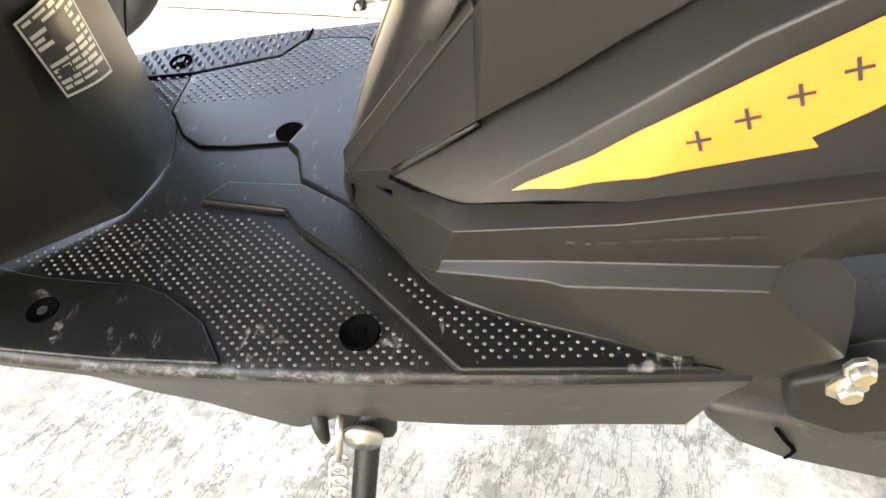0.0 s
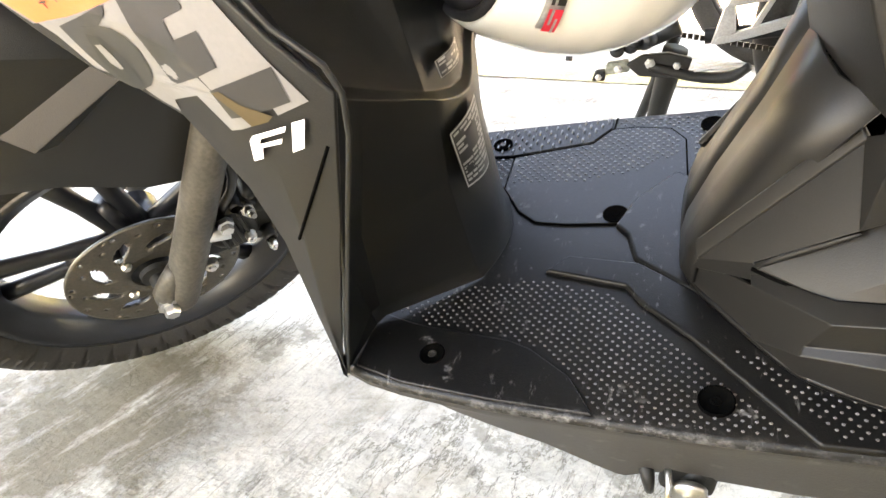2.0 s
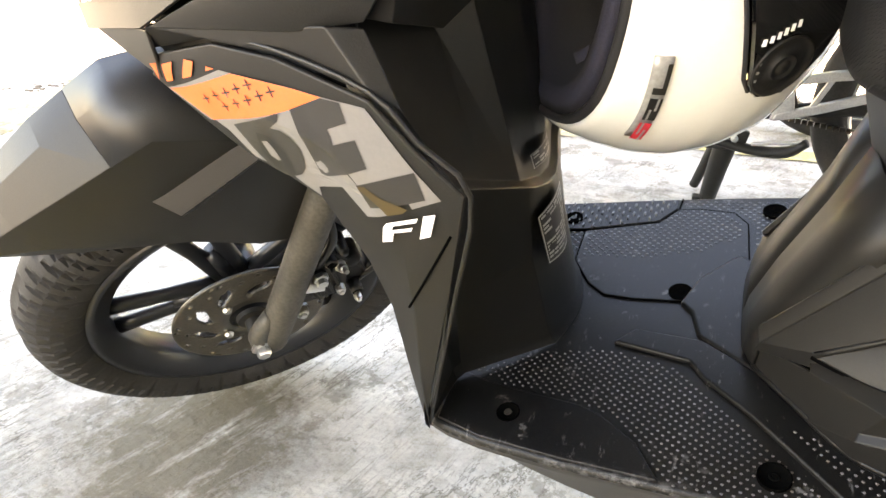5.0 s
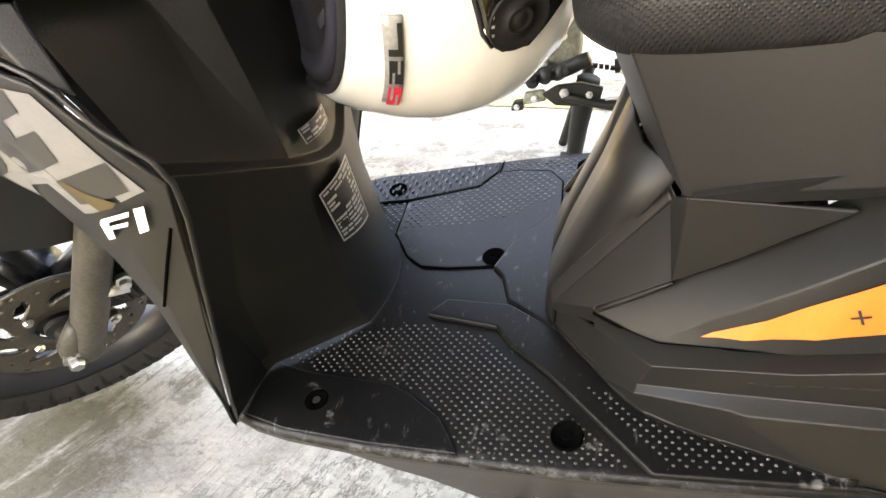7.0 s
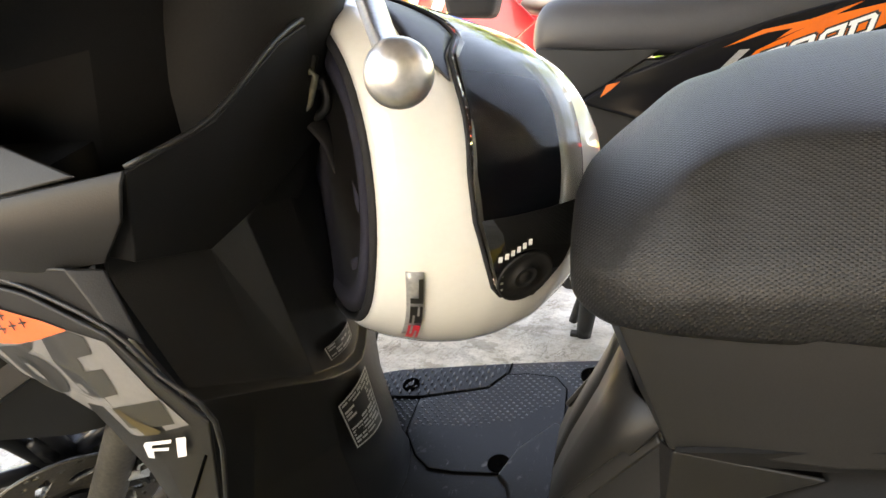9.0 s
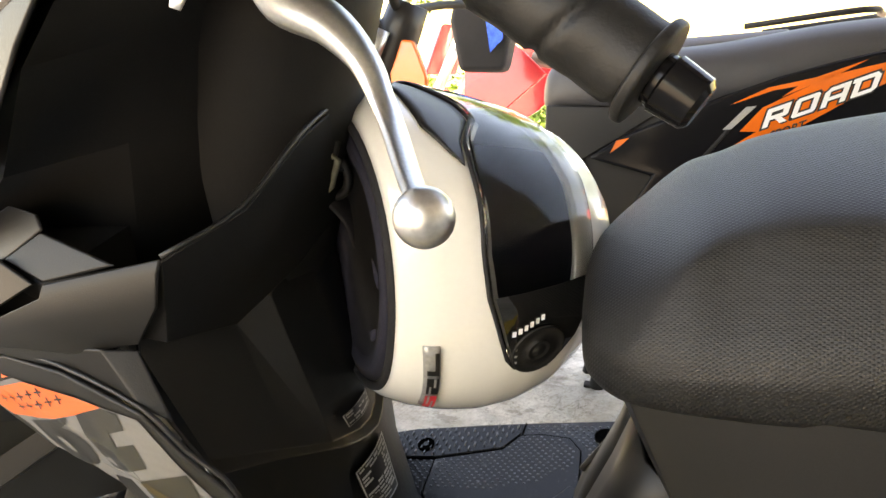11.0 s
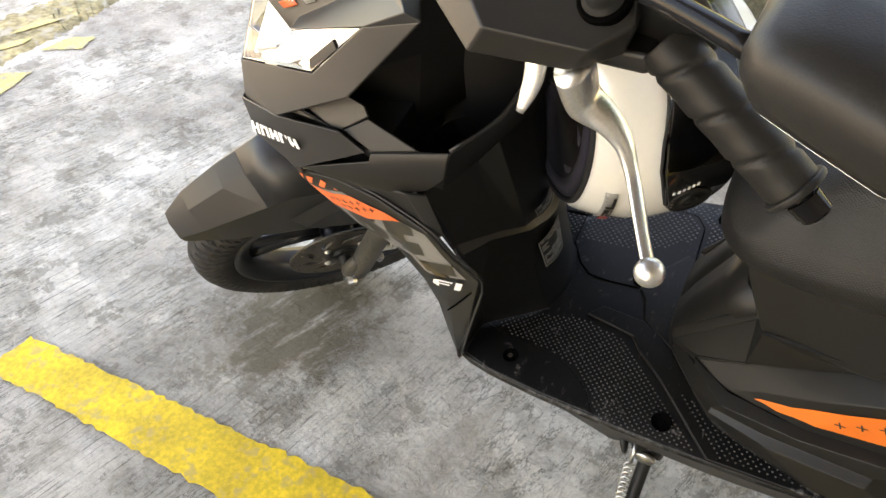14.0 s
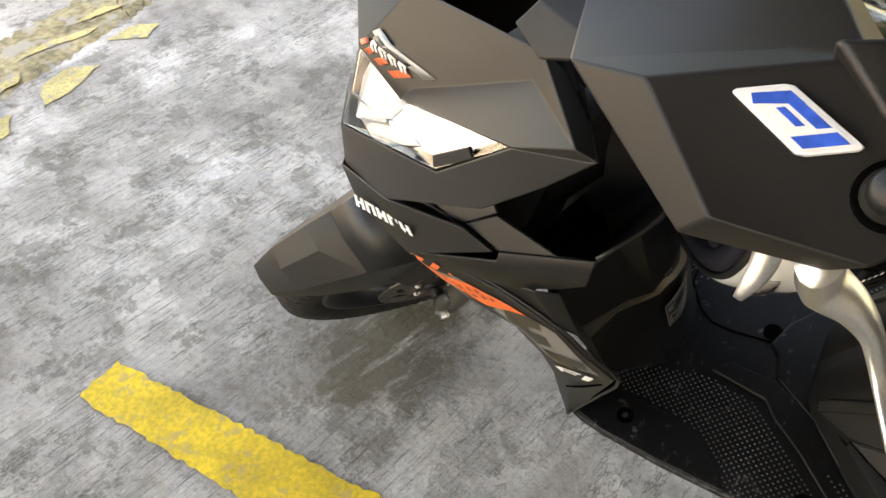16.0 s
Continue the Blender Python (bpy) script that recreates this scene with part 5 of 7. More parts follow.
bmesh.ops.remove_doubles(bm, verts=bm.verts[:], dist=0.0005)
fender = part("front_fender", bm, M_BODY, scooter, "matt grey angular front fender", solid=0.003, bevel=0.002, m=STEER, sharp=17)
for s in (-1,):
    part("fender_facet", faces(sided(s)([(0.095, -0.085, 0.328), (0.106, -0.0985, 0.318), (0.02, -0.0985, 0.284), (0.0, -0.081, 0.300), (0.11, -0.082, 0.306), (0.03, -0.082, 0.266)]), [(0, 1, 2, 3), (1, 4, 5, 2), (0, 4, 1), (3, 2, 5)]), M_BODY, fender, bevel=0.001)
part("fender_rear", loft([lopsided(r[2:]) for r in [HALF] + FEND[3:]], cap=False, ring=False), M_BLACK, fender, "black rear part of the front fender", smooth=True, solid=0.003)

# ---------- handlebar ----------
cover = part("handle_cover", faces([(-0.054, -0.168, 0.935), (-0.005, -0.186, 0.955), (0.033, -0.241, 0.916), (0.046, -0.242, 0.939), (0.112, -0.241, 0.938), (0.122, -0.197, 0.967), (0.083, -0.167, 0.977), (0.052, -0.158, 0.964), (-0.075, -0.09, 0.915), (-0.03, -0.14, 0.88), (0.099, -0.234, 0.914), (0.12, -0.13, 0.9), (-0.05, 0.02, 0.945), (-0.1, 0.03, 0.92), (0.02, 0.0, 0.9), (0.03, -0.06, 0.97), (0.130, -0.222, 0.945), (0.124, -0.215, 0.918)],
     [(0, 1, 3, 2), (1, 4, 3), (1, 6, 5, 16, 4), (0, 7, 6, 1), (0, 8, 7), (2, 3, 4, 10), (4, 16, 17, 10), (0, 2, 10, 9), (16, 5, 11, 17), (7, 8, 13, 12), (6, 7, 12, 15), (0, 9, 8), (8, 9, 14, 13), (9, 10, 17, 11, 14), (5, 6, 15, 11), (11, 15, 12, 14), (12, 13, 14)]), M_BODY, scooter, "matt grey angular handlebar cover", bevel=0.0025)
part("meter_cover", faces([(-0.089, -0.136, 0.892), (-0.03, -0.150, 0.922), (0.045, -0.151, 0.955), (-0.010, -0.115, 0.926), (-0.100, -0.108, 0.914), (-0.112, -0.122, 0.904), (-0.1, 0.03, 0.93), (0.0, 0.03, 0.96)], [(0, 1, 4, 5), (1, 2, 3, 4), (3, 7, 6, 4)]), M_BODY, cover, "matt grey cover round the speedometer", solid=0.004, bevel=0.002)
rear_cover = part("rear_handle_cover", loft([[(0.066, -0.168, 0.985), (0.09, -0.165, 0.99), (0.105, -0.14, 0.93), (0.07, -0.14, 0.92)], [(0.115, -0.205, 0.958), (0.15, -0.19, 0.962), (0.155, -0.16, 0.905), (0.12, -0.175, 0.892)], [(0.148, -0.2, 0.935), (0.17, -0.19, 0.935), (0.172, -0.165, 0.895), (0.15, -0.175, 0.885)]]), M_BLACK, scooter, "black rear handlebar cover with a switch", bevel=0.004)
part("turn_switch", block(0.148, -0.19, 0.958, 0.014, 0.012, 0.012, None), M_PANEL, rear_cover, bevel=0.002)
part("meter_glass", plate([(-0.03, -0.12, 0.985), (0.04, -0.145, 0.992), (0.09, -0.06, 1.02), (0.02, 0.01, 1.02), (-0.05, -0.03, 1.0)], 0.012), M_PANEL, scooter, "glossy black speedometer glass", bevel=0.003)
EMB = [Vector(p) for p in ((0.034, -0.187, 0.9605), (0.058, -0.181, 0.9665), (0.0945, -0.2025, 0.962), (0.0705, -0.209, 0.9545))]
EN = (EMB[1] - EMB[0]).cross(EMB[3] - EMB[0]).normalized()
EN = EN if EN.z > 0 else -EN


def emb(name, uv, lift, thick, material, label=""):
    at = lambda u, v: EMB[0].lerp(EMB[3], u).lerp(EMB[1].lerp(EMB[2], u), v) + EN * lift
    return part(name, plate([at(u, v) for u, v in uv], thick), material, badge if name != "badge" else cover, label, bevel=0.0008 if name == "badge" else 0)


badge = emb("badge", [(0.0, 0.12), (0.04, 0), (0.96, 0), (1, 0.12), (1, 0.88), (0.96, 1), (0.04, 1), (0, 0.88)], 0.0005, 0.004, M_LAMP, "chrome badge with blue foil shapes")
emb("badge_field", [(0.06, 0.1), (0.94, 0.1), (0.94, 0.9), (0.06, 0.9)], 0.0026, 0.0006, M_WHITE_DECAL)
emb("blue_shape", [(0.1, 0.25), (0.25, 0.12), (0.32, 0.85), (0.12, 0.85)], 0.003, 0.0006, M_BLUE)
emb("blue_shape", [(0.3, 0.62), (0.68, 0.62), (0.68, 0.84), (0.3, 0.84)], 0.003, 0.0006, M_BLUE)
emb("blue_shape", [(0.34, 0.38), (0.62, 0.38), (0.62, 0.52), (0.34, 0.52)], 0.003, 0.0006, M_BLUE)
emb("blue_shape", [(0.75, 0.16), (0.92, 0.16), (0.92, 0.84), (0.75, 0.84)], 0.003, 0.0006, M_BLUE)
BN = Vector((-0.14, -0.44, 0.89)).normalized()
b0 = Vector((0.109, -0.216, 0.9555))
# a black disc on the cover paints the shade inside the opening
part("boot_recess", tube([b0 - BN * 0.006, b0 - BN * 0.0005, b0 + BN * 0.0006], [0.0155, 0.0155, 0.0145], 24, 1), M_HOLE, cover, "round opening round the mirror boot, its shade painted near-black")
part("mirror_boot", tube([b0 - BN * 0.004, b0 + BN * 0.001, b0 + BN * 0.002, b0 + BN * 0.008, b0 + BN * 0.016], [0.0125, 0.0125, 0.0105, 0.0102, 0.008], 20, 1), M_BLACK, cover, "black rubber mirror boot", smooth=True)
part("mirror_stalk", tube([b0 + BN * 0.008 + Vector((0.003, 0, 0)), (0.117, -0.218, 0.969), (0.128, -0.225, 0.972), (0.157, -0.2485, 0.981), (0.195, -0.281, 0.992)], [0.007, 0.0072, 0.0065, 0.006, 0.006], 14, 5), M_GLOSS, scooter, "glossy black mirror stalk", smooth=True)
MC = Vector((0.256, -0.287, 1.0))
MIRROR = [(0.201, -0.234), (0.192, -0.247), (0.189, -0.284), (0.196, -0.299), (0.222, -0.314), (0.253, -0.331), (0.285, -0.338), (0.312, -0.33), (0.324, -0.305), (0.318, -0.28), (0.29, -0.262), (0.245, -0.247), (0.222, -0.237)]
rows = []
for z, k in ((0.976, 0.9), (0.983, 0.98), (0.995, 1.0), (1.003, 0.97), (1.009, 0.86), (1.013, 0.6), (1.014, 0.25)):
    rows.append([(MC.x + (x - MC.x) * k, MC.y + (y - MC.y) * k, z) for x, y in MIRROR])
mirror = part("mirror_head", loft(rows), M_BODY, scooter, "dark grey mirror housing", smooth=True)
part("mirror_glass", loft([[(MC.x + (x - MC.x) * 0.86, MC.y + (y - MC.y) * 0.86, z) for x, y in MIRROR] for z in (0.974, 0.977)]), M_LAMP, mirror, "mirror glass")
part("brake_lever", tube([(0.096, -0.221, 0.909), (0.099, -0.219, 0.893), (0.104, -0.2185, 0.879), (0.121, -0.2205, 0.869), (0.134, -0.225, 0.857), (0.142, -0.232, 0.845), (0.15, -0.243, 0.836), (0.163, -0.268, 0.829), (0.174, -0.289, 0.826)], [0.019, 0.0185, 0.0165, 0.012, 0.0085, 0.0068, 0.0062, 0.0056, 0.0055], 14, 5, 0.6), M_ALU, scooter, "bare aluminium brake lever with a ball end", smooth=True)
bm = bmesh.new()
bmesh.ops.create_uvsphere(bm, u_segments=24, v_segments=14, radius=0.0098, matrix=Matrix.Translation((0.176, -0.293, 0.825)))
part("lever_ball", bm, M_ALU, scooter, smooth=True)
part("lock_lever", tube([(0.074, -0.226, 0.914), (0.0745, -0.233, 0.901), (0.0725, -0.2395, 0.891), (0.0695, -0.2445, 0.881)], [0.0072, 0.0066, 0.0052, 0.0026], 8, 3, 0.35), M_ALU, scooter, "small bright brake lock lever", smooth=True)
part("lever_bracket", block(0.118, -0.19, 0.903, 0.04, 0.026, 0.016, None), M_BLACK, scooter, bevel=0.004)
GA, GB = Vector((0.1395, -0.1868, 0.9105)), Vector((0.2376, -0.2196, 0.8525))
GD = (GB - GA).normalized()
GS = GD.cross(Vector((0, 0, 1))).normalized()
GU = GD.cross(GS)
rings = []
for i in range(73):
    ring = []
    for j in range(32):
        a = 2 * math.pi * j / 32
        turn = (3.4 * i / 72 + j / 32) % 1.0
        r = 0.0172 - 0.0024 * max(0.0, 1 - abs(turn - 0.5) / 0.09) + 0.0006 * math.sin(math.pi * turn)
        ring.append(GA.lerp(GB, i / 72) + GS * (r * math.cos(a)) + GU * (r * math.sin(a)))
    rings.append(ring)
grip = part("grip", loft(rings), M_RUBBER, scooter, "black rubber grip with a spiral groove", smooth=True, sharp=50)
part("grip_flange", tube([GB - GD * 0.001, GB, GB + GD * 0.004, GB + GD * 0.005], [0.017, 0.0205, 0.0205, 0.016], 24, 1), M_RUBBER, grip, smooth=True, bevel=0.001)
part("bar_end", tube([GB + GD * 0.003, GB + GD * 0.008, GB + GD * 0.009, GB + GD * 0.022, GB + GD * 0.024], [0.0098, 0.01, 0.0112, 0.0102, 0.008], 16, 1), M_GLOSS, grip, "black bar end weight")
# far half of the handlebar
part("grip", tube([(-0.07, 0.08, 0.9), (-0.15, 0.18, 0.885), (-0.2, 0.24, 0.87)], 0.0165, 16, 3), M_RUBBER, scooter, "ribbed black rubber grip", smooth=True)

# ---------- side stand, engine and tail ----------
stand = part("side_stand", tube([(0.226, -0.168, 0.222), (0.224, -0.19, 0.19), (0.224, -0.26, 0.14), (0.226, -0.335, 0.098)], [0.012, 0.0095, 0.009, 0.009], 10, 3), M_STEEL, scooter, "black side stand with a coil spring", smooth=True)
part("stand_foot", block(0.23, -0.345, 0.097, 0.05, 0.03, 0.008, None), M_STEEL, stand, bevel=0.002)
part("pivot_bolt", lathe([(0, 0.008), (0.005, 0.008), (0.006, 0.006), (0.0135, 0.006), (0.0145, 0.004), (0.0145, 0), (0, 0)], 20, pose(0.222, -0.187, 0.212, 90, 0, 0)), M_CHROME, stand, "bright zinc pivot washer", smooth=True)
part("pivot_plate", block(0.222, -0.172, 0.21, 0.045, 0.014, 0.045, None), M_STEEL, stand, bevel=0.006)
coil = []
for k in range(120):
    a, h = k * 0.8, k / 119
    c = Vector((0.205, -0.2, 0.196)).lerp(Vector((0.213, -0.29, 0.128)), h)
    coil.append(c + Vector((math.cos(a) * 0.0065, math.sin(a) * 0.003, math.sin(a) * 0.005)))
part("stand_spring", tube(coil, 0.0015, 6, 1), M_CHROME, stand, smooth=True)
part("spring_hook", tube([(0.204, -0.178, 0.222), (0.206, -0.192, 0.218), (0.205, -0.2, 0.196)], 0.0028, 8, 3), M_CHROME, stand, smooth=True)
part("stand_switch", tube([(0.186, -0.17, 0.215), (0.19, -0.182, 0.21), (0.193, -0.186, 0.196)], [0.007, 0.006, 0.004], 8, 3), M_STEEL, stand, smooth=True)
part("engine_case", loft([[(0.43, -0.14, 0.24), (0.43, -0.16, 0.29), (0.45, -0.16, 0.33), (0.46, 0.05, 0.33), (0.44, 0.05, 0.23)], [(0.6, -0.17, 0.2), (0.6, -0.19, 0.26), (0.6, -0.18, 0.33), (0.6, 0.06, 0.35), (0.6, 0.06, 0.19)], [(0.9, -0.15, 0.2), (0.9, -0.17, 0.24), (0.9, -0.16, 0.3), (0.9, -0.05, 0.3), (0.9, -0.05, 0.2)]]), M_SKIRT, scooter, "dusty dark engine case", bevel=0.012)
guard = part("engine_guard", loft([[(0.45, -0.15, 0.262), (0.455, -0.172, 0.256), (0.462, -0.168, 0.236), (0.46, -0.12, 0.238)], [(0.48, -0.15, 0.275), (0.485, -0.18, 0.262), (0.495, -0.17, 0.206), (0.49, -0.12, 0.208)], [(0.53, -0.15, 0.28), (0.53, -0.184, 0.262), (0.532, -0.172, 0.190), (0.53, -0.12, 0.192)], [(0.63, -0.15, 0.28), (0.63, -0.186, 0.25), (0.63, -0.172, 0.164), (0.63, -0.12, 0.166)], [(0.78, -0.14, 0.27), (0.78, -0.17, 0.24), (0.78, -0.16, 0.17), (0.78, -0.12, 0.172)]]), M_SKIRT, scooter, "dusty dark plastic guard under the engine", bevel=0.006)
part("seam", tube([(0.501, -0.1825, 0.2545), (0.5155, -0.182, 0.236), (0.531, -0.1765, 0.214), (0.5325, -0.173, 0.196)], 0.0016, 6, 2), M_HOLE, guard)
part("engine_bracket", plate([(0.476, -0.186, 0.330), (0.520, -0.186, 0.356), (0.575, -0.186, 0.35), (0.58, -0.186, 0.29), (0.53, -0.186, 0.275), (0.49, -0.186, 0.292)], 0.02), M_STEEL, scooter, "black steel engine bracket", bevel=0.004)
part("bracket_bolt", lathe([(0, 0.008), (0.006, 0.008), (0.007, 0.006), (0.007, 0.002), (0.009, 0.001), (0.009, -0.002), (0, -0.002)], 8, pose(0.505, -0.196, 0.352, 90, 0, 0)), M_CHROME, scooter)
part("bracket_bolt", lathe([(0, 0.008), (0.006, 0.008), (0.007, 0.006), (0.007, 0.002), (0.012, 0.001), (0.012, -0.002), (0, -0.002)], 8, pose(0.506, -0.197, 0.334, 90, 0, 0)), M_CHROME, scooter)
part("underbody", loft([full([(0.0, -0.13, 0.25), (0.0, 0, 0.25)]), full([(0.05, -0.12, 0.2), (0.05, 0, 0.2)]), full([(0.45, -0.12, 0.22), (0.45, 0, 0.22)])], cap=False, ring=False), M_STEEL, scooter, solid=0.01)
for s in (-1, 1):
    part("tail_panel", faces(sided(s)([(0.6, -0.187, 0.505), (0.6, -0.172, 0.6), (0.6, -0.155, 0.66), (0.95, -0.1, 0.74), (1.1, -0.05, 0.72), (1.08, -0.06, 0.65), (0.85, -0.14, 0.56)]), [(0, 1, 3, 6), (1, 2, 3), (3, 4, 5, 6)]), M_BODY, scooter, solid=0.004, bevel=0.003)
part("tail_lamp", loft([[(1.08, -0.06, 0.65), (1.1, -0.05, 0.72), (1.1, 0.05, 0.72), (1.08, 0.06, 0.65)], [(1.11, -0.04, 0.66), (1.12, -0.035, 0.7), (1.12, 0.035, 0.7), (1.11, 0.04, 0.66)]]), M_RED_DECAL, scooter, bevel=0.004)
part("rear_fender", tube([(0.7, 0, 0.47), (0.85, 0, 0.53), (1.0, 0, 0.5), (1.12, 0, 0.38)], [0.05, 0.055, 0.05, 0.03], 10, 4, 0.3), M_BLACK, scooter, smooth=True)
part("muffler", tube([(0.55, 0.14, 0.24), (0.7, 0.16, 0.25), (1.0, 0.17, 0.34)], [0.03, 0.05, 0.05], 16, 4), M_STEEL, scooter, smooth=True)
part("seat_base", block(0.66, 0, 0.61, 0.6, 0.22, 0.1, None), M_BLACK, scooter, bevel=0.02)
# ---------- helmet ----------
helmet = thing("helmet", pose(0.0869, -0.0735, 0.6213, -64.14, -5.06, 40.28), "white full-face helmet with a smoked visor hanging from the bag hook", "helmet")
HEL = [(-0.112, 0.105, 0.128, 0.1), (-0.108, 0.112, 0.136, 0.108), (-0.09, 0.122, 0.143, 0.12), (-0.06, 0.131, 0.138, 0.136), (-0.03, 0.136, 0.127, 0.146), (0.0, 0.136, 0.117, 0.15), (0.03, 0.131, 0.106, 0.147), (0.06, 0.117, 0.095, 0.132), (0.085, 0.094, 0.085, 0.105), (0.103, 0.064, 0.062, 0.07), (0.113, 0.03, 0.03, 0.034)]
CHIN_EDGE = [(0, -0.022), (6, -0.023), (18, -0.042), (27, -0.047), (39, -0.049), (54, -0.054), (66, -0.052), (80, -0.042), (93, -0.031), (97, -0.018)]
CROWN_EDGE = [(0, 0.06), (15, 0.06), (33, 0.058), (54, 0.047), (72, 0.036), (86, 0.024), (92, 0.013), (97, 0.0)]
VENT_EDGE = [(0, -0.072), (12, -0.072), (21, -0.061), (28, -0.049)]


def hel(u, phi, lift=0.0):
    """A point of the shell: u from neck to crown, phi in degrees from the face."""
    us = [h[0] for h in HEL]
    a, f, b = (np.interp(u, us, [h[k] for h in HEL]) for k in (1, 2, 3))
    c, s = math.cos(radians(phi)), math.sin(radians(phi))
    d = f if c > 0 else b
    r = 1 / ((abs(c) / d) ** 2.2 + (abs(s) / a) ** 2.2) ** (1 / 2.2) + lift
    return Vector((u, -r * c, r * s)) * 1.069


def span(a, b, n):
    return [a + (b - a) * i / n for i in range(n + 1)]


def edge_u(table, phi):
    return float(np.interp(abs(phi), [p for p, _ in table], [v for _, v in table]))


def hel_band(phis, low, high, n, lift):
    """A patch of the shell between two edges that depend on phi; lift may be a function of the 0..1 place across."""
    lf = lift if callable(lift) else (lambda k, p: lift)
    return loft([[hel(low(p) + (high(p) - low(p)) * k / n, p, lf(k / n, p)) for k in range(n + 1)] for p in phis], cap=False, ring=False)


def hel_patch(us, phis, lift):
    return loft([[hel(u, p, lift) for u in us] for p in phis], cap=False, ring=False)


def port_low(p):
    return edge_u(CHIN_EDGE, p) + 0.007


def port_high(p):
    return edge_u(CROWN_EDGE, p) - 0.016


ALL = span(-180, 180, 120)
shell = bmesh.new()
rows = []
for p in ALL[:-1]:
    lo, hi = port_low(min(abs(p), 74)), port_high(min(abs(p), 74))
    line = span(-0.112, -0.106, 2)[:-1] + span(-0.106, lo, 8)[:-1] + span(lo, hi, 8)[:-1] + span(hi, 0.113, 14)
    rows.append([shell.verts.new(hel(u, p)) for u in line])
for i, (p, row) in enumerate(zip(ALL, rows)):
    nxt = rows[(i + 1) % len(rows)]
    for j in range(len(row) - 1):
        if not (abs(p + 1.5) < 74 and 10 <= j < 18):
            shell.faces.new((row[j], nxt[j], nxt[j + 1], row[j + 1]))
shell.faces.new([r[-1] for r in rows])
part("shell", shell, M_HELMET, helmet, "glossy white shell", smooth=True, solid=0.005)
visor = part("visor", hel_band(span(-97, 97, 90), lambda p: edge_u(CHIN_EDGE, p), lambda p: edge_u(CROWN_EDGE, p), 16, 0.005), M_VISOR, helmet, "smoked clear visor with reflections", smooth=True, solid=0.002)
visor.visible_shadow = False
for s in (-1, 1):
    sp = part("pivot_plate", hel_band(span(66 * s, 96 * s, 24), lambda p: edge_u(CHIN_EDGE, p) + 0.002, lambda p: edge_u(CROWN_EDGE, p) - 0.002, 10, 0.0072), M_PANEL, visor, "glossy black visor pivot plate", smooth=True)
    q = hel(-0.0122, 86.7 * s, 0.0072)
    nrm = (hel(-0.0122, 86.7 * s, 0.03) - q).normalized()
    turn = Matrix.Translation(q) @ nrm.to_track_quat("Z", "Y").to_matrix().to_4x4()
    part("pivot_ring", lathe([(0.024, -0.001), (0.024, 0.0006), (0.0225, 0.001), (0.0215, 0.0002), (0.0105, 0.0002), (0.0105, 0.0014), (0.009, 0.002), (0.0075, 0.001), (0.005, 0.0006), (0.0045, 0.0016), (0, 0.0016)], 28, turn), M_STEEL, sp, smooth=True)
    for k in range(6):
        u, p = -0.037 + 0.0045 * k, (78.5 - 0.75 * k) * s
        part("print_bar", hel_patch(span(u, u + 0.0031, 2), span(p - 1.0 * s, p + 0.9 * s, 2), 0.0082), M_WHITE_DECAL, sp)
    for k in range(3):
        part("print_dot", hel_patch(span(-0.0335 + 0.001 * k, -0.0315 + 0.001 * k, 1), span((84 + 2.6 * k) * s, (84.9 + 2.6 * k) * s, 1), 0.0082), M_SILVER_DECAL, sp)
# vent between chin bar and visor
part("chin_vent", hel_band(span(-27, 27, 36), lambda p: edge_u(VENT_EDGE, p), lambda p: edge_u(CHIN_EDGE, p) - 0.004, 6, lambda k, p: 0.0026 - 0.001 * abs(p) / 27), M_BLACK, helmet, "black chin vent", smooth=True, solid=0.003)
part("visor_seal", tube([hel(edge_u(CHIN_EDGE, p) - 0.001, p, 0.003) for p in span(-95, 95, 40)], 0.0018, 6, 1), M_STRAP, helmet, smooth=True)
part("neck_trim", tube([hel(-0.112, p, -0.002) for p in span(-180, 180, 60)], 0.004, 8, 1), M_STRAP, helmet, smooth=True)
inner = [[hel(u, p, -k) for p in span(-180, 174, 59)] for u, k in ((-0.113, 0.006), (-0.116, 0.018), (-0.112, 0.03), (-0.095, 0.038), (-0.05, 0.044), (0.0, 0.04), (0.04, 0.034), (0.07, 0.026), (0.085, 0.022))]
part("lining", loft(inner), M_LINING, helmet, "dark navy fabric lining", smooth=True)
for s in (-1, 1):
    rows = []
    for u, k, d in ((-0.112, 0.55, 0.030), (-0.108, 0.85, 0.046), (-0.085, 1.0, 0.056), (-0.05, 0.9, 0.05), (-0.03, 0.6, 0.034)):
        rows.append([hel(u + 0.004 * math.cos(3 * a), s * (80 + 42 * k * a), -d) for a in span(-1, 1, 14)])
    part("cheek_pad", loft(rows, cap=False, ring=False), M_LINING, helmet, "padded navy cheek pad", smooth=True, solid=0.012)
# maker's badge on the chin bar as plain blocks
BU = lambda p: -0.0895 + 0.0075 * (abs(p) - 84) / 34


def badge_patch(c, d, a, b, lift):
    return hel_band(span(a, b, 8), lambda p: BU(p) + c, lambda p: BU(p) + d, 3, lift)


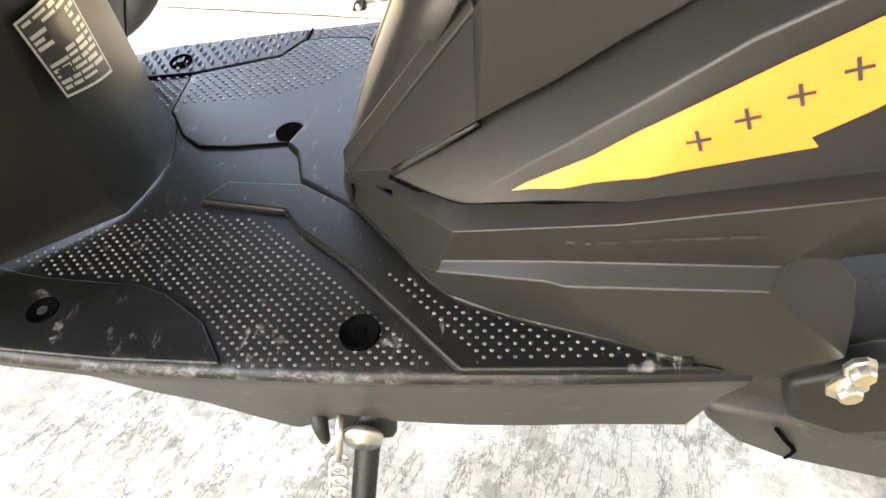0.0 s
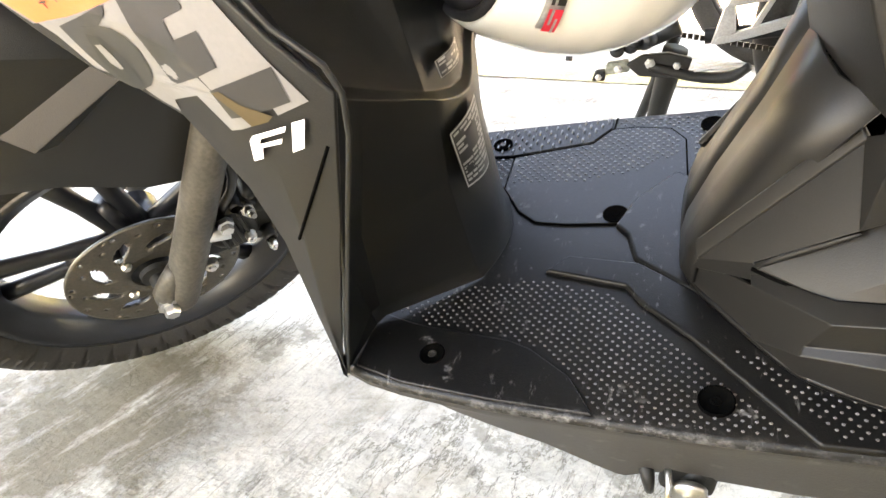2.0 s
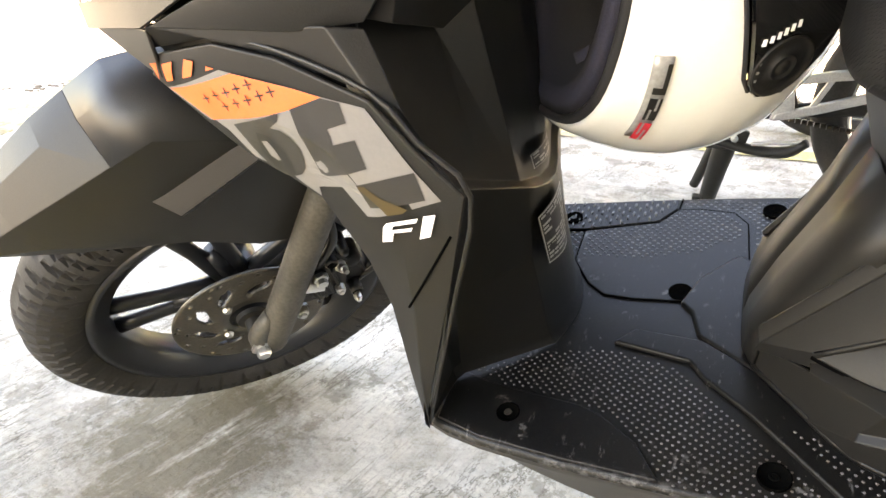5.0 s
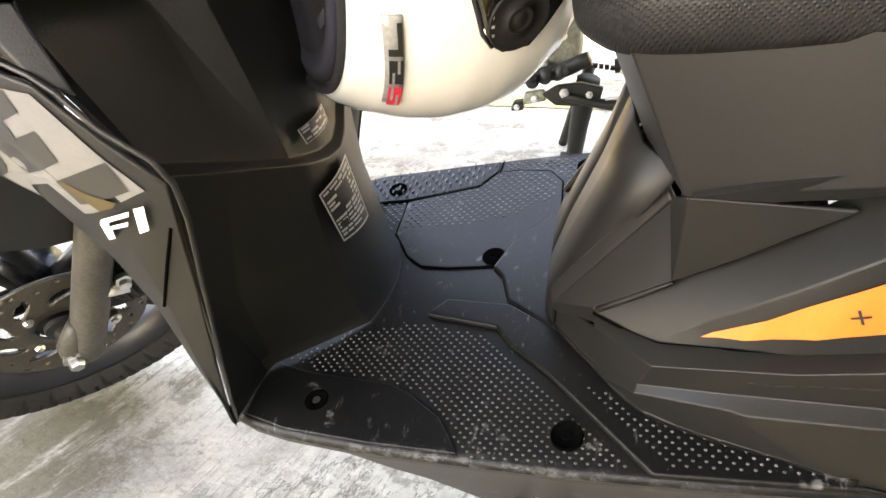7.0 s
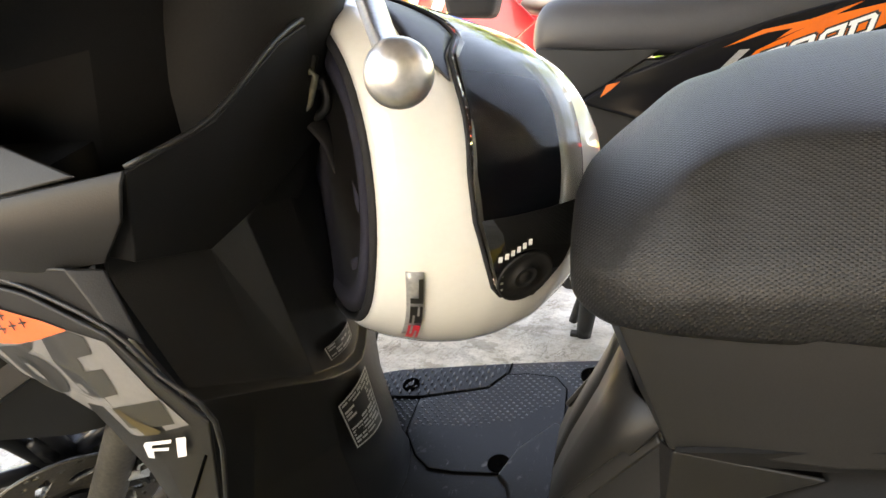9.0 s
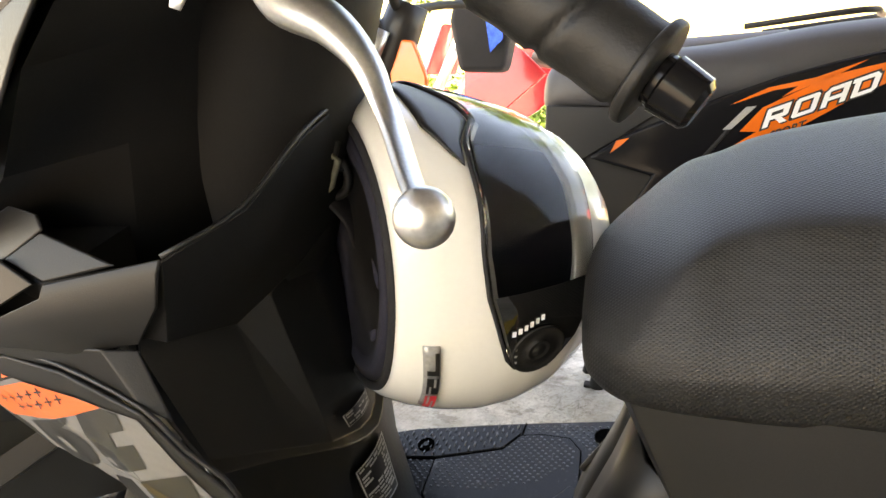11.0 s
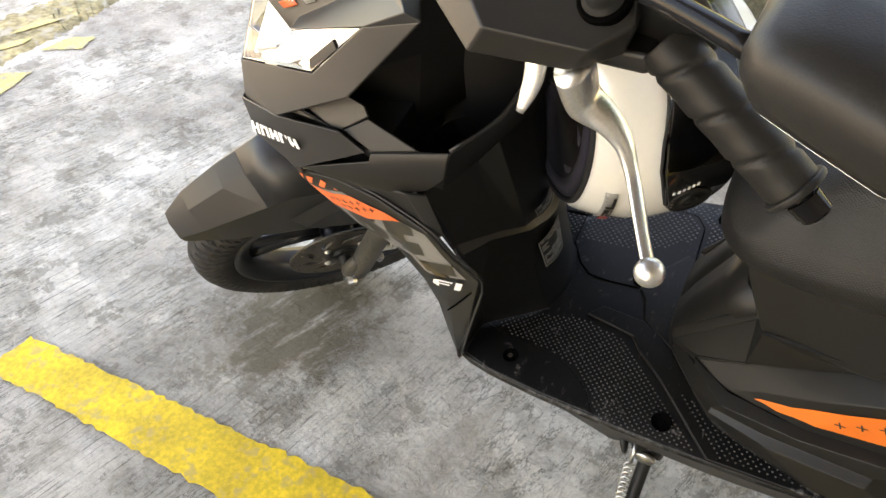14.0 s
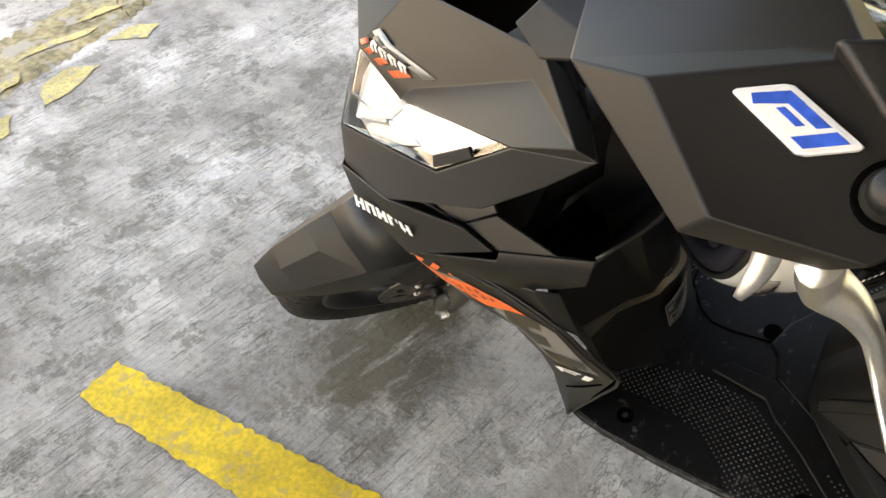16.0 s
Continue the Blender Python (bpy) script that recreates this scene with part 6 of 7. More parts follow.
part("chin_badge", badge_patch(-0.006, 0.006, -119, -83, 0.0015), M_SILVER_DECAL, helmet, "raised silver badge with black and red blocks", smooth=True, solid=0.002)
for a, b, c, d, m in ((-118, -108, -0.0044, 0.0042, M_RED_DECAL), (-106.5, -97, -0.0044, 0.0042, M_BLACK_DECAL), (-95.5, -93, -0.0044, 0.0042, M_BLACK_DECAL), (-93, -84.5, 0.0012, 0.0042, M_BLACK_DECAL)):
    part("badge_block", badge_patch(c, d, a, b, 0.0042), m, helmet, smooth=True)
for a, b, c, d in ((-106.6, -101.5, -0.0026, -0.001), (-102.0, -96.9, 0.0006, 0.0022), (-114.5, -107.9, -0.0028, -0.0012), (-118.1, -111.5, 0.0006, 0.0022)):
    part("badge_gap", badge_patch(c, d, a, b, 0.0046), M_SILVER_DECAL, helmet)
# chin strap over the hook
INV = helmet.matrix_world.inverted()
wp = lambda x, y, z: INV @ Vector((x, y, z))
SC = scooter.matrix_world
hook = SC @ Vector((0.014, -0.02, 0.728))
strap = part("chin_strap", tube([wp(*hook), wp(-0.006, -0.2, 0.712), wp(-0.006, -0.205, 0.692), wp(0.012, -0.185, 0.662), wp(0.016, -0.165, 0.63), wp(0.024, -0.14, 0.595), wp(0.05, -0.12, 0.56)], [0.008, 0.01, 0.01, 0.011, 0.011, 0.011, 0.01], 8, 4, 0.22), M_STRAP, helmet, "black woven chin strap", smooth=True)
part("chin_strap", tube([wp(*hook), wp(0.008, -0.19, 0.725), wp(0.04, -0.12, 0.735), wp(0.07, -0.05, 0.72)], [0.008, 0.009, 0.009, 0.009], 8, 4, 0.25), M_STRAP, helmet, smooth=True)
for dz in (0, 0.013):
    c = Vector((-0.002, -0.213, 0.692 + dz))
    loop = [c + Vector((0.0175 * u + 0.006 * v, -0.004 * v, 0.015 * v + 0.005 * u)) for u, v in ((-1, -0.7), (-1, 0.7), (-0.7, 1), (0.7, 1), (1, 0.7), (1, -0.7), (0.7, -1), (-0.7, -1), (-1, -0.7))]
    part("strap_buckle", tube([wp(*p) for p in loop], 0.0026, 8, 1), M_STEEL if dz else M_ENGINE, strap, "steel double ring buckle", smooth=True)

# ---------- second motorcycle ----------
bike = thing("underbone_motorcycle", Matrix.Translation((0.18, 1.0, 0)), "black underbone motorcycle with orange and white decals on its stand", "motorcycle")
BK = lambda x, y, z: Vector((x - 0.18, y - 1.0, z))
NEAR = 0.86


def slab(name, poly, y0, y1, material, label="", bevel=0.004, parent=bike):
    """A body panel from a side outline of (x, z) and its two faces."""
    bm = bmesh.new()
    vs = [[bm.verts.new(BK(x, y, z)) for x, z in poly] for y in (y0, y1)]
    tris = tessellate_polygon([[Vector((x, z, 0)) for x, z in poly]])
    for t in tris:
        bm.faces.new([vs[0][i] for i in t])
        bm.faces.new([vs[1][i] for i in t][::-1])
    n = len(poly)
    for i in range(n):
        bm.faces.new((vs[0][i], vs[0][(i + 1) % n], vs[1][(i + 1) % n], vs[1][i]))
    return part(name, bm, material, parent, label, bevel=bevel)


def bike_seat():
    st = [(0.012, 0.05, 0.725, 0.775), (0.03, 0.09, 0.716, 0.825), (0.08, 0.115, 0.713, 0.848), (0.25, 0.13, 0.714, 0.85), (0.4, 0.135, 0.718, 0.862), (0.56, 0.135, 0.765, 0.896), (0.72, 0.125, 0.81, 0.915), (0.84, 0.1, 0.84, 0.91), (0.88, 0.03, 0.88, 0.9)]
    rows = []
    for x, w, zb, zt in st:
        half = [(0, zb), (-w * 0.9, zb), (-w, zb + 0.3 * (zt - zb)), (-w * 0.95, zb + 0.7 * (zt - zb)), (-w * 0.7, zt), (0, zt)]
        rows.append([BK(x, 1.0 + y, z) for y, z in half] + [BK(x, 1.0 - y, z) for y, z in half[1:-1][::-1]])
    ob = part("seat", loft(rows), M_SEAT2, bike, "long dark grey vinyl seat", smooth=True)
    sub = ob.modifiers.new("soft", "SUBSURF")
    sub.levels = sub.render_levels = 2


bike_seat()
slab("frame_body", [(0.06, 0.70), (0.3, 0.71), (0.42, 0.78), (0.7, 0.85), (0.72, 0.74), (0.5, 0.62), (0.3, 0.5), (0.2, 0.4), (0.05, 0.45)], 0.9, 1.1, M_BLACK, "black inner frame", 0.01)
side = slab("side_panel", [(0.13, 0.615), (0.2, 0.665), (0.31, 0.713), (0.4, 0.752), (0.5, 0.79), (0.6, 0.82), (0.7, 0.845), (0.88, 0.88), (0.9, 0.83), (0.715, 0.726), (0.573, 0.656), (0.384, 0.589), (0.283, 0.541), (0.215, 0.43), (0.195, 0.45), (0.27, 0.58)], NEAR, 0.9, M_GLOSS, "gloss black side panel with an orange decal", 0.008)
slab("leg_cover", [(0.03, 0.728), (0.17, 0.727), (0.3, 0.732), (0.19, 0.655), (0.12, 0.61), (0.18, 0.47), (0.08, 0.45), (0.03, 0.55)], 0.885, 0.91, M_BLACK, "matt black cover below the seat", 0.004)
slab("orange_decal", [(0.412, 0.733), (0.483, 0.769), (0.567, 0.789), (0.656, 0.823), (0.61, 0.797), (0.517, 0.754), (0.509, 0.749), (0.537, 0.772), (0.494, 0.764)], NEAR - 0.0016, NEAR - 0.0004, M_ORANGE2, "", 0, side)
slab("orange_decal", [(0.437, 0.680), (0.476, 0.729), (0.517, 0.751), (0.598, 0.794), (0.70, 0.821), (0.76, 0.83), (0.76, 0.80), (0.707, 0.786), (0.633, 0.746), (0.544, 0.688), (0.481, 0.653), (0.365, 0.607), (0.431, 0.653), (0.468, 0.680)], NEAR - 0.0016, NEAR - 0.0004, M_ORANGE2, "", 0, side)
slab("orange_tip", [(0.178, 0.628), (0.19, 0.655), (0.217, 0.662), (0.2, 0.645)], NEAR - 0.0016, NEAR - 0.0004, M_ORANGE2, "", 0, side)
slab("silver_shape", [(0.404, 0.683), (0.42, 0.684), (0.464, 0.732), (0.445, 0.73)], NEAR - 0.0024, NEAR - 0.001, M_SILVER_DECAL, "", 0, side)
slab("trim_rail", [(0.215, 0.425), (0.41, 0.683), (0.42, 0.683), (0.232, 0.425)], NEAR - 0.002, NEAR + 0.02, M_STEEL, "", 0.002, side)


def word(text, x, z, ang, size, y, material, name, shear=0.25, parent=None, fat=0.0):
    cu = bpy.data.curves.new(name, "FONT")
    cu.body, cu.size, cu.extrude, cu.shear, cu.offset = text, size, 0.0004, shear, fat
    tmp = bpy.data.objects.new(name, cu)
    scene.collection.objects.link(tmp)
    bpy.context.view_layer.update()
    me = bpy.data.meshes.new_from_object(tmp.evaluated_get(bpy.context.evaluated_depsgraph_get()))
    bpy.data.objects.remove(tmp)
    bpy.data.curves.remove(cu)
    me.materials.append(material)
    ob = new(name, me)
    ob.parent = parent
    ob.matrix_local = Matrix.Translation(BK(x, y, z)) @ Matrix.Rotation(radians(90), 4, "X") @ Matrix.Rotation(radians(ang), 4, "Z")
    return ob


# slanted block letters of the decal word, each from a few strokes
STROKES = {
    "R": [((0, 0), (0.24, 0), (0.24, 1), (0, 1)), ((0.24, 0.76), (1, 0.76), (1, 1), (0.24, 1)), ((0.74, 0.5), (1, 0.42), (1, 0.76), (0.74, 0.76)), ((0.24, 0.34), (0.9, 0.34), (1, 0.42), (0.74, 0.56), (0.24, 0.56)), ((0.46, 0.34), (0.74, 0.34), (1.05, 0), (0.76, 0))],
    "O": [((0, 0.1), (0.24, 0.2), (0.24, 0.8), (0, 0.9)), ((0.76, 0.2), (1, 0.1), (1, 0.9), (0.76, 0.8)), ((0, 0.1), (0.1, 0), (0.9, 0), (1, 0.1), (0.76, 0.2), (0.24, 0.2)), ((0, 0.9), (0.24, 0.8), (0.76, 0.8), (1, 0.9), (0.9, 1), (0.1, 1))],
    "A": [((0, 0), (0.24, 0), (0.24, 0.86), (0, 0.8)), ((0.76, 0), (1, 0), (1, 1), (0.76, 0.86)), ((0, 0.8), (0.24, 0.78), (0.76, 0.78), (1, 1), (0.2, 1)), ((0.24, 0.3), (0.76, 0.3), (0.76, 0.5), (0.24, 0.5))],
    "D": [((0, 0), (0.24, 0.2), (0.24, 0.78), (0, 0.78)), ((0.76, 0.2), (1, 0.16), (1, 0.84), (0.76, 0.78)), ((0, 0), (0.82, 0), (1, 0.16), (0.76, 0.2), (0.24, 0.2)), ((-0.12, 0.78), (1, 0.78), (0.82, 1), (-0.12, 1))],
}
ca, sa = math.cos(radians(21.8)), math.sin(radians(21.8))
for i, ch in enumerate("ROAD"):
    for grow, m, y, nm in ((0.09, M_BLACK_DECAL, NEAR - 0.0022, "letter_outline"), (0, M_WHITE_DECAL, NEAR - 0.0032, "letter_" + ch.lower())):
        quads = []
        for k, st in enumerate(STROKES[ch]):
            c = Vector((sum(p[0] for p in st), sum(p[1] for p in st))) / len(st)
            pts = []
            for u, v in st:
                u += grow * (1 if u > c.x else -1)
                v += grow * 1.2 * (1 if v > c.y else -1)
                a, b = 0.0555 * i + 0.046 * u + 0.03 * 0.75 * v, 0.033 * v
                pts.append(BK(0.478 + a * ca - b * sa, y - 0.00008 * k, 0.686 + a * sa + b * ca))
            quads.append(faces(pts, [tuple(range(len(pts)))]))
        ob = part(nm, joined(*quads), m, side, "" if grow else "white slanted letter " + ch + " of the decal word ROAD")
tagged(word("SPORT", 0.492, 0.662, 21.8, 0.0235, NEAR - 0.0026, M_BLACK_DECAL, "decal_word", 0.6, side, 0.0005), "black decal word SPORT")
bw = part("rear_wheel", lathe([(0, -0.06), (0.035, -0.06), (0.04, -0.03), (0.03, 0), (0.04, 0.03), (0.035, 0.06), (0, 0.06)], 20, AXLE), M_ALU, bike, "wire-spoked rear wheel", smooth=True, m=Matrix.Translation(BK(0.64, 1.0, 0.285)))
part("tyre", lathe([(0.215, -0.03), (0.235, -0.042), (0.262, -0.038), (0.28, -0.022), (0.285, 0), (0.28, 0.022), (0.262, 0.038), (0.235, 0.042), (0.215, 0.03)], 60, AXLE, True), M_TYRE, bw, "", smooth=True)
part("rim", lathe([(0.222, -0.028), (0.21, -0.028), (0.205, -0.012), (0.205, 0.012), (0.21, 0.028), (0.222, 0.028)], 60, AXLE, True), M_CHROME, bw, "chrome rim", smooth=True)
for k in range(32):
    a = 2 * math.pi * k / 32
    b = a + (0.45 if k % 2 else -0.45)
    part("spoke", between((0.038 * math.cos(b), -0.03 if k % 4 < 2 else 0.03, 0.038 * math.sin(b)), (0.207 * math.cos(a), 0, 0.207 * math.sin(a)), 0.0016, 6), M_CHROME, bw)
part("swingarm", tube([BK(0.255, 0.93, 0.26), BK(0.45, 0.93, 0.285), BK(0.64, 0.93, 0.285)], 0.016, 10, 3), M_STEEL, bike, "black swingarm", smooth=True)
hanger = slab("step_hanger", [(0.266, 0.252), (0.283, 0.338), (0.298, 0.344), (0.312, 0.278), (0.318, 0.268)], 0.885, 0.897, M_ALU2, "silver cast footrest hanger", 0.003)
slab("hanger_bar", [(0.281, 0.326), (0.288, 0.345), (0.372, 0.366), (0.56, 0.392), (0.56, 0.372), (0.375, 0.346)], 0.883, 0.899, M_ALU2, "", 0.003, hanger)
slab("hanger_bar", [(0.272, 0.252), (0.275, 0.268), (0.345, 0.292), (0.56, 0.37), (0.56, 0.348), (0.35, 0.273), (0.315, 0.262)], 0.883, 0.899, M_ALU2, "", 0.003, hanger)
slab("hanger_bar", [(0.362, 0.345), (0.375, 0.348), (0.348, 0.285), (0.334, 0.28)], 0.885, 0.897, M_ALU2, "", 0.002, hanger)
slab("hanger_plate", [(0.286, 0.335), (0.300, 0.338), (0.318, 0.285), (0.300, 0.276), (0.277, 0.268)], 0.9, 0.905, M_STEEL, "", 0.001, hanger)
line = [BK(0.2 + 0.0127 * k, 0.93, 0.262 - 0.0015 * k) for k in range(34)]
part("chain", joined(*[tube([p - Vector((0.005, 0, 0)), p + Vector((0.005, 0, 0))], 0.0062, 6, 1) for p in line]), M_CHAIN, bike, "oily drive chain")
engine = part("engine", joined(block(0.03, 0, 0.33, 0.3, 0.2, 0.16, Matrix.Translation(BK(0, 1.0, 0))), block(-0.14, 0, 0.36, 0.2, 0.13, 0.13, Matrix.Translation(BK(0, 1.0, 0)))), M_ENGINE, bike, "dusty grey-green engine block", bevel=0.03)
for k in range(7):
    part("cooling_fin", block(-0.08 - 0.02 * k, 0, 0.36, 0.006, 0.15, 0.15, Matrix.Translation(BK(0, 1.0, 0))), M_ENGINE, engine)
for x, z in ((0.1, 0.27), (0.02, 0.262), (-0.06, 0.28), (0.14, 0.33)):
    part("case_bolt", lathe([(0, 0.012), (0.008, 0.012), (0.009, 0.0), (0, 0)], 8, Matrix.Translation(BK(x, 0.9, z)) @ pose(0, 0, 0, 90)), M_CHROME, engine)
part("exhaust_pipe", tube([BK(-0.2, 0.95, 0.33), BK(-0.1, 0.9, 0.26), BK(0.1, 0.88, 0.25), BK(0.2, 0.87, 0.29)], 0.017, 12, 5), M_STEEL, bike, smooth=True)
for k in range(3):
    part("foot_peg", lathe([(0, 0), (0.013, 0.0), (0.016, 0.012), (0.012, 0.02), (0.016, 0.03), (0.012, 0.04), (0.014, 0.05), (0, 0.052)], 12, Matrix.Translation(BK(0.08 + 0.025 * k, 0.86, 0.235 + 0.01 * k)) @ pose(0, 0, 0, 60, 20 * k, 0)), M_RUBBER, bike, smooth=True)
stand2 = part("centre_stand", joined(tube([BK(0.2, 0.93, 0.23), BK(0.185, 0.96, 0.12), BK(0.175, 1.03, 0.004)], [0.028, 0.024, 0.02], 10, 3), tube([BK(0.2, 1.07, 0.23), BK(0.165, 1.09, 0.1), BK(0.14, 1.12, 0.004)], [0.015, 0.014, 0.012], 10, 3)), M_STEEL, bike, "black tubular centre stand", smooth=True)
part("stand_foot", block(0, 0, 0, 0.05, 0.03, 0.01, Matrix.Translation(BK(0.165, 1.03, 0.005))), M_STEEL, stand2, bevel=0.003)
part("stand_pedal", tube([BK(0.15, 0.88, 0.205), BK(0.24, 0.87, 0.19), BK(0.31, 0.86, 0.195), BK(0.345, 0.85, 0.222)], [0.016, 0.016, 0.018, 0.013], 10, 4, 0.7), M_STEEL, bike, smooth=True)
grime = slab("stand_bracket", [(0.10, 0.205), (0.13, 0.226), (0.185, 0.235), (0.235, 0.226), (0.228, 0.192), (0.19, 0.182), (0.13, 0.182)], 0.872, 0.89, M_STEEL, "grimy black stand bracket", 0.004)
slab("bracket_tab", [(0.055, 0.178), (0.06, 0.205), (0.105, 0.214), (0.11, 0.19)], 0.876, 0.9, M_ENGINE, "", 0.004, grime)
slab("bracket_tab", [(0.03, 0.165), (0.035, 0.185), (0.058, 0.19), (0.06, 0.168)], 0.87, 0.9, M_STEEL, "", 0.004, grime)
for x, z, r in ((0.085, 0.196, 0.009), (0.15, 0.212, 0.011), (0.205, 0.21, 0.008), (0.045, 0.176, 0.007)):
    part("bracket_nut", lathe([(0, 0.012), (r * 0.5, 0.012), (r * 0.55, 0.008), (r, 0.007), (r, 0), (0, 0)], 6, Matrix.Translation(BK(x, 0.872, z)) @ pose(0, 0, 0, 90)), M_ALU2, grime)
part("stand_spring", between(BK(0.24, 0.86, 0.205), BK(0.335, 0.852, 0.222), 0.004, 8), M_CHROME, bike)
# front of the second motorcycle
slab("front_leg_shield", [(-0.36, 0.80), (-0.33, 0.88), (-0.30, 0.876), (-0.265, 0.79), (-0.28, 0.6), (-0.34, 0.5)], 0.93, 0.955, M_ORANGE2, "orange leg shield panel", 0.006)
part("steering_column", tube([BK(-0.52, 1.0, 0.55), BK(-0.4, 1.0, 0.8), BK(-0.33, 1.0, 0.97)], [0.05, 0.06, 0.05], 12, 3), M_BLACK, bike, "black steering column", smooth=True)
for s in (-1, 1):
    part("fork_tube", tube([BK(-0.66, 1.0 + 0.09 * s, 0.28), BK(-0.45, 1.0 + 0.09 * s, 0.72), BK(-0.37, 1.0 + 0.085 * s, 0.9)], 0.018, 12, 3), M_ALU2, bike, smooth=True)
part("handlebar", tube([BK(-0.22, 0.66, 1.0), BK(-0.3, 0.78, 0.99), BK(-0.35, 0.95, 0.96), BK(-0.35, 1.05, 0.96), BK(-0.3, 1.22, 0.99), BK(-0.22, 1.34, 1.0)], 0.012, 10, 4), M_STEEL, bike, smooth=True)
for k, (dx, dz) in enumerate(((0.0, 0.0), (0.025, -0.03), (-0.03, 0.02), (0.05, -0.01))):
    part("control_cable", tube([BK(-0.3 + dx, 0.84 - 0.02 * k, 0.985 + dz * 0.3), BK(-0.4 + dx, 0.86, 1.01 + dz), BK(-0.44 + dx, 0.93, 0.93 + dz), BK(-0.39 + dx, 0.97, 0.78 + dz), BK(-0.33, 0.98, 0.62)], 0.006, 8, 4), M_RUBBER, bike, smooth=True)
part("brake_reservoir", lathe([(0, 0.03), (0.022, 0.03), (0.026, 0.024), (0.026, -0.02), (0.02, -0.026), (0, -0.026)], 16, Matrix.Translation(BK(-0.31, 0.84, 1.02))), M_PANEL, bike, "black brake fluid reservoir", smooth=True)
part("switch_housing", block(-0.265, -0.27, 0.995, 0.05, 0.06, 0.045, Matrix.Translation(BK(0, 1.0, 0))), M_BLACK, bike, bevel=0.008)
part("cable_clip", lathe([(0, 0.012), (0.012, 0.012), (0.012, -0.012), (0, -0.012)], 12, Matrix.Translation(BK(-0.42, 0.92, 0.95)) @ pose(0, 0, 0, 30, 60, 0)), M_ALU2, bike, smooth=True)
part("head_lamp", lathe([(0, 0.05), (0.05, 0.045), (0.075, 0.02), (0.08, 0), (0.05, -0.06), (0, -0.07)], 20, Matrix.Translation(BK(-0.45, 1.0, 0.88)) @ pose(0, 0, 0, 0, -80, 0)), M_PANEL, bike, smooth=True)
fw = part("front_wheel", lathe([(0, -0.05), (0.03, -0.05), (0.035, 0), (0.03, 0.05), (0, 0.05)], 16, AXLE), M_ALU2, bike, "", smooth=True, m=Matrix.Translation(BK(-0.67, 1.0, 0.28)))
part("tyre", lathe([(0.215, -0.028), (0.235, -0.038), (0.26, -0.034), (0.277, -0.018), (0.28, 0), (0.277, 0.018), (0.26, 0.034), (0.235, 0.038), (0.215, 0.028)], 60, AXLE, True), M_TYRE, fw, smooth=True)
for k in range(5):
    a = 2 * math.pi * k / 5
    part("spoke", between((0.03 * math.cos(a), 0, 0.03 * math.sin(a)), (0.22 * math.cos(a), 0, 0.22 * math.sin(a)), 0.012, 8), M_ALU2, fw)
part("front_fender", tube([BK(-0.92, 1.0, 0.42), BK(-0.8, 1.0, 0.56), BK(-0.65, 1.0, 0.6), BK(-0.5, 1.0, 0.53)], [0.03, 0.055, 0.06, 0.05], 10, 4, 0.3), M_GLOSS, bike, smooth=True)
part("turn_signal", block(-0.215, -0.15, 0.37, 0.07, 0.05, 0.05, Matrix.Translation(BK(0, 1.0, 0)) @ pose(0, 0, 0, 0, 12, 0)), M_BLACK, bike, bevel=0.008)
part("signal_lens", block(-0.235, -0.178, 0.375, 0.02, 0.006, 0.03, Matrix.Translation(BK(0, 1.0, 0)) @ pose(0, 0, 0, 0, 12, 0)), M_ORANGE2, bike, bevel=0.002)
part("main_tube", tube([BK(-0.35, 1.0, 0.75), BK(-0.15, 1.0, 0.56), BK(0.1, 1.0, 0.5)], [0.05, 0.05, 0.06], 12, 3), M_BLACK, bike, smooth=True)


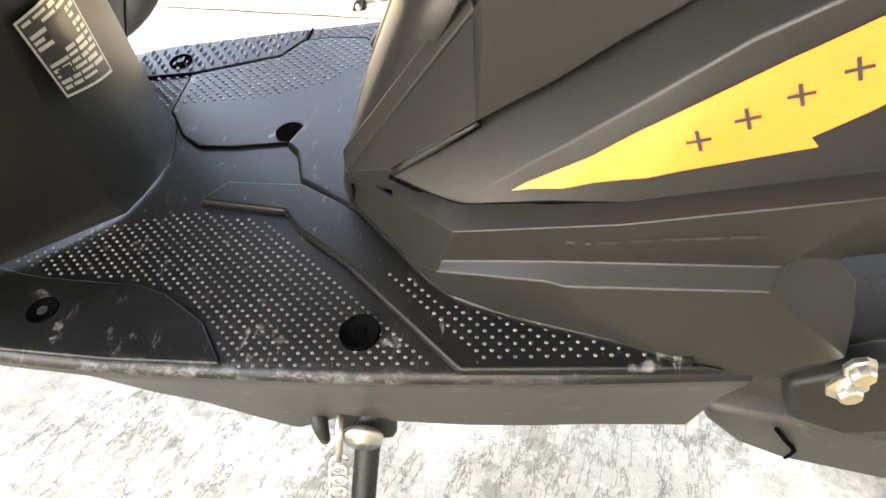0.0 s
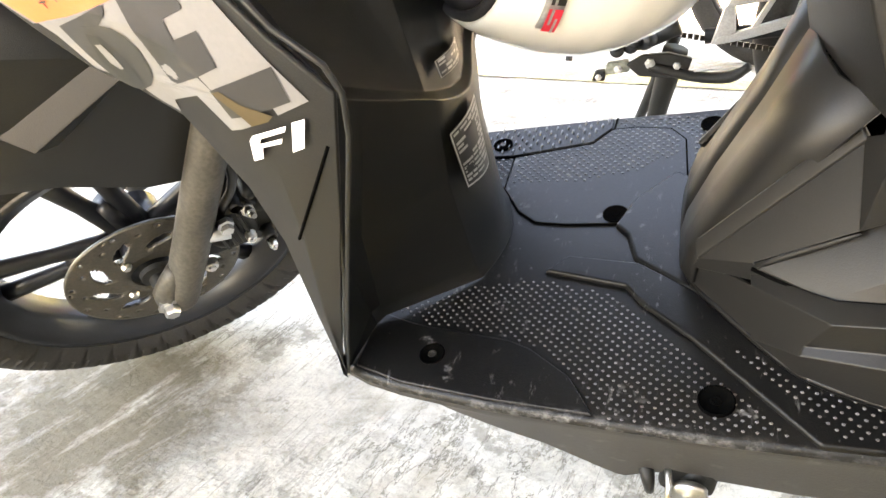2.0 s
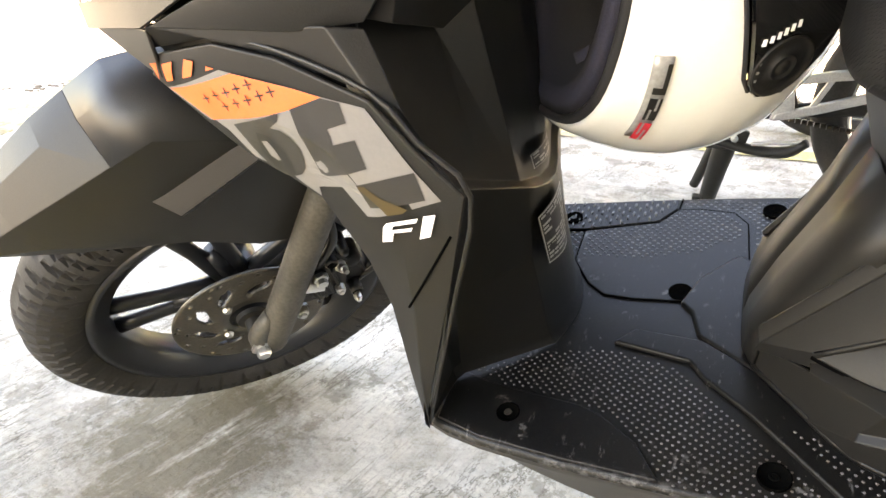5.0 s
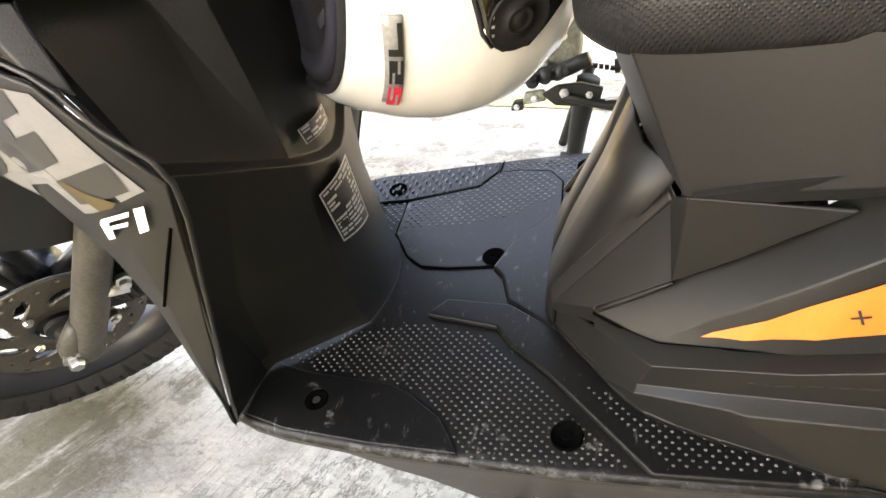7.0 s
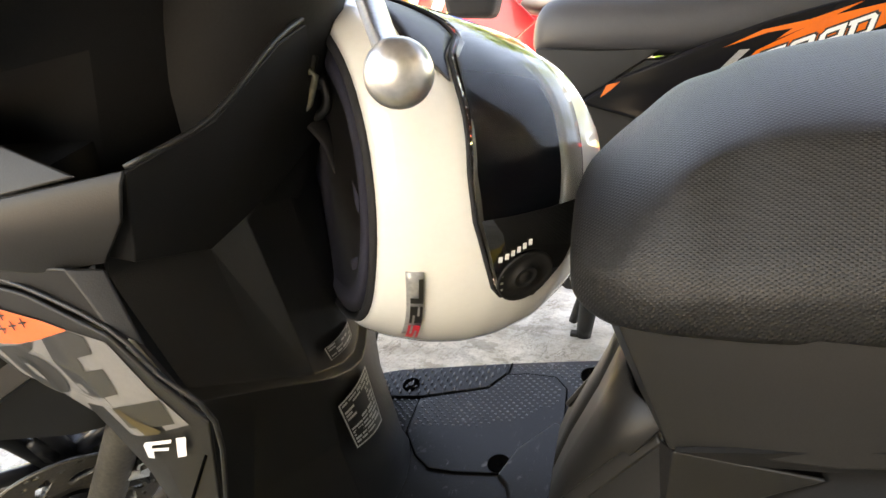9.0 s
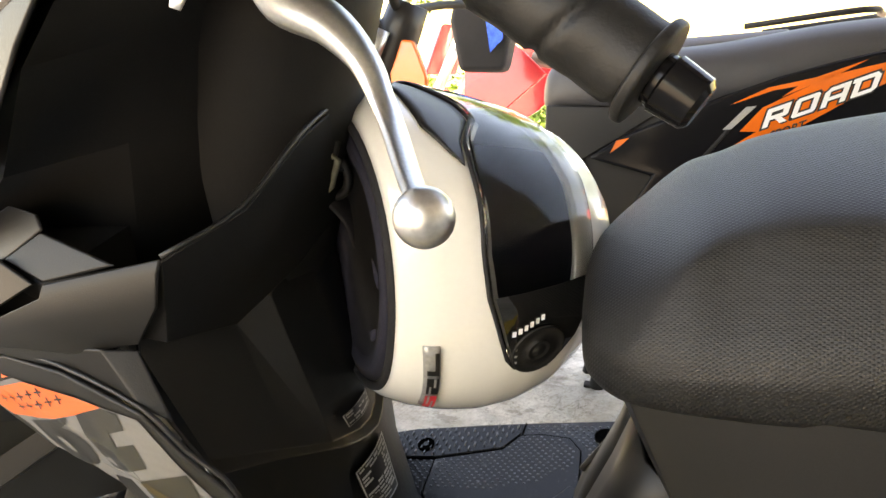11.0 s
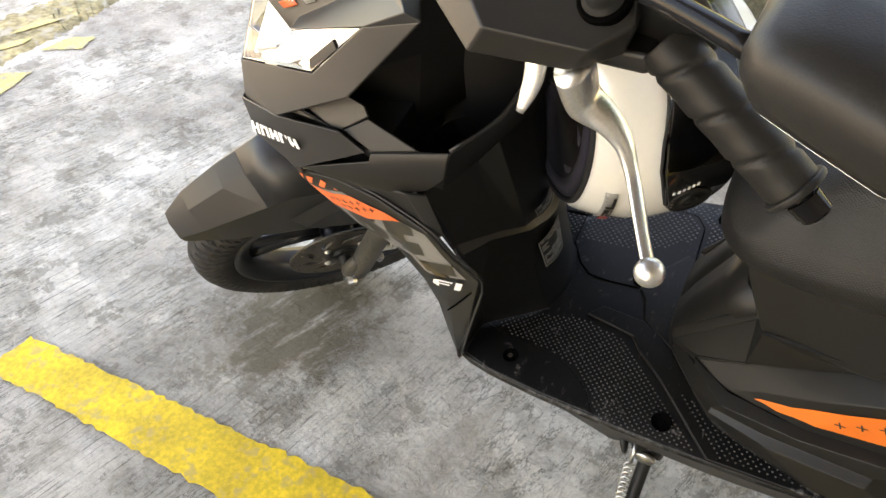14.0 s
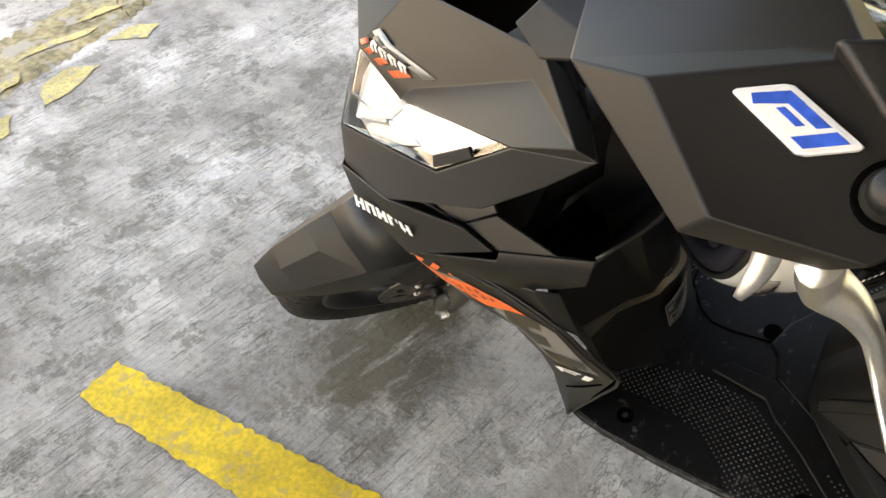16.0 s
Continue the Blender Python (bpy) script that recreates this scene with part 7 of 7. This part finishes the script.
# ---------- red trail motorcycles behind ----------
def trail_bike(m, label, tint, plastics):
    b = thing("trail_motorcycle", m, label, "motorcycle", "parked motorcycles behind")
    for x, nm in ((-0.68, "front_wheel"), (0.66, "rear_wheel")):
        h = part(nm, lathe([(0, -0.05), (0.03, -0.05), (0.035, 0), (0.03, 0.05), (0, 0.05)], 14, AXLE), M_ALU2, b, smooth=True, m=Matrix.Translation((x, 0, 0.32)))
        part("tyre", lathe([(0.25, -0.03), (0.27, -0.042), (0.3, -0.036), (0.32, -0.018), (0.322, 0), (0.32, 0.018), (0.3, 0.036), (0.27, 0.042), (0.25, 0.03)], 48, AXLE, True), M_TYRE, h, smooth=True)
        part("rim", lathe([(0.258, -0.022), (0.244, -0.018), (0.244, 0.018), (0.258, 0.022)], 40, AXLE, True), M_STEEL, h, smooth=True)
        for k in range(16):
            a = 2 * math.pi * k / 16
            part("spoke", between((0.03 * math.cos(a), 0.02 if k % 2 else -0.02, 0.03 * math.sin(a)), (0.247 * math.cos(a + 0.3), 0, 0.247 * math.sin(a + 0.3)), 0.0022, 5), M_CHROME, h)
    for s in (-1, 1):
        part("fork_tube", between((-0.68, 0.09 * s, 0.32), (-0.34, 0.09 * s, 0.98), 0.022), M_ALU2, b, smooth=True)
        part("tank_shroud", plate([(-0.3, 0.12 * s, 0.9), (-0.1, 0.13 * s, 0.95), (0.05, 0.12 * s, 0.82), (-0.12, 0.14 * s, 0.68), (-0.28, 0.15 * s, 0.6)], 0.012), tint, b, "glossy plastic tank shroud", bevel=0.004)
        part("side_panel", plate([(0.08, 0.1 * s, 0.8), (0.45, 0.09 * s, 0.86), (0.4, 0.1 * s, 0.7), (0.12, 0.11 * s, 0.62)], 0.01), plastics, b, bevel=0.004)
    part("seat", tube([(-0.05, 0, 0.88), (0.2, 0, 0.86), (0.5, 0, 0.89), (0.8, 0, 0.92)], [0.06, 0.075, 0.08, 0.05], 12, 3, 0.55), M_SEAT2, b, smooth=True)
    part("front_fender", tube([(-1.05, 0, 0.66), (-0.8, 0, 0.76), (-0.5, 0, 0.76)], [0.03, 0.06, 0.06], 10, 4, 0.25), tint, b, smooth=True)
    part("rear_fender", tube([(0.6, 0, 0.86), (0.9, 0, 0.9), (1.1, 0, 0.82)], [0.06, 0.055, 0.03], 10, 4, 0.3), plastics, b, smooth=True)
    part("engine", block(0.0, 0, 0.45, 0.42, 0.2, 0.3), M_ENGINE, b, bevel=0.04)
    part("handlebar", tube([(-0.2, -0.38, 1.12), (-0.28, -0.2, 1.1), (-0.33, -0.06, 1.02), (-0.33, 0.06, 1.02), (-0.28, 0.2, 1.1), (-0.2, 0.38, 1.12)], 0.012, 10, 4), M_STEEL, b, smooth=True)
    for s in (-1, 1):
        part("grip", between((-0.205, s * 0.37, 1.12), (-0.25, s * 0.26, 1.11), 0.017), M_RUBBER, b, smooth=True)
    part("headlamp_mask", loft([[(-0.5, -0.11, 0.82), (-0.5, 0.11, 0.82), (-0.42, 0.1, 1.02), (-0.42, -0.1, 1.02)], [(-0.56, -0.06, 0.86), (-0.56, 0.06, 0.86), (-0.5, 0.05, 0.98), (-0.5, -0.05, 0.98)]]), tint, b, bevel=0.01)
    part("side_stand", between((0.05, -0.1, 0.35), (0.08, -0.26, 0.0), 0.012), M_STEEL, b)
    part("rear_rack", tube([(0.7, -0.12, 0.95), (1.0, -0.12, 0.98), (1.03, 0, 0.98), (1.0, 0.12, 0.98), (0.7, 0.12, 0.95)], 0.009, 8, 3), M_STEEL, b, smooth=True)
    return b


red = trail_bike(pose(-0.1, 1.95, 0, 0, 0, -20), "red and white trail motorcycle parked behind with wire wheels", M_RED_PAINT, M_WHITE_PAINT)
copy_thing(red, pose(1.9, 3.1, 0, 0, 0, -12))
# backpack over the red machine's handlebar
pack = thing("backpack", pose(-0.27, 1.62, 0.98), "black and blue backpack hung from a handlebar", "backpack")
part("bag", loft([[(-0.09, -0.06, 0.12), (0.08, -0.06, 0.12), (0.08, 0.06, 0.12), (-0.09, 0.06, 0.12)], [(-0.11, -0.08, 0.0), (0.1, -0.08, 0.0), (0.1, 0.08, 0.0), (-0.11, 0.08, 0.0)], [(-0.08, -0.06, -0.16), (0.07, -0.06, -0.16), (0.07, 0.06, -0.16), (-0.08, 0.06, -0.16)]]), M_STRAP, pack, "", bevel=0.02)
part("blue_panel", plate([(0.0, -0.084, 0.08), (0.06, -0.084, 0.09), (0.07, -0.084, -0.06), (0.03, -0.084, -0.1)], 0.006), M_BLUE, pack, "blue and white printed panel")
part("strap", tube([(-0.05, 0, 0.11), (-0.02, 0.06, 0.2), (0.04, 0.06, 0.2), (0.05, 0, 0.11)], 0.008, 8, 4, 0.4), M_STRAP, pack, smooth=True)

# ---------- painted lines, kerb and surroundings ----------
def painted(name, poly, label, material=M_YELLOW, height=0.004):
    bm = bmesh.new()
    n = len(poly)
    pts = []
    rnd = random.Random(len(name) + n)
    for i in range(n):
        (x0, y0), (x1, y1) = poly[i], poly[(i + 1) % n]
        steps = max(2, int(math.hypot(x1 - x0, y1 - y0) / 0.012))
        steps = min(steps, 160)
        for k in range(steps):
            t = k / steps
            pts.append((x0 + (x1 - x0) * t + rnd.uniform(-0.004, 0.004), y0 + (y1 - y0) * t + rnd.uniform(-0.004, 0.004)))
    vs = [bm.verts.new((x, y, height)) for x, y in pts]
    for t in tessellate_polygon([[Vector((x, y, 0)) for x, y in pts]]):
        bm.faces.new([vs[i] for i in t])
    return tagged(part(name, bm, material), label, "road marking", "yellow parking lines", "structure")


painted("parking_line", [(-0.893, -0.424), (-0.897, -0.514), (1.6, -0.5), (1.6, -0.395), (-0.25, -0.398)], "worn yellow painted parking line on concrete")
painted("parking_line", [(-0.893, 1.43), (-0.893, 1.53), (2.5, 1.56), (2.5, 1.46)], "worn yellow painted parking line on concrete", M_FADED)
for quad in ([(-1.72, -0.17), (-1.76, -0.15), (-1.81, -0.07), (-1.82, 0.01), (-1.74, -0.05)], [(-1.76, 0.08), (-1.85, 0.13), (-1.87, 0.24), (-1.79, 0.30), (-1.75, 0.17)], [(-1.89, 0.41), (-1.88, 0.52), (-1.81, 0.56), (-1.78, 0.48)]):
    painted("dashed_line", quad, "faded yellow dash painted on the driveway edge", M_FADED)
for quad in ([(-2.04, 0.18), (-2.05, 0.30), (-1.98, 0.46), (-1.96, 0.41), (-2.02, 0.28)], [(-1.93, 0.03), (-1.97, 0.09), (-1.97, 0.16), (-1.93, 0.12)], [(-2.07, 0.42), (-2.07, 0.55), (-2.0, 0.62), (-2.05, 0.46)]):
    painted("dashed_line", quad, "almost worn-off yellow dash under moss and dirt", M_FADED, 0.009)

# dirt and moss gathered along the driveway edge
LOW = [(-1.86, -0.9), (-1.90, -0.09), (-1.92, 0.5), (-1.96, 0.76), (-2.02, 1.16), (-2.15, 1.7), (-1.7, 2.6)]
TOP = [(-2.2, -0.9), (-2.23, 0.1), (-2.21, 0.71), (-2.24, 0.98), (-2.37, 1.39), (-2.64, 1.82), (-2.4, 2.9)]
rnd = random.Random(21)
bm = bmesh.new()
rows = []
for (a, b), (c, d) in zip(zip(LOW, LOW[1:]), zip(TOP, TOP[1:])):
    for k in range(30):
        t = k / 30
        p, q = Vector((*a, 0)).lerp(Vector((*b, 0)), t), Vector((*c, 0)).lerp(Vector((*d, 0)), t)
        rows.append([bm.verts.new(p.lerp(q, u + rnd.uniform(-0.04, 0.04)) + Vector((rnd.uniform(-0.012, 0.012), 0, 0.006 * (0 < u < 1) * rnd.uniform(0.5, 1) - 0.001 * (u in (0, 1))))) for u in (0, 0.1, 0.25, 0.4, 0.55, 0.7, 0.85, 1)])
for a, b in zip(rows, rows[1:]):
    for k in range(7):
        bm.faces.new((a[k], a[k + 1], b[k + 1], b[k]))
tagged(part("dirt_band", bm, M_SOIL, smooth=True), "tan dirt and thin moss along the driveway edge", "dirt", kind="stuff")

# joint between the parking slab and the driveway
bm = bmesh.new()
joint = [(-3.3, 0.1), (-2.53, 1.26), (-2.15, 1.8), (-1.5, 2.8), (0.5, 5.8)]
for (x0, y0), (x1, y1) in zip(joint, joint[1:]):
    d = Vector((x1 - x0, y1 - y0, 0)).normalized()
    q = Vector((-d.y, d.x, 0)) * 0.006
    bm.faces.new([bm.verts.new(Vector(p) + o) for p, o in (((x0, y0, 0.003), -q), ((x1, y1, 0.003), -q), ((x1, y1, 0.003), q), ((x0, y0, 0.003), q))])
tagged(part("slab_joint", bm, M_DIRT), "dark dirt-filled joint between concrete slabs", "joint", kind="structure")
rnd = random.Random(7)
lumps = []
for k in range(150):
    i = rnd.randrange(len(joint) - 2)
    t = rnd.random()
    (x0, y0), (x1, y1) = joint[i], joint[i + 1]
    x, y = x0 + (x1 - x0) * t + rnd.gauss(0.05, 0.05), y0 + (y1 - y0) * t + rnd.gauss(-0.06, 0.05)
    b = bmesh.new()
    bmesh.ops.create_icosphere(b, subdivisions=1, radius=rnd.uniform(0.004, 0.014))
    for v in b.verts:
        v.co *= rnd.uniform(0.7, 1.2)
    moved(b, Matrix.LocRotScale((x, y, 0.003), None, (1.3, 1, 0.5)))
    lumps.append(b)
tagged(part("grit", joined(*lumps), M_DIRT), "crumbs of dirt along the slab joint", "grit", kind="stuff")

# roof over the parking bay
tagged(part("ceiling", block(2.2, -1.55, 2.75, 8.5, 4.9, 0.12), M_CEIL), "plain grey roof slab over the parking bay", "ceiling", kind="structure")

# two walls added out of view to dim light from south and east
tagged(part("light_block_south", block(1.25, -2.6, 1.345, 2.12, 0.16, 2.69), M_WALL), "unseen plain plastered wall added to cut light on the scooter's right", "wall", kind="structure")
tagged(part("light_block_east", block(2.4, -2.4, 1.345, 0.16, 6.0, 2.69), M_WALL), "unseen plain plastered wall added to cut light on the scooter's right", "wall", kind="structure")

# white post and hedge across the driveway
post = thing("post", pose(-36.5, 33.8, 0), "white painted roadside post", "post")
part("pole", lathe([(0, 0), (0.28, 0), (0.28, 0.06), (0.2, 0.1), (0.18, 3.4), (0, 3.4)], 16), M_WHITE_PAINT, post, smooth=True, bevel=0.004)
bollard = thing("bollard", pose(-3.5, 1.38, 0, 0, 0, -30), "yellow post with black chevron stripes on a concrete plinth", "bollard")
part("plinth", block(0, 0, 0.012, 0.2, 0.2, 0.024), M_WHITE_PAINT, bollard, "pale concrete plinth", bevel=0.004)
CORNER = [(-0.04, -0.04, 0.03), (0.04, -0.04, -0.03), (0.04, 0.04, 0.03), (-0.04, 0.04, -0.03)]
for k in range(10):
    lo, hi = (0.024 if k == 0 else 0.1 + 0.062 * (k - 1)), (0.9 if k == 9 else 0.1 + 0.062 * k)
    rings = [[(x, y, z + (d if i != (0 if k == 0 else -1) and not (k == 9 and i == 1) else 0)) for x, y, d in CORNER] for i, z in enumerate((lo, hi))]
    part("band", loft(rings), M_BLACK if k % 2 else M_YELLOW, bollard)



def leaf_cloud(name, centres, count, size, seed, parent=None, label=""):
    """Many small folded leaves in clumps round the given centres."""
    rnd = random.Random(seed)
    verts, polys = [], []
    for _ in range(count):
        c, r = rnd.choice(centres)
        d = Vector((rnd.gauss(0, 1), rnd.gauss(0, 1), rnd.gauss(0, 1))).normalized() * (r * rnd.random() ** 0.45)
        p = Vector(c) + Vector((d.x, d.y, d.z * 0.8))
        if p.z < 0.02:
            continue
        q = Euler((rnd.uniform(-0.9, 0.9), rnd.uniform(-0.9, 0.9), rnd.uniform(0, 6.3))).to_matrix()
        s = size * rnd.uniform(0.6, 1.3)
        k = len(verts)
        verts += [tuple(p + q @ Vector(v) * s) for v in ((0, 0, 0), (0.45, 0.28, 0.1), (1, 0, 0.02), (0.45, -0.28, 0.1))]
        polys += [(k, k + 1, k + 2), (k, k + 2, k + 3)]
    me = bpy.data.meshes.new(name)
    me.from_pydata(verts, [], polys)
    me.materials.append(M_LEAF)
    ob = new(name, me)
    ob.parent = parent
    if label:
        tagged(ob, label)
    return ob


hed = [((-27 - 0.3 * i, 13.5 + 0.43 * i + 0.2 * math.sin(i), 0.36 + 0.006 * i + 0.1 * math.sin(i * 1.7)), 0.62 + 0.007 * i) for i in range(68)]
tagged(leaf_cloud("hedge", hed, 20000, 0.2, 3), "low clipped hedge with bright sunlit leaves", "hedge", kind="stuff")
hed2 = [((x, 8.2 + 0.3 * math.sin(x * 2), 0.5 + 0.2 * math.sin(x * 1.3)), 0.7) for x in [(-3 + 0.5 * i) for i in range(26)]]
tagged(leaf_cloud("shrubs", hed2, 16000, 0.13, 4), "row of sunlit garden shrubs", "shrubs", kind="stuff")
bm = block(11.5, 14.2, 0.05, 41, 8, 0.1)
tagged(part("lawn", bm, M_LAWN), "sunlit grass strip beyond the driveway", "lawn", kind="structure")


def garden_tree(x, y, h, r, seed):
    t = thing("tree", pose(x, y, 0), "broad garden tree with a pale trunk and sunlit leaves", "tree", "garden trees")
    rnd = random.Random(seed)
    trunk = part("trunk", tube([(0, 0, 0), (0.05, 0.02, h * 0.25), (-0.04, 0.05, h * 0.5), (0.08, 0, h * 0.75)], [r * 1.3, r, r * 0.8, r * 0.45], 12, 5), M_BARK, t, smooth=True)
    cents = []
    for k in range(9):
        a = k * 2.4
        z0 = h * (0.34 + 0.05 * k)
        tip = Vector((math.cos(a) * h * 0.32, math.sin(a) * h * 0.32, z0 + h * 0.22))
        part("limb", tube([(0.02, 0.02, z0), tip * 0.5 + Vector((0, 0, z0 * 0.55)), tip], [r * 0.4, r * 0.25, r * 0.1], 8, 3), M_BARK, trunk, smooth=True)
        cents += [(tuple(tip + Vector((rnd.uniform(-0.4, 0.4), rnd.uniform(-0.4, 0.4), rnd.uniform(-0.2, 0.4)))), h * rnd.uniform(0.09, 0.17)) for _ in range(4)]
    leaf_cloud("crown", cents, 7000, 0.16, seed, t)
    return t


garden_tree(-0.6, 8.6, 4.5, 0.16, 11)
garden_tree(3.4, 9.8, 5.5, 0.2, 12)
garden_tree(-5.2, 12.5, 5.0, 0.2, 13)
garden_tree(7.0, 8.0, 5.0, 0.2, 14)
tagged(part("wall_north", block(6, 18.5, 1.6, 44, 0.25, 3.2), M_YELLOWWALL), "pale yellow garden wall far behind the trees", "wall", kind="structure")
